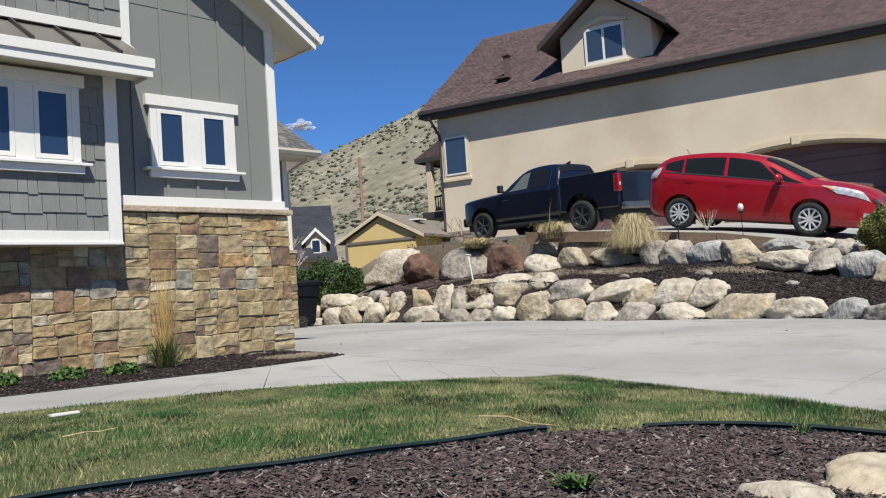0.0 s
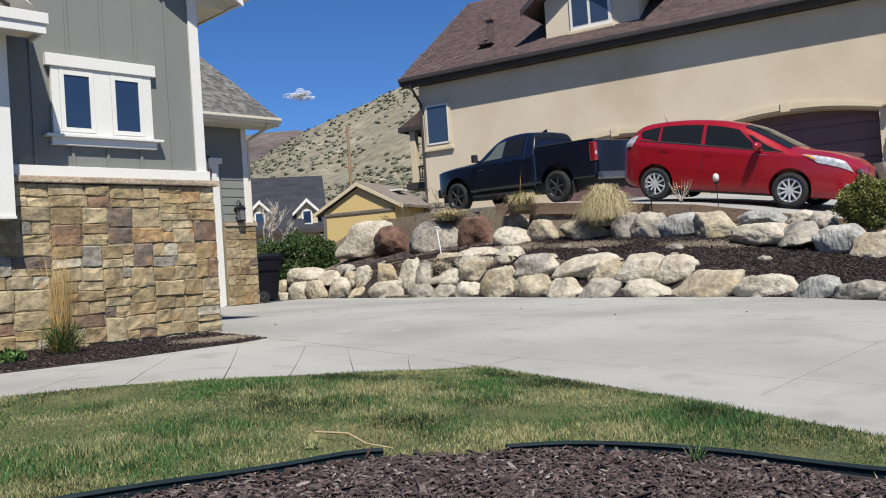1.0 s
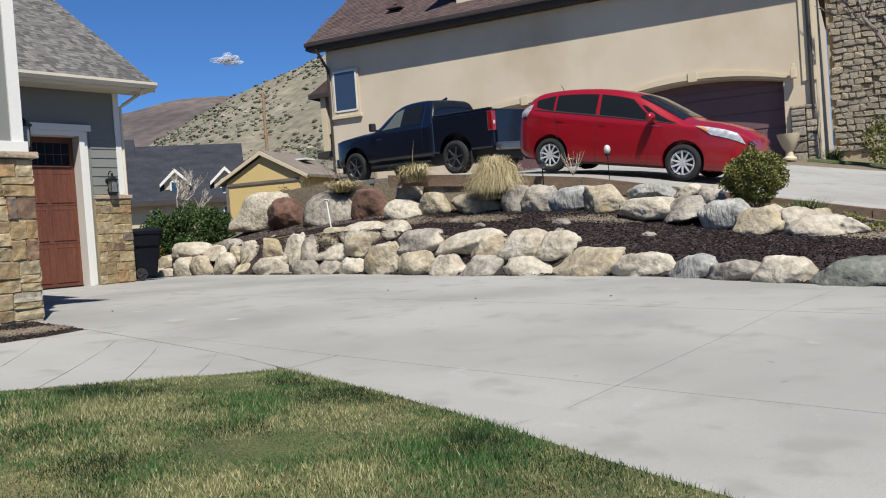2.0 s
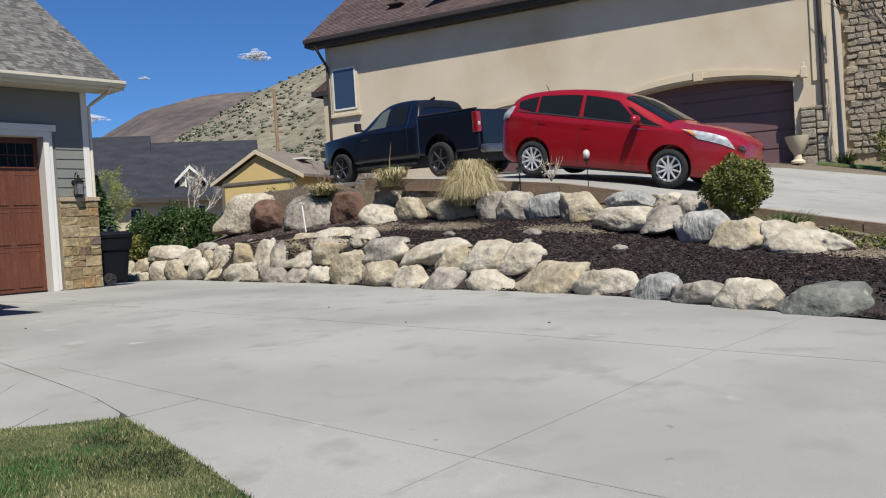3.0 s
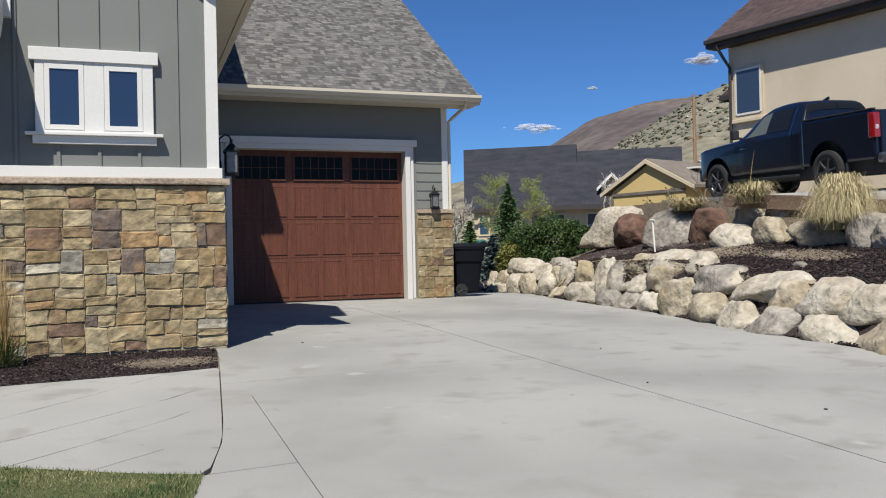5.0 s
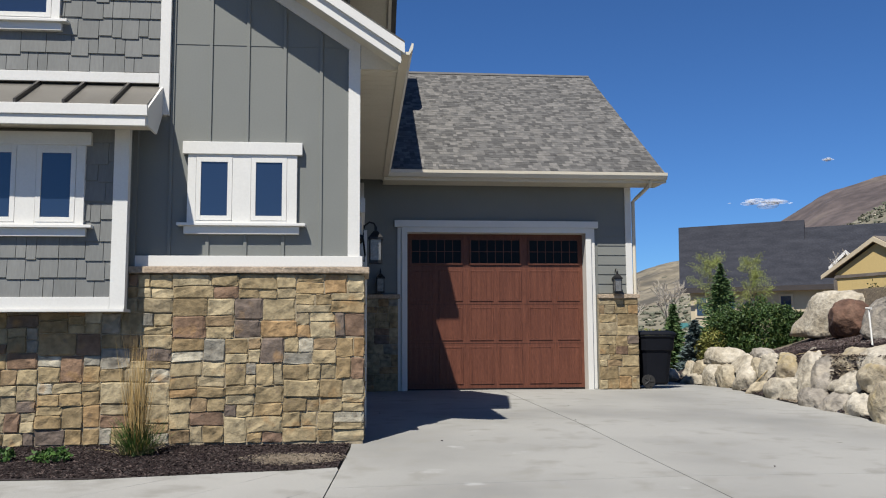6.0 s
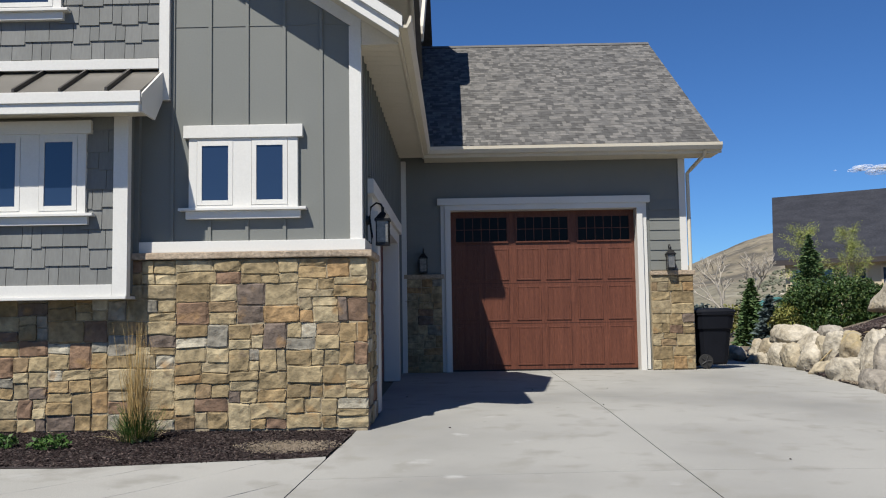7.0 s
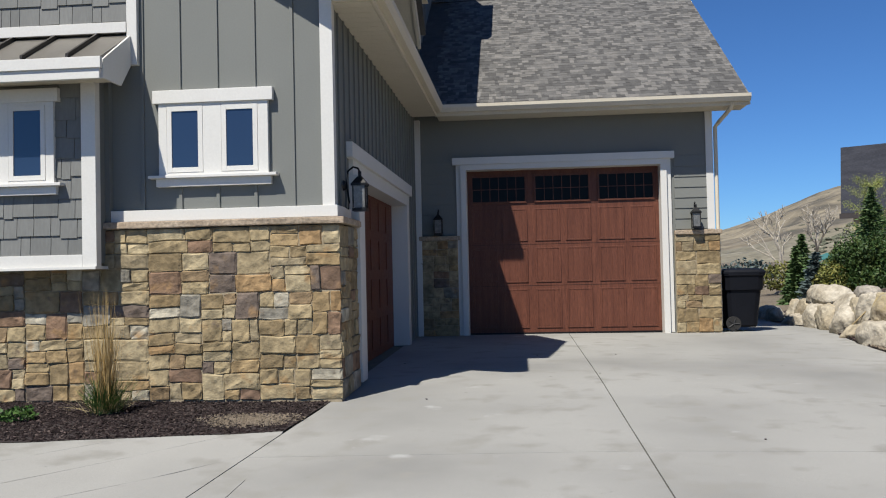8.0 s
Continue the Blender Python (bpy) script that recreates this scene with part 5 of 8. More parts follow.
def utility_pole():
    p = polar(52.5, 60, 0)
    M_POLE = material("weathered_pole", [(0.22, 0.14, 0.075), (0.3, 0.2, 0.12)], 1, 0.95, 0.4, 20, stretch=(1, 1, 0.1))
    pole = thing("utility_pole", "tall weathered wooden utility pole", "pole", tuple(p))
    part("shaft", tube([p, p + Vector((0, 0, 11.2))], 0.13, 10, r_end=0.1), M_POLE, pole)
    part("crossarm", boxes((p.x - 0.5, p.x + 0.5, p.y - 0.06, p.y + 0.06, 8.2, 8.32)), M_POLE, pole)
    for k, z in enumerate((7.3, 8.4, 9.2)):
        w = polar(30, 75, 0)
        pts = [p + (w - p) * t + Vector((0, 0, z + 3.2 * t - 4 * 1.2 * t * (1 - t))) for t in np.linspace(0, 1, 14)]
        part("cable", tube(pts, 0.01, 5), M_POLE, pole)


utility_pole()


# ---- boulders ----
rock_rng = random.Random(21)


def boulder_mesh(seed, facets=9, rough=0.17):
    rng = random.Random(seed)
    bm = bmesh.new()
    bmesh.ops.create_icosphere(bm, subdivisions=4, radius=1.0)
    planes = []
    for _ in range(facets):
        n = Vector((rng.gauss(0, 1), rng.gauss(0, 1), rng.gauss(0, 0.8))).normalized()
        planes.append((n, rng.uniform(0.6, 0.9)))
    planes += [(Vector((0, 0, -1)), 0.45), (Vector((0, 0, 1)), rng.uniform(0.6, 0.85))]
    off = Vector((seed * 3.1, seed * 1.7, 0))
    taper, lean_x, lean_y = rng.uniform(0.25, 0.6), rng.uniform(-0.2, 0.2), rng.uniform(-0.25, 0.25)
    for v in bm.verts:
        p = v.co.normalized()
        for n, d in planes:
            over = p.dot(n) - d
            if over > 0:
                p -= n * over * 0.78
        p *= 1 + rough * noise.fractal(p * 1.6 + off, 1.0, 2.0, 4) + 0.03 * noise.noise(p * 5 + off) + 0.018 * noise.noise(p * 13 + off)
        v.co = p
    lo, hi = Vector([min(v.co[i] for v in bm.verts) for i in range(3)]), Vector([max(v.co[i] for v in bm.verts) for i in range(3)])
    for v in bm.verts:
        v.co = Vector([(v.co[i] - (lo[i] + hi[i]) / 2) / (hi[i] - lo[i]) for i in range(3)])
        f = 1 + taper * (0.1 - v.co.z)
        v.co.x, v.co.y = v.co.x * f + lean_x * v.co.z, v.co.y * f + lean_y * v.co.z
        v.co.z += 0.5
    me = bpy.data.meshes.new("boulder")
    bm.to_mesh(me)
    bm.free()
    me.materials.append(M_ROCK_PALE)
    me.polygons.foreach_set("use_smooth", [True] * len(me.polygons))
    return me


BOULDERS = [boulder_mesh(s + 1) for s in range(20)]
ROCK_LABELS = {M_ROCK_BLUE: "blue-grey streaked boulder", M_ROCK_DARK: "dark green-grey cracked boulder", M_ROCK_PALE: "weathered pale limestone boulder", M_ROCK_GREY: "grey fractured boulder", M_ROCK_TAN: "tan lichen-stained boulder", M_ROCK_RED: "red-brown angular boulder"}


def boulder(x, y, z, length, depth, height, mat=None, turn=None, where="in a dry-stacked retaining wall", group="retaining wall boulders", lean=0.12):
    """length runs along y before the turn; z is the underside."""
    mat = mat or rock_rng.choice((M_ROCK_PALE, M_ROCK_PALE, M_ROCK_PALE, M_ROCK_TAN, M_ROCK_TAN, M_ROCK_TAN, M_ROCK_GREY))
    ob = new("boulder", rock_rng.choice(BOULDERS))
    flip = rock_rng.choice((0, math.pi))
    turn = rock_rng.uniform(-0.25, 0.25) if turn is None else turn
    ob.matrix_world = Matrix.Translation((x, y, z)) @ Matrix.Rotation(turn + flip, 4, "Z") @ Matrix.Rotation(rock_rng.uniform(-lean, lean), 4, "X") @ Matrix.Diagonal((depth, length, height, 1))
    ob.material_slots[0].link = "OBJECT"
    ob.material_slots[0].material = mat
    return tagged(ob, ROCK_LABELS[mat] + " " + where, "boulder", group)


def wall_angle(y):
    return math.atan2(-(float(wall_foot(y + 0.3)) - float(wall_foot(y - 0.3))), 0.6)


ROCKS = {"P": M_ROCK_PALE, "T": M_ROCK_TAN, "G": M_ROCK_GREY, "B": M_ROCK_BLUE, "D": M_ROCK_DARK, "R": M_ROCK_RED}


def wall_boulder(y, z, length, height, kind, back):
    """A boulder in the retaining wall whose face stands back from the foot of the wall; z is its underside, or None on the ground."""
    depth = min(max(length * 0.72, 0.42), 0.72)
    x = float(wall_foot(y)) + back + depth * 0.45
    z = on_ground(float(wall_foot(y)) - 0.1, y) - 0.1 if z is None else z - 0.08
    boulder(x, y, z, length * 1.18, depth, height + 0.07, ROCKS[kind], turn=wall_angle(y) + rock_rng.uniform(-0.12, 0.12), lean=0.07)


# lowest course: place along the wall, length, height
for y, w, h, k in ((19.24, 0.4, 0.26, "P"), (18.79, 0.43, 0.24, "P"), (18.15, 0.68, 0.48, "P"), (17.47, 0.68, 0.49, "T"), (16.42, 0.7, 0.53, "P"), (15.65, 0.4, 0.27, "T"), (14.34, 1.17, 0.41, "P"),
                   (13.26, 0.59, 0.31, "G"), (12.59, 0.57, 0.29, "G"), (11.9, 0.63, 0.34, "P"), (10.8, 0.84, 0.61, "T"), (9.94, 0.85, 0.44, "T"), (9.21, 0.58, 0.39, "P"), (8.48, 0.82, 0.37, "G"),
                   (7.48, 0.87, 0.32, "P"), (6.39, 1.13, 0.42, "T"), (5.36, 0.81, 0.34, "P"), (4.58, 0.62, 0.32, "B"), (3.94, 0.83, 0.26, "G"), (3.38, 0.64, 0.32, "P"), (2.6, 0.83, 0.3, "D")):
    wall_boulder(y, None, w, h, k, 0.0)
# second course: place, underside, length, height
for y, z, w, h, k in ((19.79, 0.13, 0.4, 0.33, "P"), (19.22, 0.14, 0.62, 0.37, "T"), (18.23, 0.4, 1.18, 0.38, "P"), (17.18, 0.34, 0.8, 0.33, "P"), (16.15, 0.2, 0.32, 0.42, "T"), (15.64, 0.11, 0.42, 0.61, "P"),
                      (14.75, 0.32, 0.71, 0.4, "T"), (13.86, 0.14, 0.58, 0.66, "P"), (13.38, 0.18, 0.32, 0.55, "G"), (12.71, 0.21, 0.95, 0.34, "P"), (11.74, 0.27, 0.92, 0.38, "T")):
    wall_boulder(y, z, w, h, k, 0.26)
for y, z, w, h, k in ((10.08, 0.3, 0.93, 0.38, "G"), (9.02, 0.23, 1.16, 0.37, "P"), (8.46, 0.1, 0.61, 0.41, "T"), (7.76, 0.12, 0.77, 0.43, "P"), (7.08, 0.09, 0.59, 0.4, "P")):
    wall_boulder(y, z, w, h, k, 0.28)
# third course
for y, z, w, h, k in ((13.02, 0.54, 0.74, 0.31, "T"), (12.13, 0.54, 0.99, 0.39, "P"), (11.13, 0.52, 0.73, 0.35, "P"), (16.9, 0.55, 0.5, 0.24, "G"), (18.9, 0.42, 0.6, 0.26, "T")):
    wall_boulder(y, z, w, h, k, 0.5)
for y in (20.5, 21.2, 21.9):
    wall_boulder(y, None, 0.6, 0.34, "P", 0.0)


def terrace_boulder(x, y, z, length, height, kind, where):
    depth = min(max(length * 0.8, 0.45), 1.2)
    boulder(x + depth * 0.35, y, z - 0.1, length * 1.1, depth, height + 0.07, ROCKS[kind], where=where, group="terrace boulders", lean=0.1)


for row in ((17.6, 19.23, 0.96, 1.5, 1.12, "P"), (17.1, 17.69, 1.0, 1.0, 0.82, "R"), (16.9, 15.81, 0.95, 1.5, 0.9, "G"), (16.9, 14.23, 0.98, 1.1, 0.76, "R"), (16.6, 12.78, 1.29, 0.7, 0.41, "P"),
            (15.85, 12.36, 0.92, 0.95, 0.45, "P"), (16.0, 11.5, 0.97, 0.68, 0.47, "T"), (16.5, 11.74, 1.33, 0.75, 0.29, "G"), (15.9, 10.4, 0.9, 1.1, 0.42, "T")):
    terrace_boulder(*row, "standing on the slope below the driveway")
for row in ((15.9, 9.47, 0.88, 0.6, 0.55, "G"), (15.85, 8.92, 0.85, 0.68, 0.51, "G"), (15.85, 8.18, 0.85, 0.82, 0.41, "B"), (15.75, 7.55, 0.74, 0.74, 0.5, "T"), (15.95, 6.79, 0.93, 0.8, 0.26, "B"),
            (15.3, 6.48, 0.6, 0.96, 0.34, "P"), (15.95, 6.03, 0.89, 0.5, 0.22, "P"), (15.2, 5.78, 0.57, 0.62, 0.36, "G"), (15.9, 5.67, 0.69, 0.45, 0.38, "G")):
    terrace_boulder(*row, "half buried at the terrace edge")
for row in ((15.0, 5.08, 0.39, 0.76, 0.41, "B"), (14.7, 4.45, 0.28, 0.76, 0.39, "T"), (14.8, 4.0, 0.37, 0.62, 0.25, "P"), (14.5, 3.7, 0.2, 0.8, 0.29, "P"), (14.7, 3.35, 0.25, 0.42, 0.18, "P"), (15.1, 3.76, 0.41, 0.24, 0.16, "T"),
            (15.2, 2.5, 0.3, 0.6, 0.25, "T"), (15.4, 1.5, 0.2, 0.7, 0.3, "P")):
    terrace_boulder(*row, "half buried in the mulch")
boulder(3.86, 1.43, on_ground(3.9, 1.45) - 0.07, 0.46, 0.72, 0.16, M_ROCK_TAN, turn=0.15, where="half sunk in the mulch", group="garden boulders")
boulder(3.38, 1.62, on_ground(3.4, 1.6) - 0.08, 0.4, 0.26, 0.14, M_ROCK_PALE, where="half sunk in the mulch", group="garden boulders")
for k in range(9):
    y = rock_rng.uniform(3, 19)
    x = rock_rng.uniform(float(wall_foot(y)) + 0.9, 15.3 if y < 13 else 16.8)
    s = rock_rng.uniform(0.1, 0.26)
    boulder(x, y, on_ground(x, y) - s * 0.2, s * 1.3, s, s * 0.6, M_ROCK_GREY, where="loose on the mulch", group="loose stones")
M_TIMBER = material("weathered_timber", [(0.15, 0.1, 0.065), (0.24, 0.17, 0.115)], 3, 0.95, 0.5, 25, stretch=(3, 0.4, 3), contrast=0.35)
timber = thing("timber_edging", "weathered landscape timbers along the upper driveway", "edging", (16.4, 6, 1.2))
ty = 1.0
while ty < 11.2:
    y1 = ty + 2.4
    za, zb = float(upper(16.45, ty)), float(upper(16.45, y1))
    verts = [(x, y, z + o) for y, z in ((ty + 0.01, za), (y1 - 0.01, zb)) for x, o in ((16.36, -0.2), (16.56, -0.2), (16.56, 0.04), (16.36, 0.04))]
    raw("timber", verts, [(3, 2, 1, 0), (4, 5, 6, 7), (0, 1, 5, 4), (1, 2, 6, 5), (2, 3, 7, 6), (3, 0, 4, 7)], M_TIMBER, timber)
    ty = y1


# ---- vehicles ----
def paint(name, base, rough=0.3, metal=0.35, coat=1.0):
    m = material(name, [tuple(c * 0.96 for c in base), base], 1.5, rough, 0.0, 300, metal=metal, contrast=0.03, coat=coat)
    return m


M_RED = paint("red_car_paint", (0.29, 0.004, 0.011), 0.32, 0.2, 0.55)
M_NAVY = paint("dark_navy_paint", (0.004, 0.006, 0.015), 0.3, 0.1, 0.5)
M_CARGLASS = glass("car_glass", (0.01, 0.011, 0.011), 0.02)
M_CARGLASS.node_tree.nodes["Principled BSDF"].inputs["Specular IOR Level"].default_value = 0.35
# opaque pane; its pale colour stands in for brightness seen through the cab
M_THROUGHLIT_GLASS = glass("car_glass_painted_through_light", (0.1, 0.115, 0.095), 0.02)
M_DARKRIM = material("dark_alloy_rim", [(0.07, 0.07, 0.075), (0.12, 0.12, 0.125)], 3, 0.35, 0.0, 60, metal=0.6, contrast=0.1)
M_TYRE = material("tyre_rubber", [(0.012, 0.012, 0.012), (0.022, 0.021, 0.02)], 8, 0.85, 0.3, 60)
M_RIM = material("alloy_rim", [(0.62, 0.62, 0.62), (0.72, 0.72, 0.73)], 3, 0.35, 0.0, 60, metal=0.5, contrast=0.06)
M_CHROME = material("chrome", [(0.7, 0.7, 0.7), (0.75, 0.75, 0.75)], 3, 0.12, 0.0, 60, metal=1.0, contrast=0.03)
# chrome with a darkened colour, so that its sky reflection looks dimmer
M_BUMPER = material("chrome_dimmed_reflection", [(0.2, 0.2, 0.21), (0.3, 0.3, 0.31)], 3, 0.3, 0.0, 60, metal=0.9, contrast=0.1)
M_PLASTIC = material("black_plastic", [(0.014, 0.014, 0.015), (0.022, 0.022, 0.023)], 6, 0.6, 0.1, 80)
M_LAMPGLASS = material("clear_lamp", [(0.18, 0.19, 0.2), (0.45, 0.46, 0.48), (0.7, 0.7, 0.72)], 14, 0.15, 0.0, 40, metal=0.1, contrast=0.2)
M_TAILGLASS = material("smoked_tail_lamp", [(0.3, 0.26, 0.28), (0.48, 0.46, 0.5)], 16, 0.15, 0.0, 40, metal=0.2, contrast=0.3)
M_REDLAMP = material("red_lamp", [(0.2, 0.006, 0.006), (0.32, 0.012, 0.01)], 12, 0.15, 0.0, 40, contrast=0.2, coat=1.0)
M_AMBER = material("amber_lamp", [(0.6, 0.22, 0.03), (0.7, 0.3, 0.05)], 12, 0.2, 0.0, 40, contrast=0.2)


class Loft:
    """A body from half sections along x. rows: (x, [(y, z), ...]) from the nose to the tail."""

    def __init__(self, rows, place):
        self.net = np.array([[(x, y, z) for y, z in sec] for x, sec in rows], float)
        self.place = place
        us = np.linspace(0, len(rows) - 1, 400)
        self.us, self.xs = us, np.array([self.at(u, 2.5)[0] for u in us])

    @staticmethod
    def _cubic(p, t):
        k = len(p)
        i = int(min(max(math.floor(t), 0), k - 2))
        f = t - i
        a = p[i - 1] if i > 0 else 2 * p[0] - p[1]
        d = p[i + 2] if i + 2 < k else 2 * p[-1] - p[-2]
        b, c = p[i], p[i + 1]
        return b + 0.5 * f * (c - a + f * (2 * a - 5 * b + 4 * c - d + f * (3 * (b - c) + d - a)))

    def at(self, u, v):
        k = len(self.net)
        i = int(min(max(math.floor(u), 0), k - 2))
        lo, hi = max(i - 1, 0), min(i + 3, k)
        pts = np.array([self._cubic(r, v) for r in self.net[lo:hi]])
        f = u - i
        b, c = pts[i - lo], pts[i + 1 - lo]
        a = pts[i - 1 - lo] if i > 0 else 2 * b - c
        d = pts[i + 2 - lo] if i + 2 < k else 2 * c - b
        return b + 0.5 * f * (c - a + f * (2 * a - 5 * b + 4 * c - d + f * (3 * (b - c) + d - a)))

    def u_of(self, x):
        return float(np.interp(-x, -self.xs, self.us))

    def body(self, nu=64, nv=26):
        k = self.net.shape[1] - 1
        us, vs = np.linspace(0, len(self.net) - 1, nu), np.linspace(0, k, nv)
        verts, faces = [], []
        for u in us:
            right = [self.at(u, v) for v in vs]
            ring = [(p[0], -max(p[1], 0), p[2]) for p in right] + [(p[0], max(p[1], 0), p[2]) for p in right[-2::-1]]
            verts += ring
        m = 2 * nv - 1
        for i in range(nu - 1):
            for j in range(m - 1):
                faces.append((i * m + j, i * m + j + 1, (i + 1) * m + j + 1, (i + 1) * m + j))
            faces.append((i * m + m - 1, i * m, (i + 1) * m, (i + 1) * m + m - 1))
        faces.append(tuple(range(m))[::-1])
        faces.append(tuple((nu - 1) * m + j for j in range(m)))
        bm = bmesh.new()
        vv = [bm.verts.new(p) for p in verts]
        for f in faces:
            try:
                bm.faces.new([vv[i] for i in f])
            except ValueError:
                pass
        bmesh.ops.remove_doubles(bm, verts=bm.verts, dist=1e-4)
        bmesh.ops.recalc_face_normals(bm, faces=bm.faces)
        return bm

    def patch(self, corners, off=0.006, side=-1, n=10):
        """A skin over the body between four corners (x, v): a, b along one edge, then c, d back along the other."""
        a, b, c, d = [np.array((self.u_of(x), v)) for x, v in corners]
        bm = bmesh.new()
        grid = []
        for i in range(n + 1):
            row = []
            for j in range(n + 1):
                s, t = i / n, j / n
                u, v = (a * (1 - s) + b * s) * (1 - t) + (d * (1 - s) + c * s) * t
                p = self.at(u, v)
                e = 0.02
                du, dv = self.at(u + e, v) - self.at(u - e, v), self.at(u, v + e) - self.at(u, v - e)
                nn = np.cross(du, dv)
                nn = nn / (np.linalg.norm(nn) + 1e-9)
                if nn[1] < -0.01 or (abs(nn[1]) <= 0.3 and nn[2] < 0):
                    nn = -nn
                p = p + nn * off
                row.append(bm.verts.new((p[0], side * p[1], p[2])))
            grid.append(row)
        for i in range(n):
            for j in range(n):
                bm.faces.new((grid[i][j], grid[i + 1][j], grid[i + 1][j + 1], grid[i][j + 1]))
        bmesh.ops.recalc_face_normals(bm, faces=bm.faces)
        bm.faces.ensure_lookup_table()
        mid = bm.faces[len(bm.faces) // 2]
        want = Vector((0, side, 0.6))
        if mid.normal.dot(want) < 0:
            bmesh.ops.reverse_faces(bm, faces=bm.faces[:])
        return bm


def cut_arches(bm, wheels, r, half):
    """Cuts round wheel openings through a body and returns the new mesh."""
    me = bpy.data.meshes.new("body")
    bm.to_mesh(me)
    bm.free()
    ob = new("body", me)
    cutters = []
    for x, z in wheels:
        cb = bmesh.new()
        for s in (-1, 1):
            bmesh.ops.create_cone(cb, cap_ends=True, segments=40, radius1=r, radius2=r, depth=0.5, matrix=Matrix.Translation((x, s * half, z)) @ Matrix.Rotation(math.pi / 2, 4, "X"))
        cm = bpy.data.meshes.new("cutter")
        cb.to_mesh(cm)
        cb.free()
        co = new("cutter", cm)
        mod = ob.modifiers.new("arch", "BOOLEAN")
        mod.operation, mod.object, mod.solver = "DIFFERENCE", co, "EXACT"
        cutters.append(co)
    deps = bpy.context.evaluated_depsgraph_get()
    out = bpy.data.meshes.new_from_object(ob.evaluated_get(deps))
    for o in cutters + [ob]:
        bpy.data.objects.remove(o)
    return out


def wheel(car, m, x, y, z, r, width, spokes, side, name="wheel", rim_mat=None):
    """A tyre with rim, spokes and hub; side -1 faces -y of the car."""
    def ring(profile, seg=36):
        bm = bmesh.new()
        rows = []
        for k in range(seg):
            a = 2 * math.pi * k / seg
            rows.append([bm.verts.new((x + math.cos(a) * rr, y + side * yy, z + math.sin(a) * rr)) for yy, rr in profile])
        n = len(profile)
        for k in range(seg):
            for j in range(n):
                bm.faces.new((rows[k][j], rows[(k + 1) % seg][j], rows[(k + 1) % seg][(j + 1) % n], rows[k][(j + 1) % n]))
        bmesh.ops.recalc_face_normals(bm, faces=bm.faces)
        bm.transform(m)
        return bm
    w = width / 2
    ri = r * 0.68
    tyre = part(name, ring([(w * 0.8, ri), (w, ri + 0.03), (w * 1.02, r - 0.05), (w * 0.8, r), (-w * 0.8, r), (-w, r - 0.05), (-w, ri)]), M_TYRE, car, "black tyre on alloy rim", True)
    rim_mat = rim_mat or M_RIM
    part("rim", ring([(w * 0.82, ri), (w * 0.86, ri - 0.015), (w * 0.55, ri - 0.035), (-w * 0.6, ri - 0.04), (-w * 0.6, ri)]), rim_mat, tyre, "", True)
    bm = bmesh.new()
    bmesh.ops.create_cone(bm, cap_ends=True, segments=24, radius1=ri * 0.93, radius2=ri * 0.93, depth=0.02, matrix=Matrix.Translation((x, y + side * w * 0.25, z)) @ Matrix.Rotation(math.pi / 2, 4, "X"))
    bm.transform(m)
    part("brake_disc", bm, M_PLASTIC, tyre)
    for k in range(spokes):
        a = 2 * math.pi * k / spokes + 0.2
        sp = bmesh.new()
        box(sp, 0.03, ri - 0.01, side * w * 0.72 - 0.012, side * w * 0.72 + 0.012, -0.015, 0.015, 0.006)
        for v in sp.verts:
            v.co.y += side * 0.03 * v.co.x / ri
            v.co.z *= 1.35 - 0.5 * v.co.x / ri
        sp.transform(Matrix.Translation((x, y, z)) @ Matrix.Rotation(a, 4, "Y"))
        sp.transform(m)
        part("spoke", sp, rim_mat, tyre)
    hb = bmesh.new()
    bmesh.ops.create_cone(hb, cap_ends=True, segments=16, radius1=0.055, radius2=0.045, depth=0.06, matrix=Matrix.Translation((x, y + side * w * 0.65, z)) @ Matrix.Rotation(math.pi / 2, 4, "X"))
    hb.transform(m)
    part("hub", hb, rim_mat, tyre)


def section(w, zb, zbelt, ztop, wtop):
    """Half a car section: underside, sill, flank, belt, roof edge, crown."""
    return [(w * 0.8, zb), (w * 0.96, zb + 0.05), (w, zb + (zbelt - zb) * 0.45), (w * 0.985, zb + (zbelt - zb) * 0.82), (w * 0.95, zbelt), (wtop, ztop - 0.07), (wtop * 0.6, ztop - 0.012), (0, ztop)]


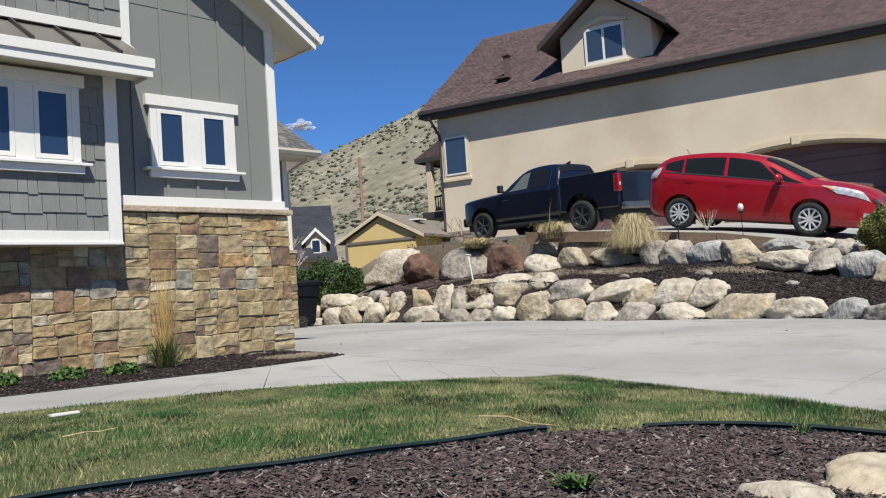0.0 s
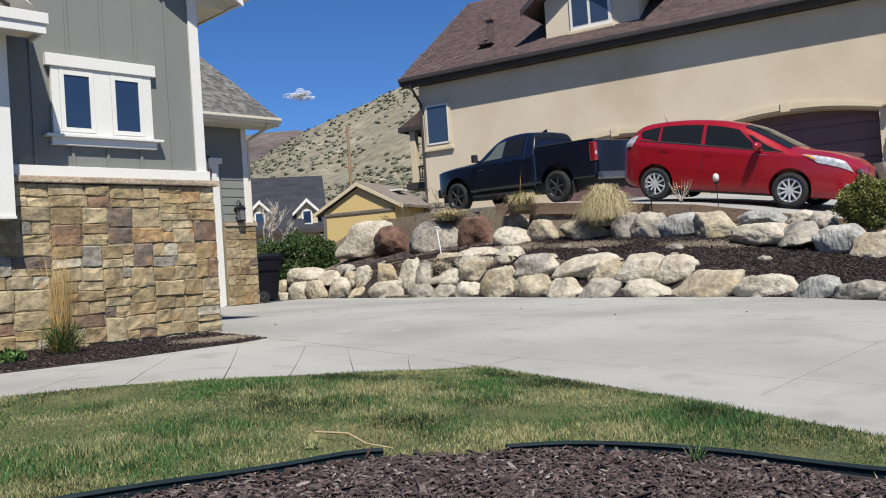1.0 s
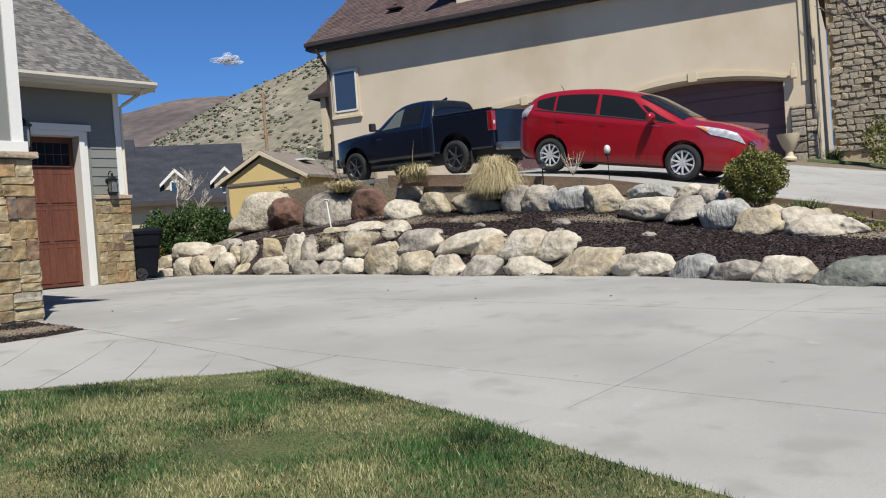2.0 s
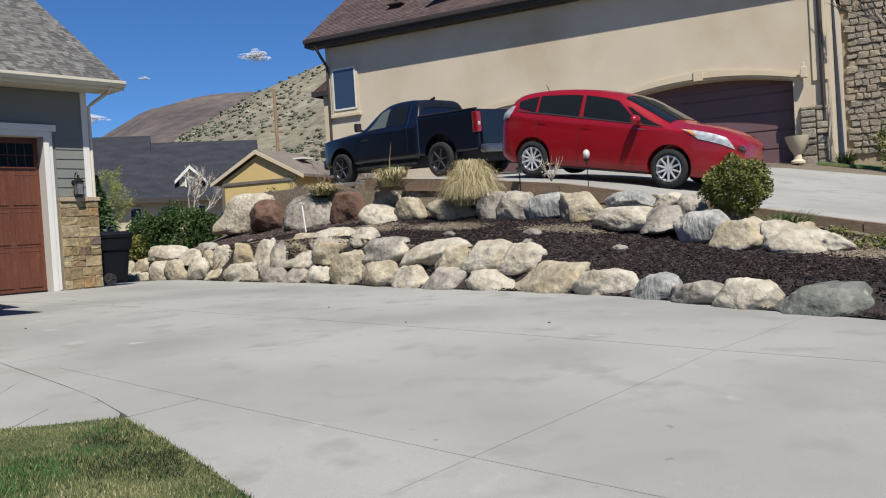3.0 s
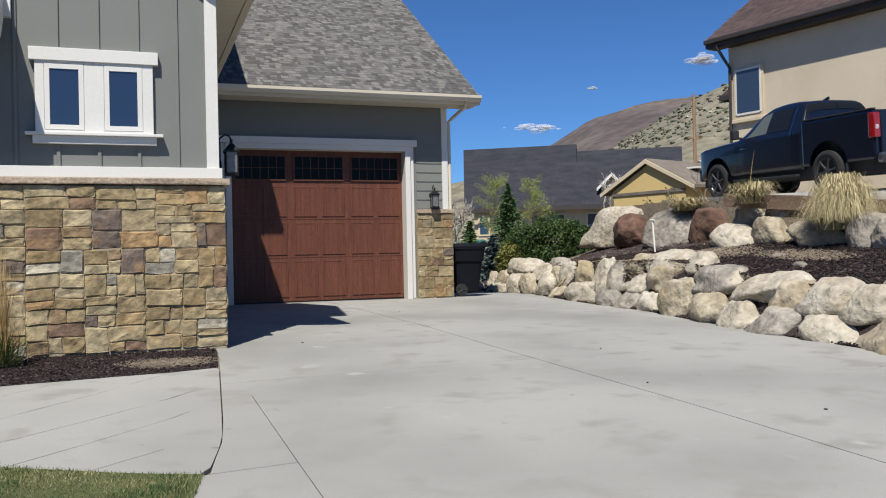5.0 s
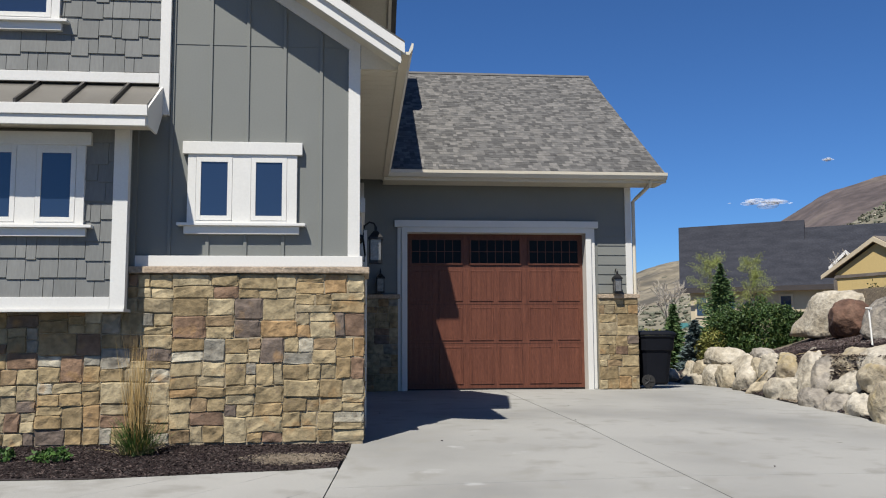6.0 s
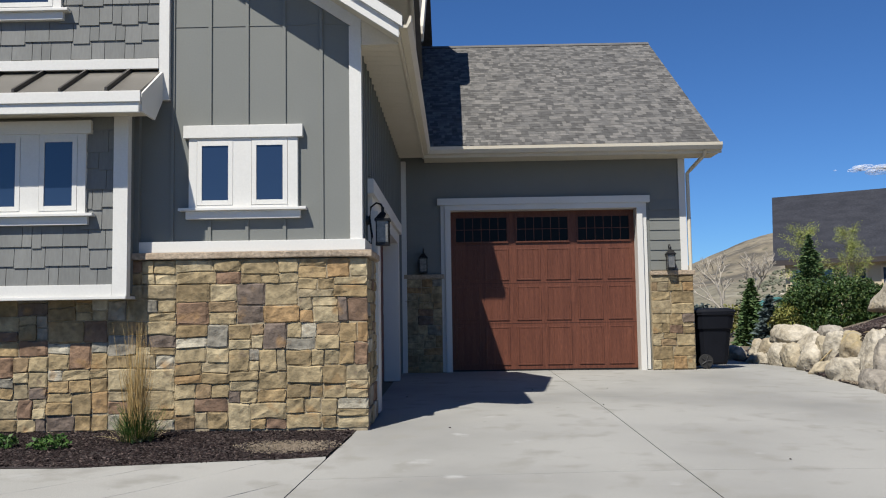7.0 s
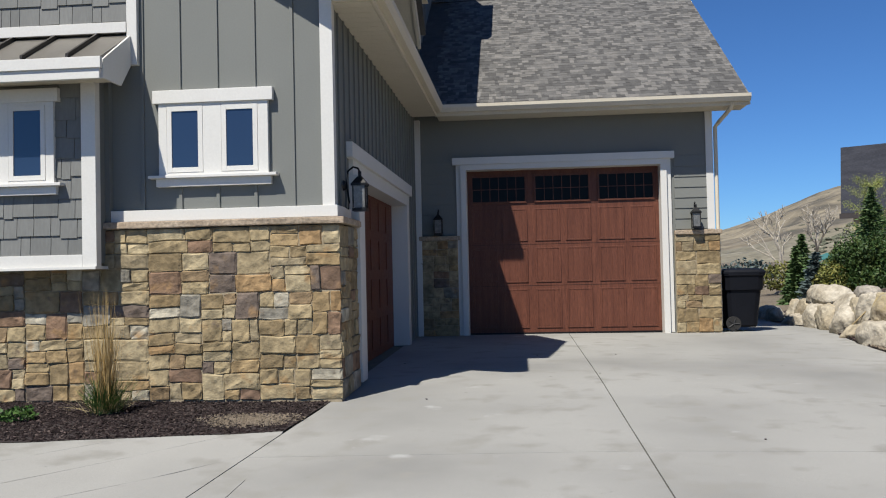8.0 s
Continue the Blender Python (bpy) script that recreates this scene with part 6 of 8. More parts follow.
def red_hatchback():
    at = Vector((18.71, 8.42, 1.479))
    m = Matrix.Translation(at) @ Matrix.Rotation(-1.492, 4, "Z") @ Matrix.Rotation(0.1606, 4, "Y") @ Matrix.Rotation(radians(3.0), 4, "X") @ Matrix.Scale(1.111, 4)
    car = thing("red_hatchback", "red five-door hatchback car parked on the sloping driveway", "car", tuple(at))
    rows = [(2.3, section(0.44, 0.28, 0.66, 0.72, 0.3)), (2.24, section(0.62, 0.2, 0.73, 0.8, 0.45)), (2.05, section(0.75, 0.18, 0.82, 0.9, 0.56)), (1.7, section(0.81, 0.18, 0.89, 0.985, 0.62)),
            (1.3, section(0.83, 0.18, 0.92, 1.03, 0.66)), (1.1, section(0.835, 0.18, 0.94, 1.1, 0.66)), (0.75, section(0.84, 0.18, 0.96, 1.26, 0.63)), (0.3, section(0.84, 0.18, 0.985, 1.44, 0.6)),
            (-0.2, section(0.84, 0.18, 1.01, 1.52, 0.585)), (-0.8, section(0.84, 0.18, 1.04, 1.53, 0.575)), (-1.4, section(0.83, 0.18, 1.07, 1.48, 0.56)), (-1.74, section(0.79, 0.22, 1.09, 1.4, 0.54)),
            (-1.92, section(0.73, 0.3, 1.07, 1.22, 0.52)), (-1.99, section(0.66, 0.38, 0.97, 1.02, 0.5))]
    b = Loft(rows, m)
    R = 0.305
    me = cut_arches(b.body(), [(1.25, R + 0.02), (-1.25, R + 0.02)], R + 0.055, 0.8)
    me.transform(m)
    link_mesh("body", me, M_RED, car, "glossy red bodywork", True)

    def put(name, corners, mat, off=0.006, sides=(-1, 1), label="", parent=car, n=10):
        for s in sides:
            bm = b.patch(corners, off, s, n)
            bm.transform(m)
            part(name, bm, mat, parent, label, True)
    put("front_window", [(0.72, 4.12), (-0.32, 4.12), (-0.36, 4.86), (0.24, 4.84)], M_CARGLASS, label="dark tinted side window")
    put("quarter_light", [(1.1, 4.14), (0.76, 4.12), (0.42, 4.72), (0.5, 4.74)], M_CARGLASS)
    put("rear_window", [(-0.4, 4.12), (-1.2, 4.14), (-1.24, 4.84), (-0.42, 4.86)], M_CARGLASS, label="dark tinted side window")
    put("quarter_window", [(-1.25, 4.16), (-1.62, 4.3), (-1.66, 4.66), (-1.28, 4.83)], M_CARGLASS)
    put("windscreen", [(1.16, 5.05), (1.16, 6.98), (0.3, 6.98), (0.34, 5.1)], M_CARGLASS, label="sloping windscreen")
    put("hatch_window", [(-1.8, 5.1), (-1.8, 6.98), (-1.91, 6.98), (-1.91, 5.1)], M_CARGLASS)
    put("headlight", [(2.21, 3.0), (1.68, 3.12), (1.4, 4.06), (2.06, 4.2)], M_LAMPGLASS, 0.01, label="clear headlight")
    put("indicator", [(1.66, 3.4), (1.58, 3.5), (1.45, 3.98), (1.55, 3.96)], M_AMBER, 0.014)
    put("fog_lamp", [(2.2, 1.5), (2.12, 1.5), (2.12, 2.0), (2.2, 2.0)], M_LAMPGLASS, 0.012)
    put("tail_light", [(-1.78, 3.3), (-1.94, 3.2), (-1.91, 4.4), (-1.7, 4.45)], M_TAILGLASS, 0.012, label="clear tail light cluster")
    put("door_seam", [(0.62, 0.9), (0.612, 0.9), (0.7, 4.1), (0.708, 4.1)], M_PLASTIC, 0.003)
    put("door_seam", [(-0.35, 0.9), (-0.358, 0.9), (-0.362, 4.95), (-0.354, 4.95)], M_PLASTIC, 0.003)
    put("door_seam", [(-1.02, 1.0), (-1.028, 1.0), (-1.24, 4.1), (-1.232, 4.1)], M_PLASTIC, 0.003)
    put("sill_trim", [(0.9, 0.5), (-0.9, 0.5), (-0.9, 0.95), (0.9, 0.95)], M_PLASTIC, 0.004)
    put("door_handle", [(-0.15, 3.42), (-0.31, 3.42), (-0.31, 3.58), (-0.15, 3.58)], M_RED, 0.025)
    put("door_handle", [(-0.98, 3.5), (-1.14, 3.5), (-1.14, 3.66), (-0.98, 3.66)], M_RED, 0.025)
    put("badge", [(0.82, 3.5), (0.68, 3.5), (0.68, 3.6), (0.82, 3.6)], M_CHROME, 0.008)
    put("grille", [(2.298, 3.7), (2.298, 3.1), (2.24, 3.1), (2.24, 3.7)], M_PLASTIC, 0.014, label="black slotted grille")
    put("grille_bar", [(2.296, 3.46), (2.296, 3.36), (2.245, 3.36), (2.245, 3.46)], M_CHROME, 0.02)
    put("lower_intake", [(2.298, 2.2), (2.298, 1.3), (2.22, 1.3), (2.22, 2.2)], M_PLASTIC, 0.012)
    put("nose_badge", [(2.298, 4.35), (2.298, 4.05), (2.27, 4.05), (2.27, 4.35)], M_CHROME, 0.014)
    put("window_trim", [(1.1, 4.0), (-1.64, 4.1), (-1.64, 4.16), (1.1, 4.06)], M_PLASTIC, 0.008, n=24)
    for s in (-1, 1):
        mir = bmesh.new()
        bmesh.ops.create_uvsphere(mir, u_segments=16, v_segments=10, radius=1.0, matrix=Matrix.Translation((0.68, s * 0.93, 1.04)) @ Matrix.Diagonal((0.075, 0.12, 0.085, 1)))
        box(mir, 0.66, 0.72, s * 0.8, s * 0.88, 0.95, 0.99)
        mir.transform(m)
        part("mirror", mir, M_RED, car, "red door mirror", True)
        for x in (1.25, -1.25):
            wheel(car, m, x, s * 0.74, R, R, 0.2, 10, s)
    ant = tube([(-1.4, 0, 1.44), (-1.52, 0, 1.6)], 0.006, 6)
    ant.transform(m)
    part("aerial", ant, M_PLASTIC, car)
    under = boxes((-1.9, 1.9, -0.6, 0.6, 0.2, 0.4))
    under.transform(m)
    part("underbody", under, M_PLASTIC, car)


red_hatchback()


def navy_pickup():
    at = Vector((20.04, 14.87, 2.05))
    m = Matrix.Translation(at) @ Matrix.Rotation(1.504, 4, "Z") @ Matrix.Rotation(-0.0303, 4, "Y") @ Matrix.Rotation(radians(-3.0), 4, "X") @ Matrix.Scale(1.06, 4)
    car = thing("navy_pickup", "dark navy crew-cab pickup truck parked beside the house", "truck", tuple(at))

    def sec(w, zb, zbelt, ztop, wtop):
        return [(w * 0.8, zb), (w * 0.97, zb + 0.06), (w, zb + (zbelt - zb) * 0.45), (w * 0.99, zb + (zbelt - zb) * 0.85), (w * 0.96, zbelt), (wtop, ztop - 0.08), (wtop * 0.6, ztop - 0.015), (0, ztop)]
    rows = [(2.6, sec(0.66, 0.5, 1.0, 1.06, 0.55)), (2.52, sec(0.8, 0.42, 1.06, 1.14, 0.68)), (2.3, sec(0.9, 0.42, 1.1, 1.2, 0.74)), (1.8, sec(0.93, 0.42, 1.14, 1.25, 0.76)), (1.2, sec(0.93, 0.42, 1.17, 1.29, 0.76)),
            (0.95, sec(0.93, 0.42, 1.18, 1.36, 0.75)), (0.6, sec(0.93, 0.42, 1.2, 1.58, 0.7)), (0.25, sec(0.93, 0.42, 1.2, 1.76, 0.66)), (-0.2, sec(0.93, 0.42, 1.21, 1.82, 0.65)), (-0.7, sec(0.93, 0.42, 1.21, 1.81, 0.65)),
            (-0.92, sec(0.92, 0.42, 1.22, 1.72, 0.66)), (-1.0, sec(0.9, 0.44, 1.2, 1.45, 0.68)), (-1.02, sec(0.88, 0.5, 1.15, 1.25, 0.68))]
    b = Loft(rows, m)
    R = 0.38
    wx = (1.72, -1.72)
    me = cut_arches(b.body(), [(wx[0], R + 0.05)], R + 0.1, 0.85)
    me.transform(m)
    link_mesh("cab", me, M_NAVY, car, "glossy dark navy cab and bonnet", True)
    bed = bmesh.new()
    box(bed, -2.85, -1.03, -0.92, 0.92, 0.5, 1.36, 0.05)
    me = cut_arches(bed, [(wx[1], R + 0.06)], R + 0.12, 0.85)
    me.transform(m)
    link_mesh("bed", me, M_NAVY, car, "navy cargo bed")

    def bx(name, rows, mat, label="", bevel=0.01):
        bm = boxes(*rows, bevel=bevel)
        bm.transform(m)
        return part(name, bm, mat, car, label)
    bx("bed_liner", [(-2.78, -1.1, -0.8, 0.8, 1.3, 1.364)], M_PLASTIC)
    bx("bed_rail", [(-2.84, -1.05, 0.84, 0.93, 1.36, 1.39)], M_PLASTIC)
    bx("bed_rail", [(-2.84, -1.05, -0.93, -0.84, 1.36, 1.39)], M_PLASTIC)
    bx("tailgate", [(-2.89, -2.852, -0.8, 0.8, 0.6, 1.34)], M_NAVY, "navy tailgate", 0.02)
    bx("rear_bumper", [(-3.0, -2.86, -0.88, 0.88, 0.44, 0.62)], M_BUMPER, "chrome rear bumper", 0.05)
    bx("front_bumper", [(2.5, 2.66, -0.78, 0.78, 0.42, 0.66)], M_NAVY, "", 0.04)
    for s in (-1, 1):
        bx("tail_light", [(-2.88, -2.74, s * 0.79, s * 0.935, 0.88, 1.31)], M_REDLAMP, "red tail light", 0.02)
        bx("tail_lamp_lens", [(-2.885, -2.8, s * 0.83, s * 0.9, 1.02, 1.1)], M_LAMPGLASS, "", 0.01)
        bx("side_step", [(-0.9, 1.1, s * 0.86, s * 0.98, 0.32, 0.38)], M_PLASTIC, "", 0.02)
        bx("mud_flap", [(-2.2, -2.17, s * 0.72, s * 0.93, 0.2, 0.5)], M_PLASTIC)
        for name, c, mat, off in (("front_window", [(0.72, 4.12), (0.05, 4.12), (0.02, 4.86), (0.3, 4.84)], M_THROUGHLIT_GLASS, 0.006), ("rear_window", [(-0.03, 4.12), (-0.62, 4.12), (-0.62, 4.86), (-0.05, 4.86)], M_CARGLASS, 0.006),
                                  ("windscreen", [(0.9, 5.1), (0.9, 6.98), (0.34, 6.98), (0.38, 5.1)], M_CARGLASS, 0.006), ("rear_glass", [(-0.97, 4.6), (-0.97, 6.98), (-0.9, 6.98), (-0.9, 5.05)], M_CARGLASS, 0.01),
                                  ("door_seam", [(1.0, 0.9), (0.99, 0.9), (0.96, 4.1), (0.97, 4.1)], M_PLASTIC, 0.003), ("door_seam", [(0.0, 0.9), (-0.01, 0.9), (-0.01, 4.9), (0.0, 4.9)], M_PLASTIC, 0.003),
                                  ("door_seam", [(-0.7, 1.5), (-0.71, 1.5), (-0.71, 4.9), (-0.7, 4.9)], M_CHROME, 0.004), ("headlight", [(2.56, 3.4), (2.25, 3.7), (2.25, 4.4), (2.55, 4.3)], M_LAMPGLASS, 0.012),
                                  ("side_badge", [(0.9, 2.7), (0.65, 2.7), (0.65, 2.82), (0.9, 2.82)], M_CHROME, 0.008), ("door_handle", [(0.2, 3.6), (0.05, 3.6), (0.05, 3.75), (0.2, 3.75)], M_NAVY, 0.03)):
            bm = b.patch(c, off, s)
            bm.transform(m)
            part(name, bm, mat, car, "", True)
        mir = boxes((0.78, 0.9, s * 0.98, s * 1.13, 1.22, 1.42), (0.8, 0.86, s * 0.88, s * 1.0, 1.22, 1.27), bevel=0.03)
        mir.transform(m)
        part("mirror", mir, M_PLASTIC, car, "black door mirror")
        for x in wx:
            wheel(car, m, x, s * 0.84, R, R, 0.26, 6, s, rim_mat=M_DARKRIM)
    fin = prism([(-0.55, 1.81), (-0.75, 1.81), (-0.75, 1.87)], "y", -0.02, 0.02)
    fin.transform(m)
    part("roof_aerial", fin, M_NAVY, car)
    # underbody, made oversized and dark to stand in for shade beneath the truck
    under = boxes((-2.7, 2.4, -0.8, 0.8, 0.27, 0.55))
    under.transform(m)
    part("underbody", under, M_PLASTIC, car)


navy_pickup()


# ---- lawn, mulch and plants ----
def patch_material(name, greens, straws, size, low, high, rough=0.7):
    """Blades whose tone runs by blade, with straw-coloured patches."""
    m = bpy.data.materials.new(name)
    m.use_nodes = True
    n, link = m.node_tree.nodes, m.node_tree.links.new
    bsdf = n["Principled BSDF"]
    bsdf.inputs["Roughness"].default_value = rough
    bsdf.inputs["Specular IOR Level"].default_value = 0.25
    geo, co, no = n.new("ShaderNodeNewGeometry"), n.new("ShaderNodeTexCoord"), n.new("ShaderNodeTexNoise")
    no.inputs["Scale"].default_value, no.inputs["Detail"].default_value, no.inputs["Roughness"].default_value = size, 5.0, 0.65
    link(co.outputs["Object"], no.inputs["Vector"])
    add = n.new("ShaderNodeMath")
    add.operation = "MULTIPLY_ADD"
    link(geo.outputs["Random Per Island"], add.inputs[0])
    add.inputs[1].default_value = 0.22
    link(no.outputs["Fac"], add.inputs[2])
    rng = n.new("ShaderNodeMapRange")
    rng.inputs["From Min"].default_value, rng.inputs["From Max"].default_value = low, high
    link(add.outputs["Value"], rng.inputs["Value"])
    ramps = []
    for colours in (greens, straws):
        r = n.new("ShaderNodeValToRGB")
        while len(r.color_ramp.elements) < len(colours):
            r.color_ramp.elements.new(0.5)
        for i, c in enumerate(colours):
            r.color_ramp.elements[i].position = i / (len(colours) - 1)
            r.color_ramp.elements[i].color = (*c, 1)
        link(geo.outputs["Random Per Island"], r.inputs["Fac"])
        ramps.append(r)
    mix = n.new("ShaderNodeMix")
    mix.data_type = "RGBA"
    link(rng.outputs["Result"], mix.inputs["Factor"])
    link(ramps[1].outputs["Color"], mix.inputs["B"])
    lush = n.new("ShaderNodeTexNoise")
    lush.inputs["Scale"].default_value, lush.inputs["Detail"].default_value = size * 0.8, 4.0
    shift = n.new("ShaderNodeMapping")
    shift.inputs["Location"].default_value = (13.0, 7.0, 0)
    link(co.outputs["Object"], shift.inputs["Vector"])
    link(shift.outputs["Vector"], lush.inputs["Vector"])
    dense = n.new("ShaderNodeMapRange")
    dense.inputs["From Min"].default_value, dense.inputs["From Max"].default_value = 0.38, 0.52
    dense.inputs["To Min"].default_value, dense.inputs["To Max"].default_value = 0.3, 1.15
    link(lush.outputs["Fac"], dense.inputs["Value"])
    deep = n.new("ShaderNodeMix")
    deep.data_type, deep.blend_type = "RGBA", "MULTIPLY"
    deep.inputs["Factor"].default_value = 1.0
    link(ramps[0].outputs["Color"], deep.inputs["A"])
    link(dense.outputs["Result"], deep.inputs["B"])
    link(deep.outputs["Result"], mix.inputs["A"])
    link(mix.outputs["Result"], bsdf.inputs["Base Color"])
    return m


M_LAWN = patch_material("lawn_blades", [(0.012, 0.046, 0.014), (0.028, 0.086, 0.022), (0.07, 0.145, 0.038)], [(0.1, 0.13, 0.038), (0.4, 0.355, 0.195), (0.075, 0.12, 0.034), (0.32, 0.29, 0.14)], 2.0, 0.585, 0.665)
M_LAWNSTRIP = material("far_lawn", [(0.05, 0.09, 0.025), (0.09, 0.14, 0.04), (0.2, 0.19, 0.09)], 1.5, 1.0, 0.8, 30, contrast=0.5, bump_dist=0.03)
M_STRAW = material("dry_grass_leaf", [(0.38, 0.31, 0.16), (0.5, 0.42, 0.24), (0.58, 0.5, 0.31), (0.3, 0.25, 0.11)], 3, 0.8, 0, 40, vary="island", contrast=0.2, spec=0.2)
M_REED = material("golden_seed_stalk", [(0.38, 0.25, 0.09), (0.48, 0.34, 0.15)], 3, 0.8, 0, 40, vary="island", contrast=0.2, spec=0.2)
M_LEAF = material("green_leaf", [(0.03, 0.075, 0.015), (0.05, 0.11, 0.022), (0.08, 0.15, 0.03), (0.04, 0.085, 0.018)], 4, 0.6, 0, 40, vary="island", contrast=0.3, spec=0.3)
M_DARKLEAF = material("dark_evergreen_leaf", [(0.016, 0.042, 0.011), (0.03, 0.068, 0.016), (0.048, 0.092, 0.022), (0.08, 0.105, 0.024)], 2, 0.6, 0, 40, vary="island", contrast=0.35, spec=0.3)
M_BOXLEAF = material("boxwood_leaf", [(0.07, 0.085, 0.02), (0.13, 0.145, 0.034), (0.21, 0.2, 0.05), (0.095, 0.105, 0.024)], 3, 0.6, 0, 40, vary="island", contrast=0.35, spec=0.3)
M_YOUNGLEAF = material("spring_leaf", [(0.22, 0.26, 0.06), (0.3, 0.33, 0.08), (0.17, 0.22, 0.05)], 3, 0.7, 0, 40, vary="island", contrast=0.2)
M_BLUELEAF = material("blue_spruce_needle", [(0.06, 0.09, 0.09), (0.1, 0.14, 0.14), (0.045, 0.07, 0.065)], 3, 0.8, 0, 40, vary="island", contrast=0.3)
M_BARK = material("grey_bark", [(0.14, 0.11, 0.085), (0.25, 0.21, 0.17)], 6, 0.95, 0.5, 40, stretch=(1, 1, 0.3))
M_PALEBARK = material("pale_twigs", [(0.3, 0.27, 0.22), (0.42, 0.38, 0.32)], 6, 0.95, 0.3, 40, stretch=(1, 1, 0.3))


def inside(poly, x, y):
    poly = np.asarray(poly)
    res = np.zeros(len(x), bool)
    j = len(poly) - 1
    for i in range(len(poly)):
        xi, yi, xj, yj = *poly[i], *poly[j]
        cross = ((yi > y) != (yj > y)) & (x < (xj - xi) * (y - yi) / (yj - yi + 1e-12) + xi)
        res ^= cross
        j = i
    return res


def lawn_blades():
    rng = np.random.default_rng(2)
    poly = np.array([tuple(p) for p in lawn_outline])
    out = []
    for x0, x1, y0, y1, count in ((-1.0, 7.0, 0.0, 8.0, 300000), (2.0, 6.9, 1.5, 5.4, 110000)):
        x, y = rng.uniform(x0, x1, count), rng.uniform(y0, y1, count)
        keep = inside(poly, x + rng.normal(0, 0.012, count), y + rng.normal(0, 0.012, count))
        out.append(np.stack([x[keep], y[keep]], -1))
    p = np.concatenate(out)
    k = len(p)
    z = ground(p[:, 0], p[:, 1])
    tall = np.array([noise.noise((a * 1.4, b * 1.4, 5.0)) for a, b in p])
    h = rng.uniform(0.012, 0.03, k) * (1 + 1.1 * tall)
    a = rng.uniform(0, 2 * np.pi, k)
    w = rng.uniform(0.0016, 0.0034, k)
    lean = rng.uniform(0.05, 0.9, k) * h
    b = rng.uniform(0, 2 * np.pi, k)
    base = np.stack([p[:, 0], p[:, 1], z], -1)
    side = np.stack([np.cos(a) * w, np.sin(a) * w, np.zeros(k)], -1)
    tip = base + np.stack([np.cos(b) * lean, np.sin(b) * lean, h], -1)
    ob = quad_soup("lawn_grass", np.stack([base - side, base + side, tip], 1), M_LAWN, per=3)
    tagged(ob, "short lawn grass, green with straw-coloured patches", "grass", kind="stuff")


lawn_blades()


def chips(name, label, count, box_xy, poly, size, seed, lift=0.0, clear=None, mat=M_MULCH):
    """Loose bark chips lying at all angles."""
    rng = np.random.default_rng(seed)
    x, y = rng.uniform(box_xy[0], box_xy[1], count), rng.uniform(box_xy[2], box_xy[3], count)
    keep = inside(poly, x, y)
    if clear is not None:
        keep &= ~clear(x, y, rng)
    x, y = x[keep], y[keep]
    k = len(x)
    c = np.stack([x, y, ground(x, y) + lift + rng.uniform(0.0, 0.014, k)], -1)
    dims = np.stack([rng.uniform(size * 0.4, size, k), rng.uniform(size * 0.1, size * 0.28, k), rng.uniform(size * 0.04, size * 0.1, k)], -1)
    yaw, pitch, roll = rng.uniform(0, 2 * np.pi, k), rng.normal(0, 0.3, k), rng.normal(0, 0.5, k)
    cy, sy, cp, sp, cr, sr = np.cos(yaw), np.sin(yaw), np.cos(pitch), np.sin(pitch), np.cos(roll), np.sin(roll)
    ex = np.stack([cy * cp, sy * cp, sp], -1) * dims[:, :1]
    ey = np.stack([-sy * cr - cy * sp * sr, cy * cr - sy * sp * sr, cp * sr], -1) * dims[:, 1:2]
    ez = np.cross(ex, ey)
    ez = ez / np.linalg.norm(ez, axis=1, keepdims=True) * dims[:, 2:]
    verts = np.stack([c + s1 * ex * (0.75 if s2 > 0 else 1) + s2 * ey + s3 * ez for s3 in (-0.5, 0.5) for s2 in (-0.5, 0.5) for s1 in (-0.5, 0.5)], 1)
    f = np.array([(4, 5, 7, 6), (0, 1, 5, 4), (2, 6, 7, 3), (0, 4, 6, 2), (1, 3, 7, 5)])
    faces = (np.arange(k)[:, None, None] * 8 + f[None]).reshape(-1, 4)
    me = bpy.data.meshes.new(name)
    me.vertices.add(k * 8)
    me.vertices.foreach_set("co", verts.reshape(-1))
    me.loops.add(len(faces) * 4)
    me.loops.foreach_set("vertex_index", faces.reshape(-1).astype(np.int32))
    me.polygons.add(len(faces))
    me.polygons.foreach_set("loop_start", np.arange(0, len(faces) * 4, 4, dtype=np.int32))
    me.update(calc_edges=True)
    tagged(link_mesh(name, me, mat), label, "mulch", kind="stuff")


bed_poly = np.array([tuple(p) for p in front_outline])
chips("bark_mulch", "dark weathered bark chips in the front bed", 90000, (0.6, 4.75, -1.0, 4.3), bed_poly, 0.048, 1)
chips("bark_mulch", "coarse bark pieces scattered over the front bed", 1300, (0.6, 4.75, -1.0, 4.3), bed_poly, 0.085, 7, 0.008)
chips("bark_mulch", "weathered bark chips deep in the front bed", 22000, (-3.5, 0.6, -3.5, 4.3), bed_poly, 0.06, 9)
chips("bark_mulch", "dark weathered bark chips along the stone wall", 16000, (2.4, 7.0, 7.9, 9.75), np.array(house_bed), 0.055, 2, mat=M_MULCH_DARK, clear=lambda x, y, r: (np.hypot((x - 6.5) / 0.5, (y - 8.8) / 0.34) < r.normal(0.7, 0.5, len(x))))
chips("bark_mulch", "dark bark chips on the terrace slope", 64000, (11.0, 16.3, 0.5, 17.5), np.array(terrace), 0.075, 3, 0.015, mat=M_MULCH_DARK)
slope_poly = np.array([(14.9, 13.7), (17.0, 13.7), (17.4, 17.0), (17.6, 19.6), (15.2, 19.6)])
chips("bark_mulch", "thin scattered bark and dirt on the upper slope", 9000, (14.9, 17.7, 13.7, 19.6), slope_poly, 0.1, 12, -0.01)
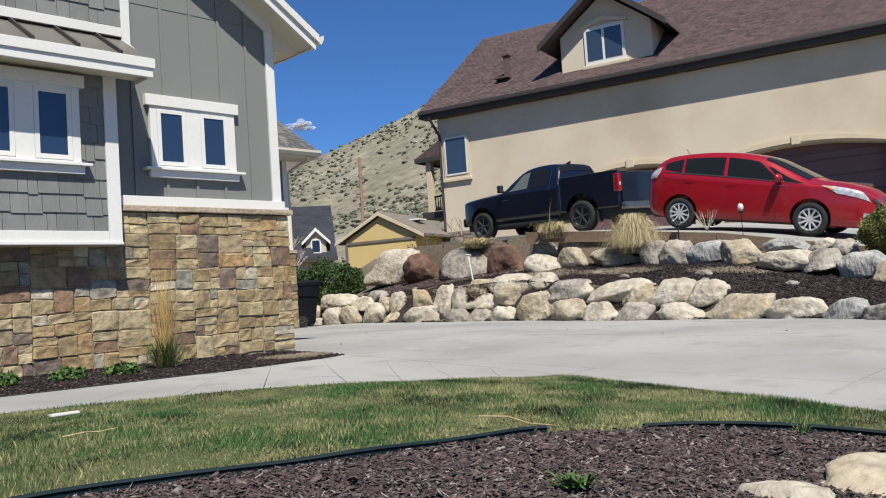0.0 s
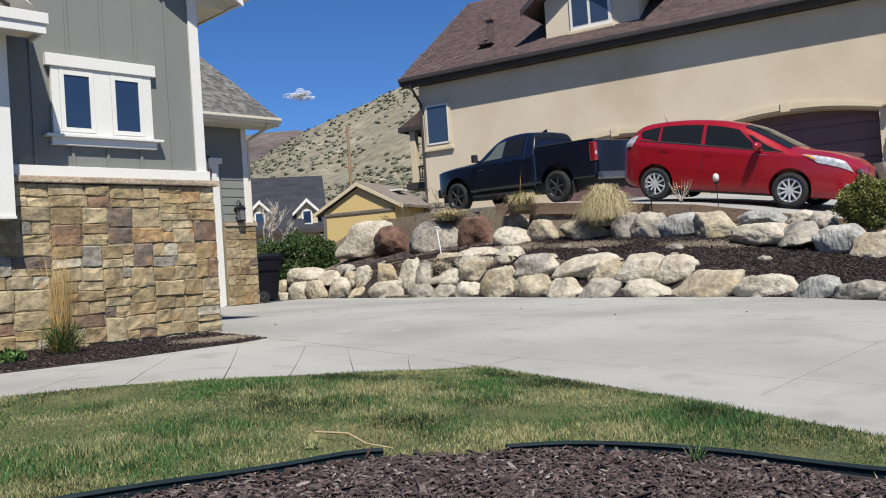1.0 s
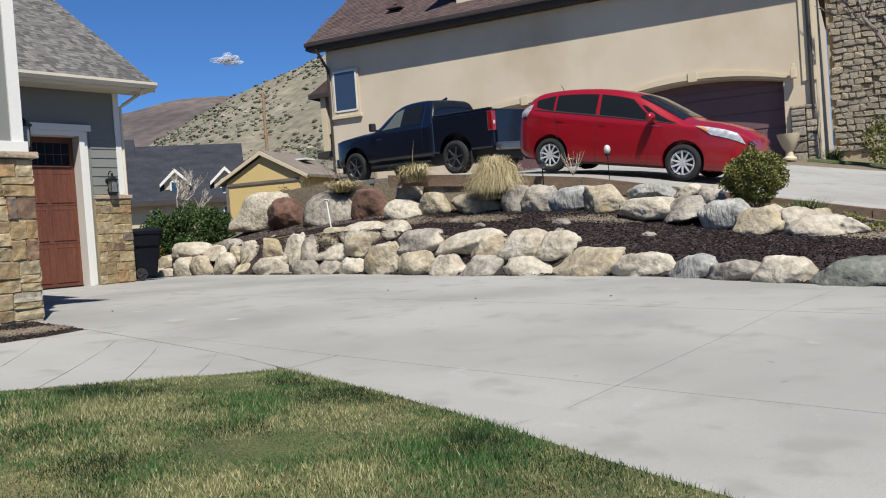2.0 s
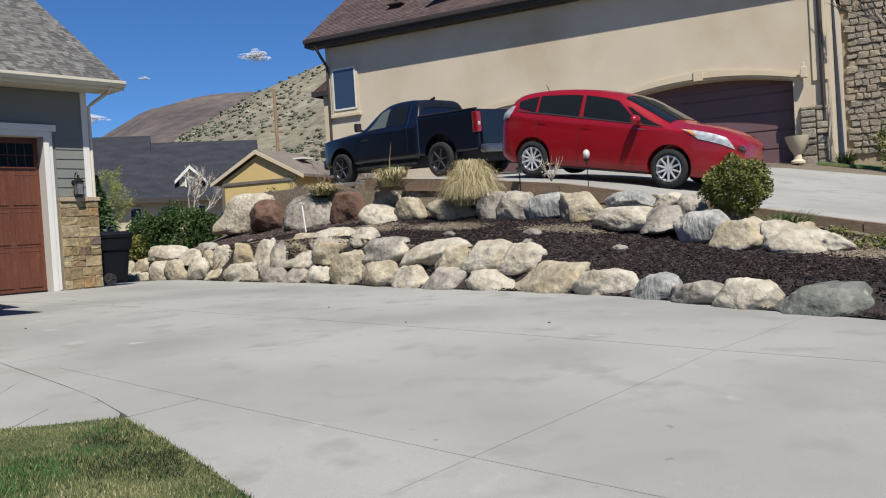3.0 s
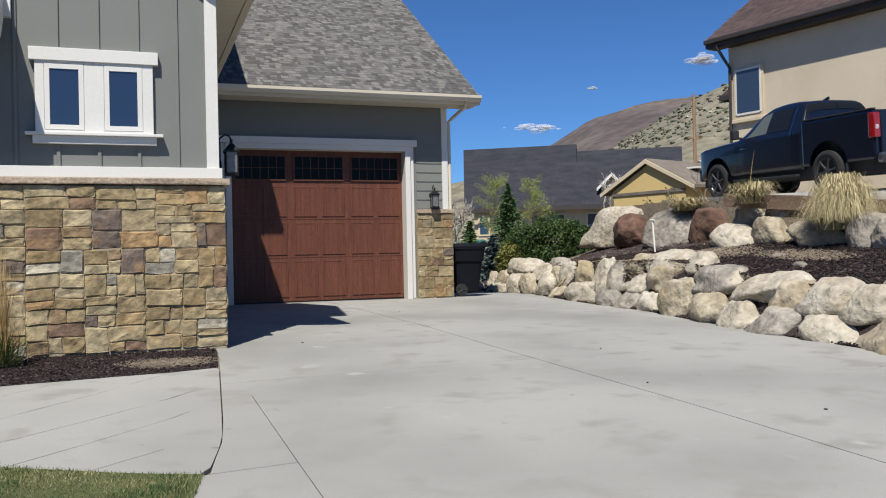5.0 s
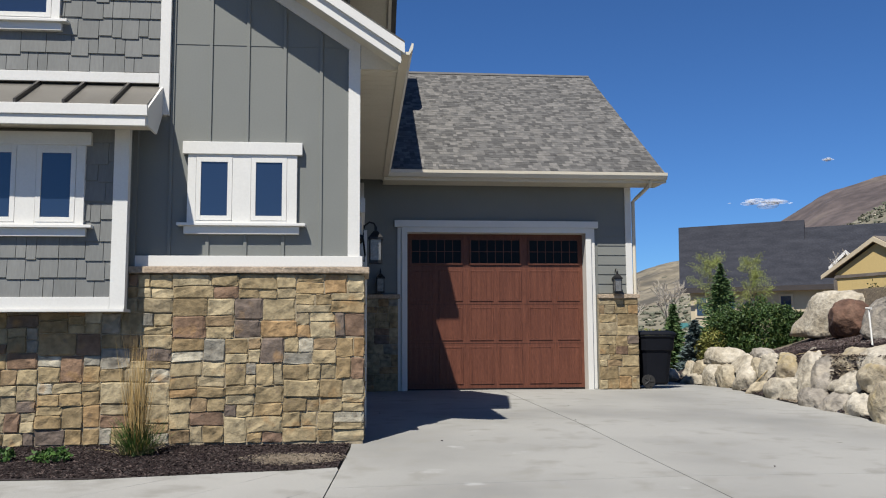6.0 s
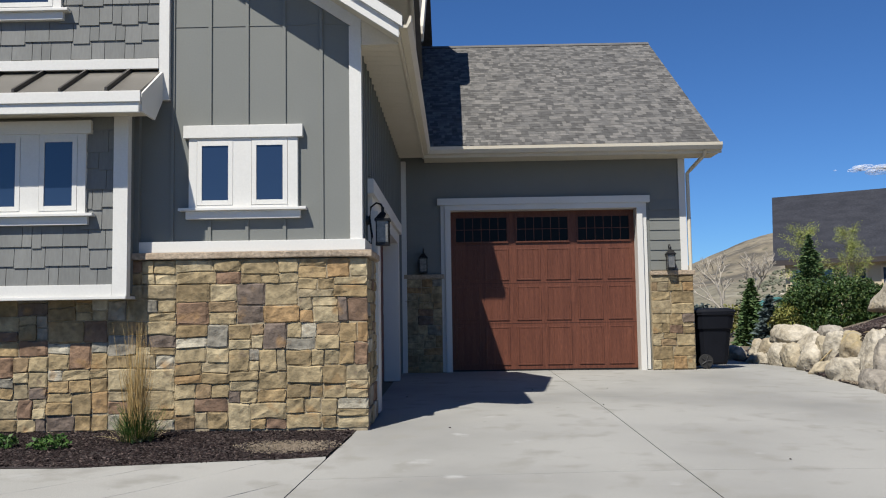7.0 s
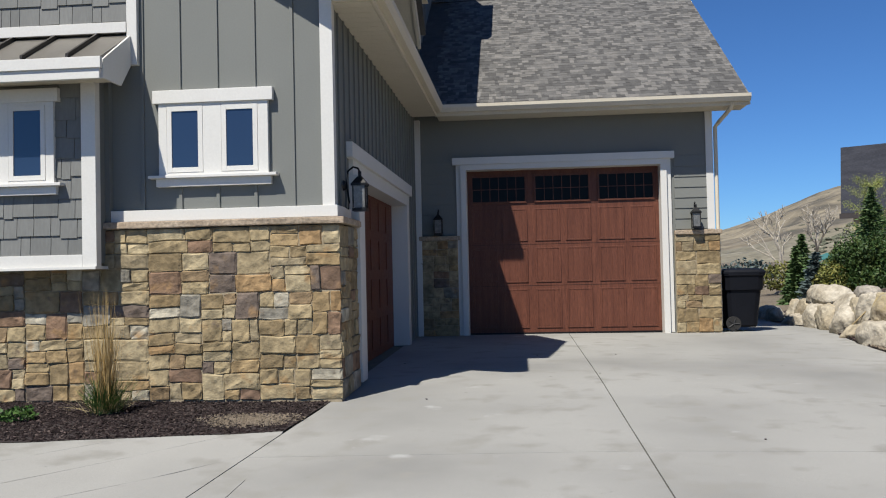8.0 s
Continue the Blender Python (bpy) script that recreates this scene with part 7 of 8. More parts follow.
M_BARESOIL = material("bare_soil", [(0.165, 0.128, 0.09), (0.3, 0.25, 0.185)], 6, 1.0, 0.6, 30, contrast=0.3, bump_dist=0.02)
soil = [(6.5 + 0.5 * math.cos(a) * (1 + 0.12 * math.sin(3 * a)), 8.8 + 0.36 * math.sin(a) * (1 + 0.1 * math.cos(2 * a))) for a in np.linspace(0, 2 * math.pi, 30)[:-1]]
chips("gravel", "sandy gravel showing through the mulch", 9000, (5.9, 7.1, 8.3, 9.3), np.array(soil), 0.03, 8, 0.012, clear=lambda x, y, r: np.hypot((x - 6.5) / 0.5, (y - 8.8) / 0.32) > r.uniform(0.2, 1.1, len(x)), mat=M_BARESOIL)
BARE = ((15.2, 11.9, 0.5, 1.0), (14.6, 12.9, 0.35, 0.8), (15.3, 9.9, 0.3, 0.9), (14.9, 2.9, 0.6, 0.6), (15.5, 3.4, 0.5, 0.5), (15.2, 7.4, 0.25, 0.8), (14.3, 13.9, 0.4, 0.7))
chips("dry_soil", "dry tan soil showing between the terrace boulders", 90000, (13.8, 16.3, 1.8, 15.0), np.array(terrace), 0.06, 13, 0.02,
      clear=lambda x, y, r: np.min([np.hypot((x - a) / c, (y - b) / d) for a, b, c, d in BARE], axis=0) > r.uniform(0.3, 1.2, len(x)), mat=M_BARESOIL)


def plastic_edging():
    M_EDGE = material("dark_green_plastic", [(0.004, 0.012, 0.016), (0.008, 0.02, 0.025)], 4, 0.7, 0.1, 60, spec=0.15)
    edge = thing("lawn_edging", "dark green plastic lawn edging strip", "edging", (4.0, 3.3, -0.26))
    pts = curve_points(EDGING, 0.08)
    runs = [pts[(pts[:, 0] < 3.85) & (pts[:, 1] > 3.0)], pts[(pts[:, 1] < 2.72) & (pts[:, 1] > -3)]]
    for run in runs:
        verts, faces = [], []
        for i, (x, y) in enumerate(run):
            d = run[min(i + 1, len(run) - 1)] - run[max(i - 1, 0)]
            nx, ny = -d[1] / np.hypot(*d), d[0] / np.hypot(*d)
            z = on_ground(x, y)
            top = 0.034 + 0.02 * noise.noise((x * 1.6, y * 1.6, 0))
            for o, h in ((-0.006, -0.06), (-0.006, top - 0.012), (-0.014, top - 0.004), (-0.008, top + 0.006), (0.008, top + 0.006), (0.014, top - 0.004), (0.006, top - 0.012), (0.006, -0.06)):
                verts.append((x + nx * o, y + ny * o, z + h))
        for i in range(len(run) - 1):
            for j in range(7):
                faces.append((i * 8 + j, (i + 1) * 8 + j, (i + 1) * 8 + j + 1, i * 8 + j + 1))
        raw("strip", verts, faces, M_EDGE, edge)


plastic_edging()


def arch_blades(bm_list, rng, x, y, z, count, length, spread, width, droop, upright=0.0):
    """Bending blades from one crown; adds (count, 3 segments) quads to the list."""
    for _ in range(count):
        a = rng.uniform(0, 2 * math.pi)
        ln = length * rng.uniform(0.4, 1.1)
        out = spread * rng.uniform(0.15, 1.0)
        bx, by = x + rng.gauss(0, spread * 0.14), y + rng.gauss(0, spread * 0.14)
        pts = []
        turn = rng.gauss(0, 0.35)
        for t in (0, 0.25, 0.5, 0.75, 1.0):
            r = out * (t ** 0.8)
            h = ln * (t - droop * t * t)
            pts.append(Vector((bx + math.cos(a + turn * t) * r, by + math.sin(a + turn * t) * r, z + max(h, 0.01))))
        side = Vector((-math.sin(a), math.cos(a), 0)) * width
        ws = (1.0, 0.95, 0.8, 0.5, 0.12)
        for i in range(4):
            bm_list.append((pts[i] - side * ws[i], pts[i] + side * ws[i], pts[i + 1] + side * ws[i + 1], pts[i + 1] - side * ws[i + 1]))


def tuft(name, label, x, y, z, rows, seed):
    """rows: (part name, material, count, length, spread, width, droop)."""
    rng = random.Random(seed)
    t = thing(name, label, "ornamental grass", (x, y, z), group="ornamental grasses")
    for pname, mat, count, length, spread, width, droop in rows:
        quads = []
        arch_blades(quads, rng, x, y, z, count, length, spread, width, droop)
        quad_soup(pname, [[tuple(v) for v in q] for q in quads], mat, t)


tuft("ornamental_grass", "clump of green and straw feather reed grass with golden stalks", 4.98, 9.12, on_ground(4.98, 9.12), (("leaf_clump", M_LEAF, 420, 0.46, 0.34, 0.0035, 0.25), ("dead_leaves", M_STRAW, 200, 0.32, 0.38, 0.003, 0.45), ("stalks", M_REED, 220, 1.14, 0.22, 0.003, 0.02)), 3)
tuft("ornamental_grass", "large mound of drooping straw-coloured dormant grass", 16.05, 9.9, 1.12, (("leaf_clump", M_STRAW, 2400, 2.3, 0.7, 0.0045, 0.9), ("inner_leaves", M_STRAW, 1900, 2.9, 0.46, 0.0045, 0.92), ("low_leaves", M_STRAW, 1000, 1.5, 0.66, 0.0045, 0.88), ("crown_leaves", M_STRAW, 500, 1.5, 0.55, 0.004, 0.5), ("green_shoots", M_LEAF, 90, 0.9, 0.4, 0.006, 0.3)), 5)
tuft("ornamental_grass", "small clump of green and straw dormant grass", 16.3, 12.15, 1.65, (("leaf_clump", M_STRAW, 700, 1.2, 0.5, 0.008, 0.8), ("green_shoots", M_LEAF, 260, 0.7, 0.35, 0.006, 0.4), ("stalks", M_REED, 5, 0.95, 0.3, 0.004, 0.05)), 6)
tuft("ornamental_grass", "small clump of straw-coloured dormant grass", 17.3, 15.4, 1.7, (("leaf_clump", M_STRAW, 520, 0.9, 0.65, 0.008, 0.8), ("green_shoots", M_LEAF, 120, 0.35, 0.45, 0.006, 0.2)), 7)
tuft("ornamental_grass", "low tuft of green grass beside the boulders", 15.55, 4.1, on_ground(15.55, 4.1), (("leaf_clump", M_LEAF, 420, 0.5, 0.5, 0.006, 0.3), ("dead_leaves", M_STRAW, 260, 0.45, 0.5, 0.005, 0.35)), 8)
tuft("ornamental_grass", "low tuft of green grass beside the boulders", 15.5, 2.7, on_ground(15.5, 2.7), (("leaf_clump", M_LEAF, 200, 0.35, 0.5, 0.006, 0.3),), 9)


def leafy(name, label, x, y, z, rows, seed, category="shrub", trunk=None, group=""):
    """A shrub: leaves scattered through lobes, on stems. rows: (lobe centre, radii, count, leaf size, material)."""
    rng = np.random.default_rng(seed)
    t = thing(name, label, category, (x, y, z), group)
    for stem in trunk or []:
        part("stem", tube([Vector((x, y, z)) + Vector(p) for p in stem[0]], stem[1], 6, r_end=stem[1] * 0.4), stem[2] if len(stem) > 2 else M_BARK, t)
    for (cx, cy, cz), (rx, ry, rz), count, size, mat in rows:
        d = rng.normal(size=(count, 3))
        d /= np.linalg.norm(d, axis=1, keepdims=True)
        r = rng.uniform(0.35, 1.0, count) ** 0.45
        lump = np.array([noise.noise((v[0] * 2.3 + seed, v[1] * 2.3, v[2] * 2.3)) for v in d])
        r = r * (0.92 + 0.34 * lump)
        c = np.array([x + cx, y + cy, z + cz]) + d * r[:, None] * np.array([rx, ry, rz])
        c = c[c[:, 2] > z + 0.02]
        k = len(c)
        a = rng.normal(size=(k, 3))
        a /= np.linalg.norm(a, axis=1, keepdims=True)
        b = np.cross(a, rng.normal(size=(k, 3)))
        b /= np.linalg.norm(b, axis=1, keepdims=True)
        s = rng.uniform(0.6, 1.2, k)[:, None] * size
        quads = np.stack([c - a * s, c - b * s * 0.45, c + a * s, c + b * s * 0.45], 1)
        quad_soup("foliage", quads, mat, t)
    return t


leafy("boxwood_shrub", "rounded boxwood shrub at the terrace edge", 15.75, 4.85, 0.62, [((0, 0, 0.46), (0.48, 0.5, 0.46), 13000, 0.026, M_BOXLEAF), ((0.1, 0.2, 0.45), (0.3, 0.32, 0.3), 3000, 0.024, M_BOXLEAF)], 1, trunk=[([(0, 0, 0), (0.05, 0.02, 0.3)], 0.03), ([(0, 0, 0), (-0.12, 0.1, 0.35)], 0.02)])
leafy("evergreen_shrub", "dense dark green evergreen shrub behind the rock wall", 17.65, 22.6, 0.2, [((0.1, -0.3, 0.8), (1.0, 0.95, 0.98), 16000, 0.045, M_DARKLEAF), ((0.5, -0.9, 0.75), (0.55, 0.6, 0.8), 7000, 0.045, M_DARKLEAF), ((-0.5, 0.5, 0.75), (0.75, 0.8, 0.85), 9000, 0.045, M_DARKLEAF), ((-1.0, 0.4, 0.45), (0.5, 0.5, 0.6), 3500, 0.045, M_BOXLEAF)], 2,
      trunk=[([(0, 0, 0), (0.1, -0.3, 0.8)], 0.04, M_PALEBARK), ([(0.3, -0.9, 0), (0.35, -1.1, 0.7)], 0.02, M_PALEBARK)])
for k, (x, y, s) in enumerate(((4.32, 8.75, 0.2), (3.8, 8.8, 0.19), (3.2, 8.85, 0.17))):
    leafy("green_perennial", "low green leafy perennial sprouting in the mulch", x, y, on_ground(x, y), [((0, 0, 0.05), (s, s * 0.8, 0.09), 420, 0.028, M_LEAF)], 20 + k, "plant", group="perennials")
rosette = []
arch_blades(rosette, random.Random(31), 2.92, 2.2, on_ground(2.92, 2.2) + 0.01, 60, 0.13, 0.13, 0.007, 0.55)
tagged(quad_soup("green_weed", [[tuple(v) for v in q] for q in rosette], M_LEAF), "small green rosette weed in the mulch", "plant")
for k, (x, y) in enumerate(((3.7, 3.35), (4.62, 2.05), (3.0, 3.6))):
    rng_w = random.Random(40 + k)
    quads = []
    arch_blades(quads, rng_w, x, y, on_ground(x, y), 45, 0.09, 0.08, 0.0018, 0.2)
    tagged(quad_soup("grass_tuft", [[tuple(v) for v in q] for q in quads], M_LAWN), "stray grass tuft growing at the edging", "grass", "stray tufts")
leafy("bare_shrub", "small leafless rosy shrub by the timber edging", 16.5, 8.45, 1.45, [((0, 0, 0.2), (0.2, 0.2, 0.18), 60, 0.02, M_STRAW)], 33, trunk=[([(0, 0, 0), (math.cos(a) * 0.16, math.sin(a) * 0.16, 0.26), (math.cos(a) * 0.2, math.sin(a) * 0.24, 0.42)], 0.008, M_PALEBARK) for a in np.linspace(0, 6, 9)])


def bare_tree(name, label, x, y, z, height, seed, mat, leaf=None, leaf_count=0, limb=0.05, group="", levels=4):
    """A trunk that forks again and again, with an optional thin haze of young leaves."""
    rng = random.Random(seed)
    t = thing(name, label, "tree", (x, y, z), group)
    segs, tips = [], []

    def grow(p, d, ln, r, depth):
        q = p + d * ln * 0.5 + Vector((rng.gauss(0, 0.03), rng.gauss(0, 0.03), 0)) * ln
        e = q + (d + Vector((rng.gauss(0, 0.12), rng.gauss(0, 0.12), 0.05))).normalized() * ln * 0.5
        segs.append(([p, q, e], r, depth))
        if depth == 0:
            tips.append(e)
            return
        for _ in range(rng.choice((2, 3)) if depth < levels else 4):
            nd = (d + Vector((rng.gauss(0, 0.45), rng.gauss(0, 0.45), rng.uniform(0, 0.3)))).normalized()
            grow(e if rng.random() < 0.6 else q, nd, ln * rng.uniform(0.6, 0.8), r * 0.68, depth - 1)
    grow(Vector((x, y, z)), Vector((0, 0, 1)), height * 0.3, limb, levels)
    trunk, twigs = bmesh.new(), bmesh.new()
    for pts, r, depth in segs:
        b = tube(pts, r, 6 if depth >= 2 else 4, False, r_end=r * 0.65)
        me = bpy.data.meshes.new("tmp")
        b.to_mesh(me)
        b.free()
        (trunk if depth >= levels - 1 else twigs).from_mesh(me)
        bpy.data.meshes.remove(me)
    part("trunk", trunk, mat, t)
    part("crown", twigs, mat, t)
    if leaf:
        c = np.array([rng.choice(tips) + Vector((rng.gauss(0, 0.1), rng.gauss(0, 0.1), rng.gauss(0, 0.1))) * height * 0.2 for _ in range(leaf_count)])
        g = np.random.default_rng(seed)
        a = g.normal(size=c.shape)
        a /= np.linalg.norm(a, axis=1, keepdims=True)
        b = np.cross(a, g.normal(size=c.shape))
        b /= np.linalg.norm(b, axis=1, keepdims=True)
        s = 0.06 * height / 4
        quad_soup("foliage", np.stack([c - a * s, c - b * s * 0.5, c + a * s, c + b * s * 0.5], 1), leaf, t)


def conifer(name, label, x, y, z, height, radius, seed, mat):
    rng = random.Random(seed)
    t = thing(name, label, "tree", (x, y, z), "conifers")
    part("trunk", tube([(x, y, z), (x, y, z + height * 0.97)], 0.05 * height / 3, 8, r_end=0.01), M_BARK, t)
    quads = []
    tiers = int(height / 0.09)
    for k in range(tiers):
        f = k / tiers
        r = radius * (1 - f) ** 0.85
        h = z + height * (0.06 + 0.94 * f)
        n = max(5, int(26 * (1 - f) + 5))
        for i in range(n):
            a = rng.uniform(0, 2 * math.pi)
            ln = r * rng.uniform(0.75, 1.12)
            for s in range(7):
                q = (s + rng.random()) / 7
                c = Vector((x + math.cos(a) * ln * q, y + math.sin(a) * ln * q, h - 0.4 * ln * q + rng.uniform(-0.03, 0.05)))
                d = Vector((math.cos(a + rng.gauss(0, 0.6)), math.sin(a + rng.gauss(0, 0.6)), rng.uniform(-0.25, 0.35))) * 0.11
                w = d.cross(Vector((rng.gauss(0, 1), rng.gauss(0, 1), rng.gauss(0, 1)))).normalized() * 0.04
                quads.append((c - d, c - w, c + d, c + w))
    quad_soup("foliage", [[tuple(v) for v in q] for q in quads], mat, t)


M_SPRUCE = material("spruce_needle", [(0.05, 0.1, 0.04), (0.08, 0.135, 0.05), (0.11, 0.16, 0.06)], 3, 0.8, 0, 40, vary="island", contrast=0.3, spec=0.2)


def budding_tree(x, y, z, height, spread, seed):
    """A young tree with an airy, egg-shaped crown of small new leaves on upswept limbs."""
    rng = random.Random(seed)
    g = np.random.default_rng(seed)
    t = thing("budding_tree", "slender young tree with airy fresh yellow-green leaves", "tree", (x, y, z), "budding trees")
    part("trunk", tube([(x, y, z), (x + 0.03, y, z + height * 0.5), (x, y + 0.02, z + height * 0.96)], 0.045, 8, r_end=0.008), M_BARK, t)
    centres = []
    for k in range(46):
        f = 0.25 + 0.72 * rng.random()
        a = rng.uniform(0, 2 * math.pi)
        ln = spread * (1 - abs(f - 0.5) * 1.1) * rng.uniform(0.5, 1.1)
        p0 = Vector((x, y, z + height * f * 0.92))
        p1 = p0 + Vector((math.cos(a) * ln, math.sin(a) * ln, ln * rng.uniform(0.5, 0.9)))
        mid = (p0 + p1) / 2 + Vector((0, 0, -0.06 * ln))
        part("limb", tube([p0, mid, p1], 0.011, 5, r_end=0.004), M_BARK, t)
        for s in np.linspace(0.35, 1.05, 9):
            centres += [np.array(p0 + (p1 - p0) * float(s)) + g.normal(0, 0.13, 3) for _ in range(13)]
    c = np.array(centres)
    a = g.normal(size=c.shape)
    a /= np.linalg.norm(a, axis=1, keepdims=True)
    b = np.cross(a, g.normal(size=c.shape))
    b /= np.linalg.norm(b, axis=1, keepdims=True)
    quad_soup("foliage", np.stack([c - a * 0.045, c - b * 0.022, c + a * 0.045, c + b * 0.022], 1), M_YOUNGLEAF, t)


def at_polar(az, dist, eye=(8.95, 1.08)):
    p = polar(az, dist, eye=eye)
    return p.x, p.y, on_ground(p.x, p.y)


conifer("spruce", "young green spruce behind the rock wall", *at_polar(72.4, 30), 2.1, 0.62, 1, M_SPRUCE)
conifer("spruce", "broad young spruce in the far yard", 24.5, 40.5, 0.4, 4.1, 1.5, 2, M_SPRUCE)
conifer("blue_spruce", "small blue-grey spruce among dark shrubs", *at_polar(67.6, 26.5, (6.65, 0.1)), 1.5, 0.62, 3, M_BLUELEAF)
conifer("spruce", "young green spruce behind the rock wall", *at_polar(69.0, 29, (6.65, 0.1)), 1.7, 0.5, 14, M_SPRUCE)
budding_tree(31.0, 57.3, 0.7, 5.9, 1.7, 4)
budding_tree(33.4, 56.3, 0.7, 5.7, 1.6, 5)
bare_tree("bare_tree", "leafless pale multi-branched tree in the far yard", 39.7, 56.4, 0.8, 6.9, 6, M_PALEBARK, None, 0, 0.11, "bare trees", 6)
bare_tree("bare_tree", "leafless pale birch tree in the far yard", *at_polar(73.6, 52), 5.4, 7, M_PALEBARK, None, 0, 0.1, "bare trees", 5)
bare_tree("bare_tree", "leafless pale birch tree in the far yard", *at_polar(71.6, 54), 5.0, 8, M_PALEBARK, None, 0, 0.1, "bare trees", 5)
bare_tree("bare_tree", "leafless dark tree against the stone wall", 28.6, 5.4, 2.7, 6.5, 9, M_BARK, None, 0, 0.09, "bare trees", 5)
bare_tree("sapling", "thin leafless sapling by the yellow shed", 19.6, 19.9, 0.5, 2.6, 10, M_BARK, M_DARKLEAF, 120, 0.02, "saplings")
bare_tree("sapling", "thin leafless sapling by the yellow shed", 20.6, 19.0, 0.9, 2.6, 11, M_BARK, None, 0, 0.025, "saplings")
leafy("grey_shrub", "grey-green shrub in the far yard", *at_polar(75.5, 40), [((0, 0, 0.5), (1.6, 1.0, 0.7), 1500, 0.1, M_BLUELEAF)], 41)
leafy("green_shrub", "olive green shrub in the far yard", *at_polar(73.6, 34), [((0, 0, 0.5), (0.9, 0.8, 0.6), 1200, 0.08, M_BOXLEAF)], 42)
conifer("arborvitae", "upright evergreen by the stone wall", 28.3, 4.3, 2.7, 4.0, 0.6, 12, M_DARKLEAF)
for k, (x, y, s) in enumerate(((15.75, 3.55, 0.22), (15.3, 3.0, 0.28), (15.9, 2.4, 0.25), (14.9, 2.2, 0.2))):
    leafy("green_weed", "low green weed among the terrace rocks", x, y, on_ground(x, y), [((0, 0, 0.06), (s, s, 0.14), 300, 0.03, M_BOXLEAF)], 60 + k, "plant", group="terrace weeds")
strip = [(29.4, 8.1), (31.5, 8.6), (33.2, 3.0), (30.9, 2.4)]
tagged(sheet("lawn_strip", strip, M_LAWNSTRIP, 0.05, 0.08, height=lambda x, y: float(upper(x, y))), "narrow green lawn strip by the stone wall", "lawn", kind="structure")
tuft("ornamental_grass", "low tuft of green grass by the stone wall", 30.3, 7.6, float(upper(30.3, 7.6)), (("leaf_clump", M_LEAF, 260, 0.6, 0.5, 0.008, 0.35), ("dead_leaves", M_STRAW, 120, 0.6, 0.5, 0.008, 0.45)), 71)
leafy("green_shrub", "loose spring-green shrub by the stone wall", 30.6, 6.4, float(upper(30.6, 6.4)), [((0, 0, 0.7), (0.5, 0.5, 0.8), 900, 0.06, M_BOXLEAF)], 72)


# ---- fixtures and small things ----
M_LANTERNGLASS = material("seeded_lantern_glass", [(0.1, 0.105, 0.105), (0.2, 0.2, 0.2)], 20, 0.15, 0.2, 60, contrast=0.3)
M_BIN = material("black_bin_plastic", [(0.004, 0.005, 0.008), (0.007, 0.008, 0.012)], 3, 0.6, 0.1, 60, spec=0.15)


def wall_lantern(x, y, z, out, group="wall lanterns"):
    """A lantern on a scrolled bracket; out is the way it stands off its wall; z is its underside."""
    o = Vector(out)
    s = Vector((-o.y, o.x, 0))
    base = Vector((x, y, z))
    t = thing("wall_lantern", "black iron wall lantern with seeded glass", "lamp", (x, y, z), group)
    plate = base + o * 0.015 + Vector((0, 0, 0.28))
    bm = bmesh.new()
    bmesh.ops.create_cone(bm, cap_ends=True, segments=16, radius1=0.06, radius2=0.045, depth=0.03, matrix=Matrix.Translation(plate) @ o.to_track_quat("Z", "Y").to_matrix().to_4x4())
    part("back_plate", bm, M_BLACK, t)
    arm = [base + o * d + Vector((0, 0, h)) for d, h in ((0.02, 0.05), (0.05, 0.02), (0.06, 0.1), (0.035, 0.3), (0.05, 0.43), (0.11, 0.475), (0.16, 0.46), (0.18, 0.42))]
    part("bracket", tube(arm, 0.011, 8), M_BLACK, t, "scrolled iron bracket", True)
    c = base + o * 0.18

    def square(r, z0, z1, r2=None):
        r2 = r if r2 is None else r2
        bm = bmesh.new()
        lo = [bm.verts.new(c + (o * a + s * b) * r + Vector((0, 0, z0))) for a, b in ((-1, -1), (1, -1), (1, 1), (-1, 1))]
        hi = [bm.verts.new(c + (o * a + s * b) * r2 + Vector((0, 0, z1))) for a, b in ((-1, -1), (1, -1), (1, 1), (-1, 1))]
        bm.faces.new(lo[::-1])
        bm.faces.new(hi)
        for k in range(4):
            bm.faces.new((lo[k], lo[(k + 1) % 4], hi[(k + 1) % 4], hi[k]))
        bmesh.ops.recalc_face_normals(bm, faces=bm.faces)
        return bm
    part("glass", square(0.058, 0.035, 0.27, 0.066), M_LANTERNGLASS, t, "seeded glass chimney")
    part("base", square(0.075, 0.0, 0.03), M_BLACK, t)
    part("collar", square(0.085, 0.27, 0.295), M_BLACK, t)
    part("roof", square(0.08, 0.296, 0.37, 0.025), M_BLACK, t)
    part("finial", square(0.016, 0.37, 0.425), M_BLACK, t)
    for a, b in ((-1, -1), (1, -1), (1, 1), (-1, 1)):
        p = c + (o * a + s * b) * 0.066
        part("corner_bar", tube([p + Vector((0, 0, 0.028)), p * 1.0 + Vector((0, 0, 0.272))], 0.007, 6), M_BLACK, t)


wall_lantern(CX + 0.03, 10.2, 1.86, (1, 0, 0))
wall_lantern(12.13, GY - 0.02, 1.86, (0, -1, 0))
wall_lantern(7.5, GY - 0.02, 1.86, (0, -1, 0))


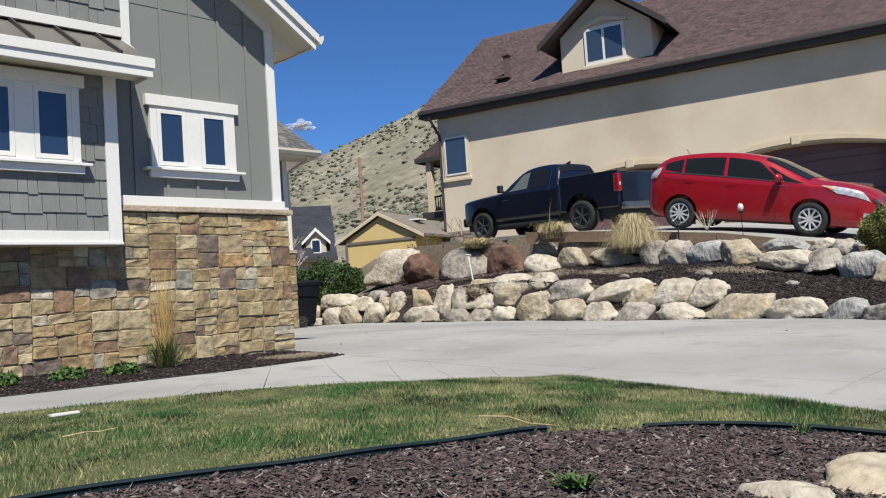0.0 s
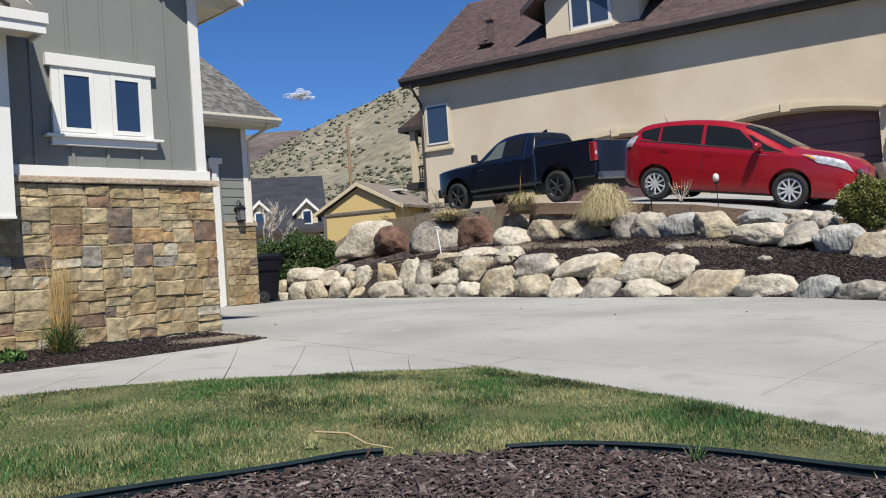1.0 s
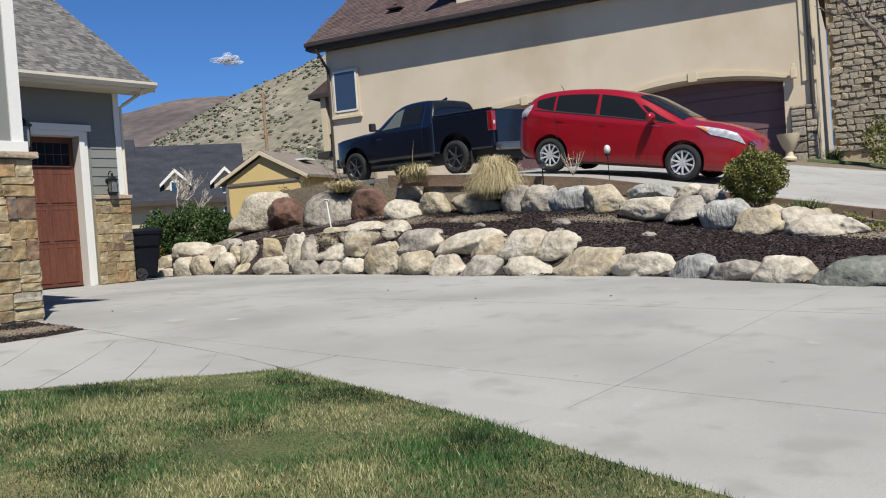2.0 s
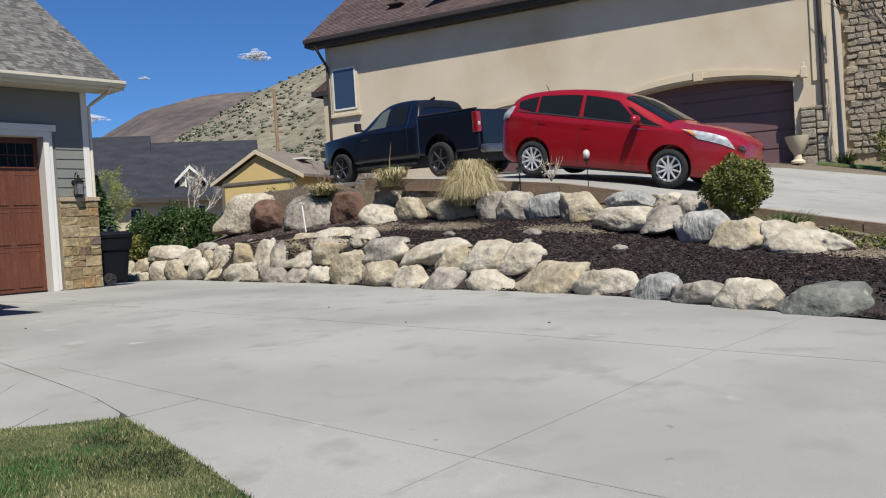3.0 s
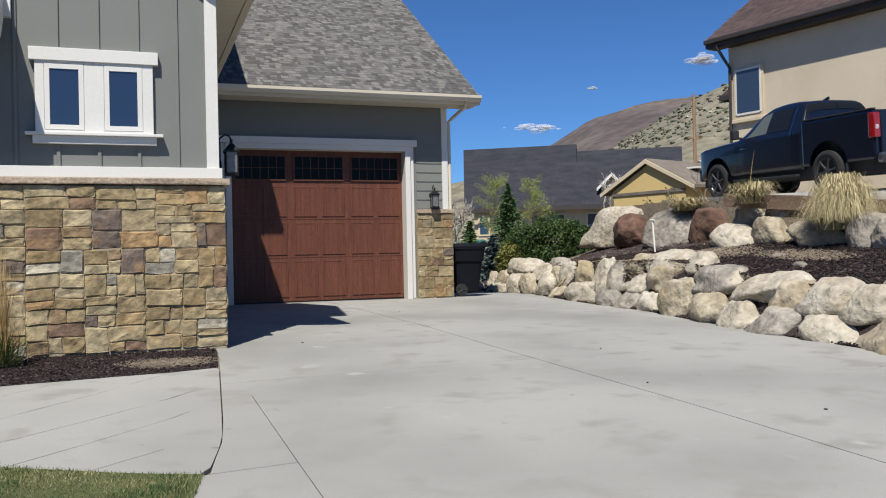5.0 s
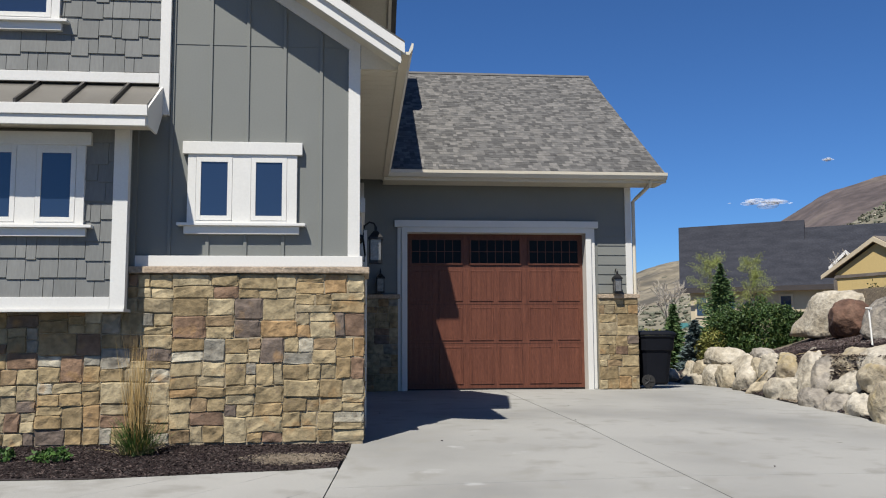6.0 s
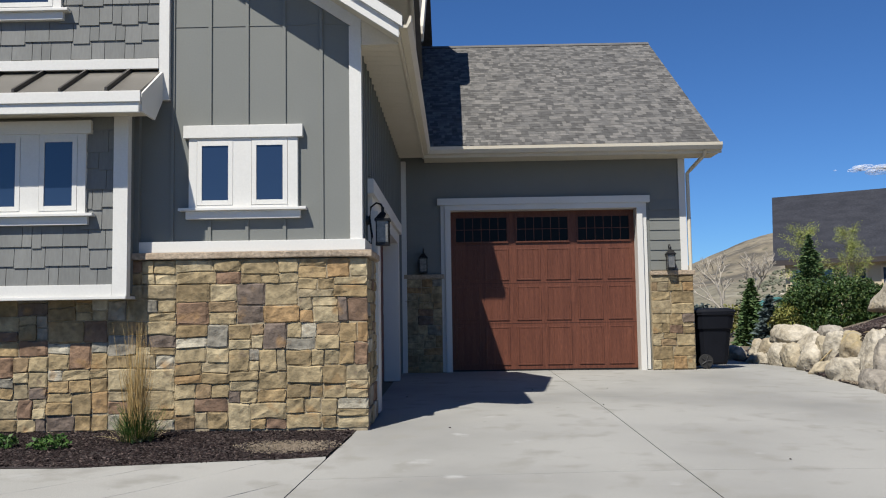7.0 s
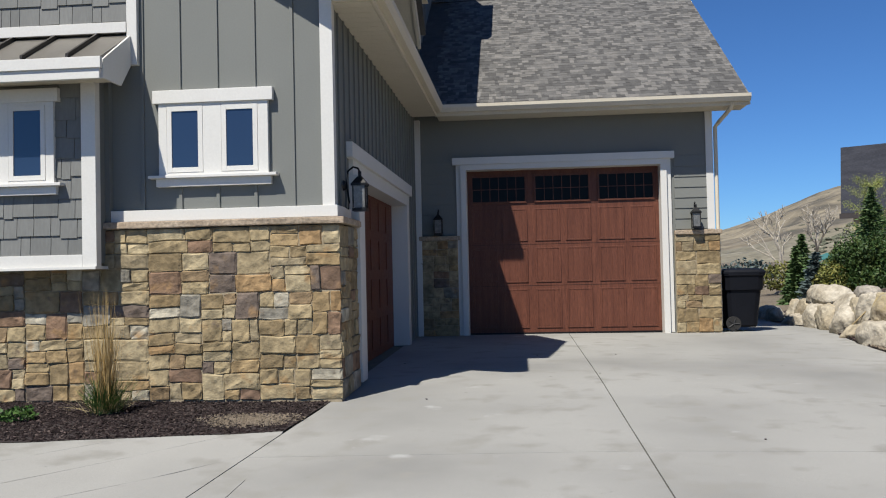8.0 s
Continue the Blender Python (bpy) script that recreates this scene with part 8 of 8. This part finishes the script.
def wheelie_bin():
    x, y = 12.98, 17.42
    b = thing("wheelie_bin", "black wheeled rubbish bin beside the garage", "bin", (x, y, 0))
    bm = bmesh.new()
    rings = []
    for z, hx, hy in ((0.06, 0.24, 0.26), (0.1, 0.26, 0.28), (0.72, 0.315, 0.33), (0.74, 0.345, 0.36), (0.98, 0.36, 0.38), (1.0, 0.38, 0.4), (1.03, 0.38, 0.4)):
        ring = []
        for a in np.linspace(0, 2 * math.pi, 32)[:-1]:
            ca, sa = math.cos(a), math.sin(a)
            k = (abs(ca) ** 6 + abs(sa) ** 6) ** (-1 / 6)
            ring.append(bm.verts.new((x + ca * k * hx + (z - 0.06) * 0.03, y + sa * k * hy, z)))
        rings.append(ring)
    for r, q in zip(rings, rings[1:]):
        for k in range(31):
            bm.faces.new((r[k], r[(k + 1) % 31], q[(k + 1) % 31], q[k]))
    bm.faces.new(rings[0][::-1])
    bm.faces.new(rings[-1])
    part("body", bm, M_BIN, b, "tapered black plastic body")
    lid = bmesh.new()
    lr = []
    for z, h in ((1.032, 0.4), (1.06, 0.4), (1.1, 0.36), (1.125, 0.26)):
        lr.append([lid.verts.new((x + 0.03 + math.cos(a) * (abs(math.cos(a)) ** 6 + abs(math.sin(a)) ** 6) ** (-1 / 6) * h, y + math.sin(a) * (abs(math.cos(a)) ** 6 + abs(math.sin(a)) ** 6) ** (-1 / 6) * h, z)) for a in np.linspace(0, 2 * math.pi, 32)[:-1]])
    for r, q in zip(lr, lr[1:]):
        for k in range(31):
            lid.faces.new((r[k], r[(k + 1) % 31], q[(k + 1) % 31], q[k]))
    lid.faces.new(lr[-1])
    part("lid", lid, M_BIN, b)
    part("handle", tube([(x - 0.3, y - 0.2, 0.98), (x - 0.42, y - 0.2, 1.0), (x - 0.42, y + 0.2, 1.0), (x - 0.3, y + 0.2, 0.98)], 0.015), M_BIN, b)
    for s in (-1, 1):
        w = bmesh.new()
        bmesh.ops.create_cone(w, cap_ends=True, segments=24, radius1=0.13, radius2=0.13, depth=0.05, matrix=Matrix.Translation((x - 0.19, y + s * 0.31, 0.13)) @ Matrix.Rotation(math.pi / 2, 4, "X"))
        wh = part("wheel", w, M_TYRE, b)
        for k in range(5):
            a = 2 * math.pi * k / 5
            part("spoke", tube([(x - 0.19, y + s * 0.34, 0.13), (x - 0.19 + math.cos(a) * 0.1, y + s * 0.34, 0.13 + math.sin(a) * 0.1)], 0.011, 6), M_PLASTIC, wh)


wheelie_bin()


M_GLOBE = material("frosted_globe", [(0.4, 0.38, 0.36), (0.62, 0.6, 0.57)], 16, 0.3, 0.1, 60, contrast=0.2)


def garden_lights():
    g = thing("garden_light", "white globe solar light on a thin stake", "lamp", (16.47, 7.7, 1.2))
    part("stake", tube([(16.49, 7.7, 1.2), (16.47, 7.7, 1.74)], 0.008, 6), M_BLACK, g)
    bm = bmesh.new()
    bmesh.ops.create_uvsphere(bm, u_segments=16, v_segments=12, radius=0.06, matrix=Matrix.Translation((16.47, 7.7, 1.84)) @ Matrix.Diagonal((1, 1, 1.35, 1)))
    part("globe", bm, M_GLOBE, g, "white flame-shaped globe", True)
    part("cap", tube([(16.47, 7.7, 1.72), (16.47, 7.7, 1.76)], 0.045, 10), M_BLACK, g)
    x, y, z = 16.3, 8.98, 1.33
    p = thing("path_light", "small bronze path light on a stake", "lamp", (x, y, z))
    part("stake", tube([(x, y, z - 0.05), (x, y, z + 0.3)], 0.012, 6), M_BLACK, p)
    part("lens", tube([(x, y, z + 0.3), (x, y, z + 0.38)], 0.04, 10, r_end=0.06), M_LANTERNGLASS, p)
    part("hat", tube([(x, y, z + 0.38), (x, y, z + 0.42)], 0.085, 12, r_end=0.03), M_BLACK, p)
    m = thing("marker_stake", "thin white plastic marker stake in the slope", "stake", (15.62, 14.1, 0.85))
    part("rod", tube([(15.62, 14.1, 0.85), (15.68, 14.25, 1.46)], 0.016, 6), M_WHITE, m)
    part("head", tube([(15.68, 14.18, 1.46), (15.68, 14.32, 1.47)], 0.022, 6), M_WHITE, m)


garden_lights()


def twigs():
    M_TWIG = material("dry_twig", [(0.3, 0.22, 0.11), (0.45, 0.36, 0.2)], 12, 0.9, 0.2, 60)
    rows = (((3.84, 3.5), (3.88, 3.32), (3.84, 3.15), (3.82, 2.96), 0.006), ((2.1, 4.75), (2.2, 4.72), (2.28, 4.74), (2.36, 4.7), 0.005), ((14.2, 15.8), (14.6, 15.5), (15.0, 15.4), (15.3, 15.0), 0.012))
    for k, (*pts, r) in enumerate(rows):
        tagged(part("twig", tube([(x, y, on_ground(x, y) + 0.035 + 0.012 * (i % 2)) for i, (x, y) in enumerate(pts)], r, 6, r_end=r * 0.5), M_TWIG), "dry broken twig lying on the ground", "twig", "twigs")
    tagged(part("paper_scrap", boxes((2.38, 2.55, 5.6, 5.64, on_ground(2.45, 5.6) + 0.035, on_ground(2.45, 5.6) + 0.05), bevel=0.003), M_WHITE), "small white scrap lying on the lawn", "litter")
    rng = random.Random(17)
    for k in range(9):
        x, y = rng.uniform(7.2, 11), rng.uniform(2.5, 16)
        bm = bmesh.new()
        bmesh.ops.create_icosphere(bm, subdivisions=1, radius=1.0, matrix=Matrix.Translation((x, y, on_ground(x, y) + 0.006)) @ Matrix.Rotation(rng.uniform(0, 3), 4, "Z") @ Matrix.Diagonal((rng.uniform(0.01, 0.02), rng.uniform(0.006, 0.012), 0.005, 1)))
        tagged(part("dry_leaf", bm, M_MULCH), "small brown dry leaf on the concrete", "leaf", "dry leaves")


twigs()


def urn_planter():
    at = TAN @ Vector((15.2, -0.75, 0))
    z = float(upper(at.x, at.y))
    bm = bmesh.new()
    prof = [(0.2, 0), (0.2, 0.06), (0.12, 0.12), (0.1, 0.25), (0.2, 0.4), (0.3, 0.65), (0.33, 0.78), (0.28, 0.78)]
    rings = [[bm.verts.new((at.x + math.cos(a) * r, at.y + math.sin(a) * r, z + h)) for a in np.linspace(0, 2 * math.pi, 21)[:-1]] for r, h in prof]
    for a, b in zip(rings, rings[1:]):
        for k in range(20):
            bm.faces.new((a[k], a[(k + 1) % 20], b[(k + 1) % 20], b[k]))
    bm.faces.new(rings[-1])
    tagged(part("urn_planter", bm, M_STUCCO_TRIM, smooth=True), "pale cast-stone urn planter by the garage", "planter")


urn_planter()


def playset():
    x, y, z = at_polar(70.7, 42)
    M_TEAL = material("teal_tarp", [(0.03, 0.13, 0.12), (0.05, 0.17, 0.16)], 3, 0.7, 0.1, 30)
    p = thing("playset", "wooden swing set with a teal canopy", "playset", (x, y, z))
    for dx in (-0.9, 0.9):
        for dy in (-0.6, 0.6):
            part("post", boxes((x + dx - 0.06, x + dx + 0.06, y + dy - 0.06, y + dy + 0.06, z, z + 1.0)), M_TIMBER, p)
    part("canopy", prism([(x - 0.95, z + 1.0), (x, z + 1.42), (x + 0.95, z + 1.0), (x, z + 1.34)], "y", y - 0.8, y + 0.8), M_TEAL, p, "teal fabric canopy")
    part("deck", boxes((x - 1.0, x + 1.0, y - 0.7, y + 0.7, z + 0.45, z + 0.52)), M_TIMBER, p)
    part("slide", tube([(x + 0.9, y - 0.6, z + 0.52), (x + 2.2, y - 1.1, z + 0.1)], 0.16, 8), M_TEAL, p)
    f = thing("rail_fence", "low pale wooden rail fence in the far yard", "fence", (x - 6, y, z))
    for k in range(9):
        fx = x - 5.6 + k * 1.6
        part("post", boxes((fx - 0.06, fx + 0.06, y - 4.06, y - 3.94, z - 0.3, z + 0.85)), M_PALEBARK, f)
    for h in (0.3, 0.68):
        part("rail", boxes((x - 5.6, x + 7.2, y - 4.03, y - 3.97, z + h, z + h + 0.09)), M_PALEBARK, f)


playset()


def cloud(az, el, width, height, seed, dist=1900.0):
    """A small fair-weather cloud of overlapping puffs."""
    rng = random.Random(seed)
    c = polar(az, dist, 0) + Vector((0, 0, dist * math.tan(radians(el))))
    right = Vector((math.sin(radians(az)), -math.cos(radians(az)), 0))
    bm = bmesh.new()
    for _ in range(16):
        u = rng.gauss(0, 0.2)
        p = c + right * u * width + Vector((0, 0, rng.gauss(0, 0.16) * height * (1 - abs(u)) + rng.uniform(-0.05, 0.25) * height))
        s = height * rng.uniform(0.1, 0.3) * max(0.25, 1 - abs(u))
        bmesh.ops.create_icosphere(bm, subdivisions=3, radius=1.0, matrix=Matrix.Translation(p) @ Matrix.Diagonal((s * 3.0, s * 3.0, s * 0.75, 1)))
    for v in bm.verts:
        v.co += Vector((1, 1, 0.6)) * height * (0.12 * noise.noise(v.co * (5.0 / height)) + 0.08 * noise.noise(v.co * (13.0 / height)))
    tagged(part("cloud", bm, M_CLOUD, smooth=True), "small wispy white cloud", "cloud", "clouds", "structure")


M_CLOUD = bpy.data.materials.new("cloud_vapour")
M_CLOUD.use_nodes = True
_n = M_CLOUD.node_tree.nodes
_n["Principled BSDF"].inputs["Base Color"].default_value = (0.9, 0.9, 0.9, 1)
_n["Principled BSDF"].inputs["Roughness"].default_value = 1.0
_n["Principled BSDF"].inputs["Alpha"].default_value = 0.17
cloud(53.1, 11.8, 75, 30, 1)
cloud(63.6, 8.2, 100, 26, 2)
cloud(59.9, 10.6, 22, 9, 3)
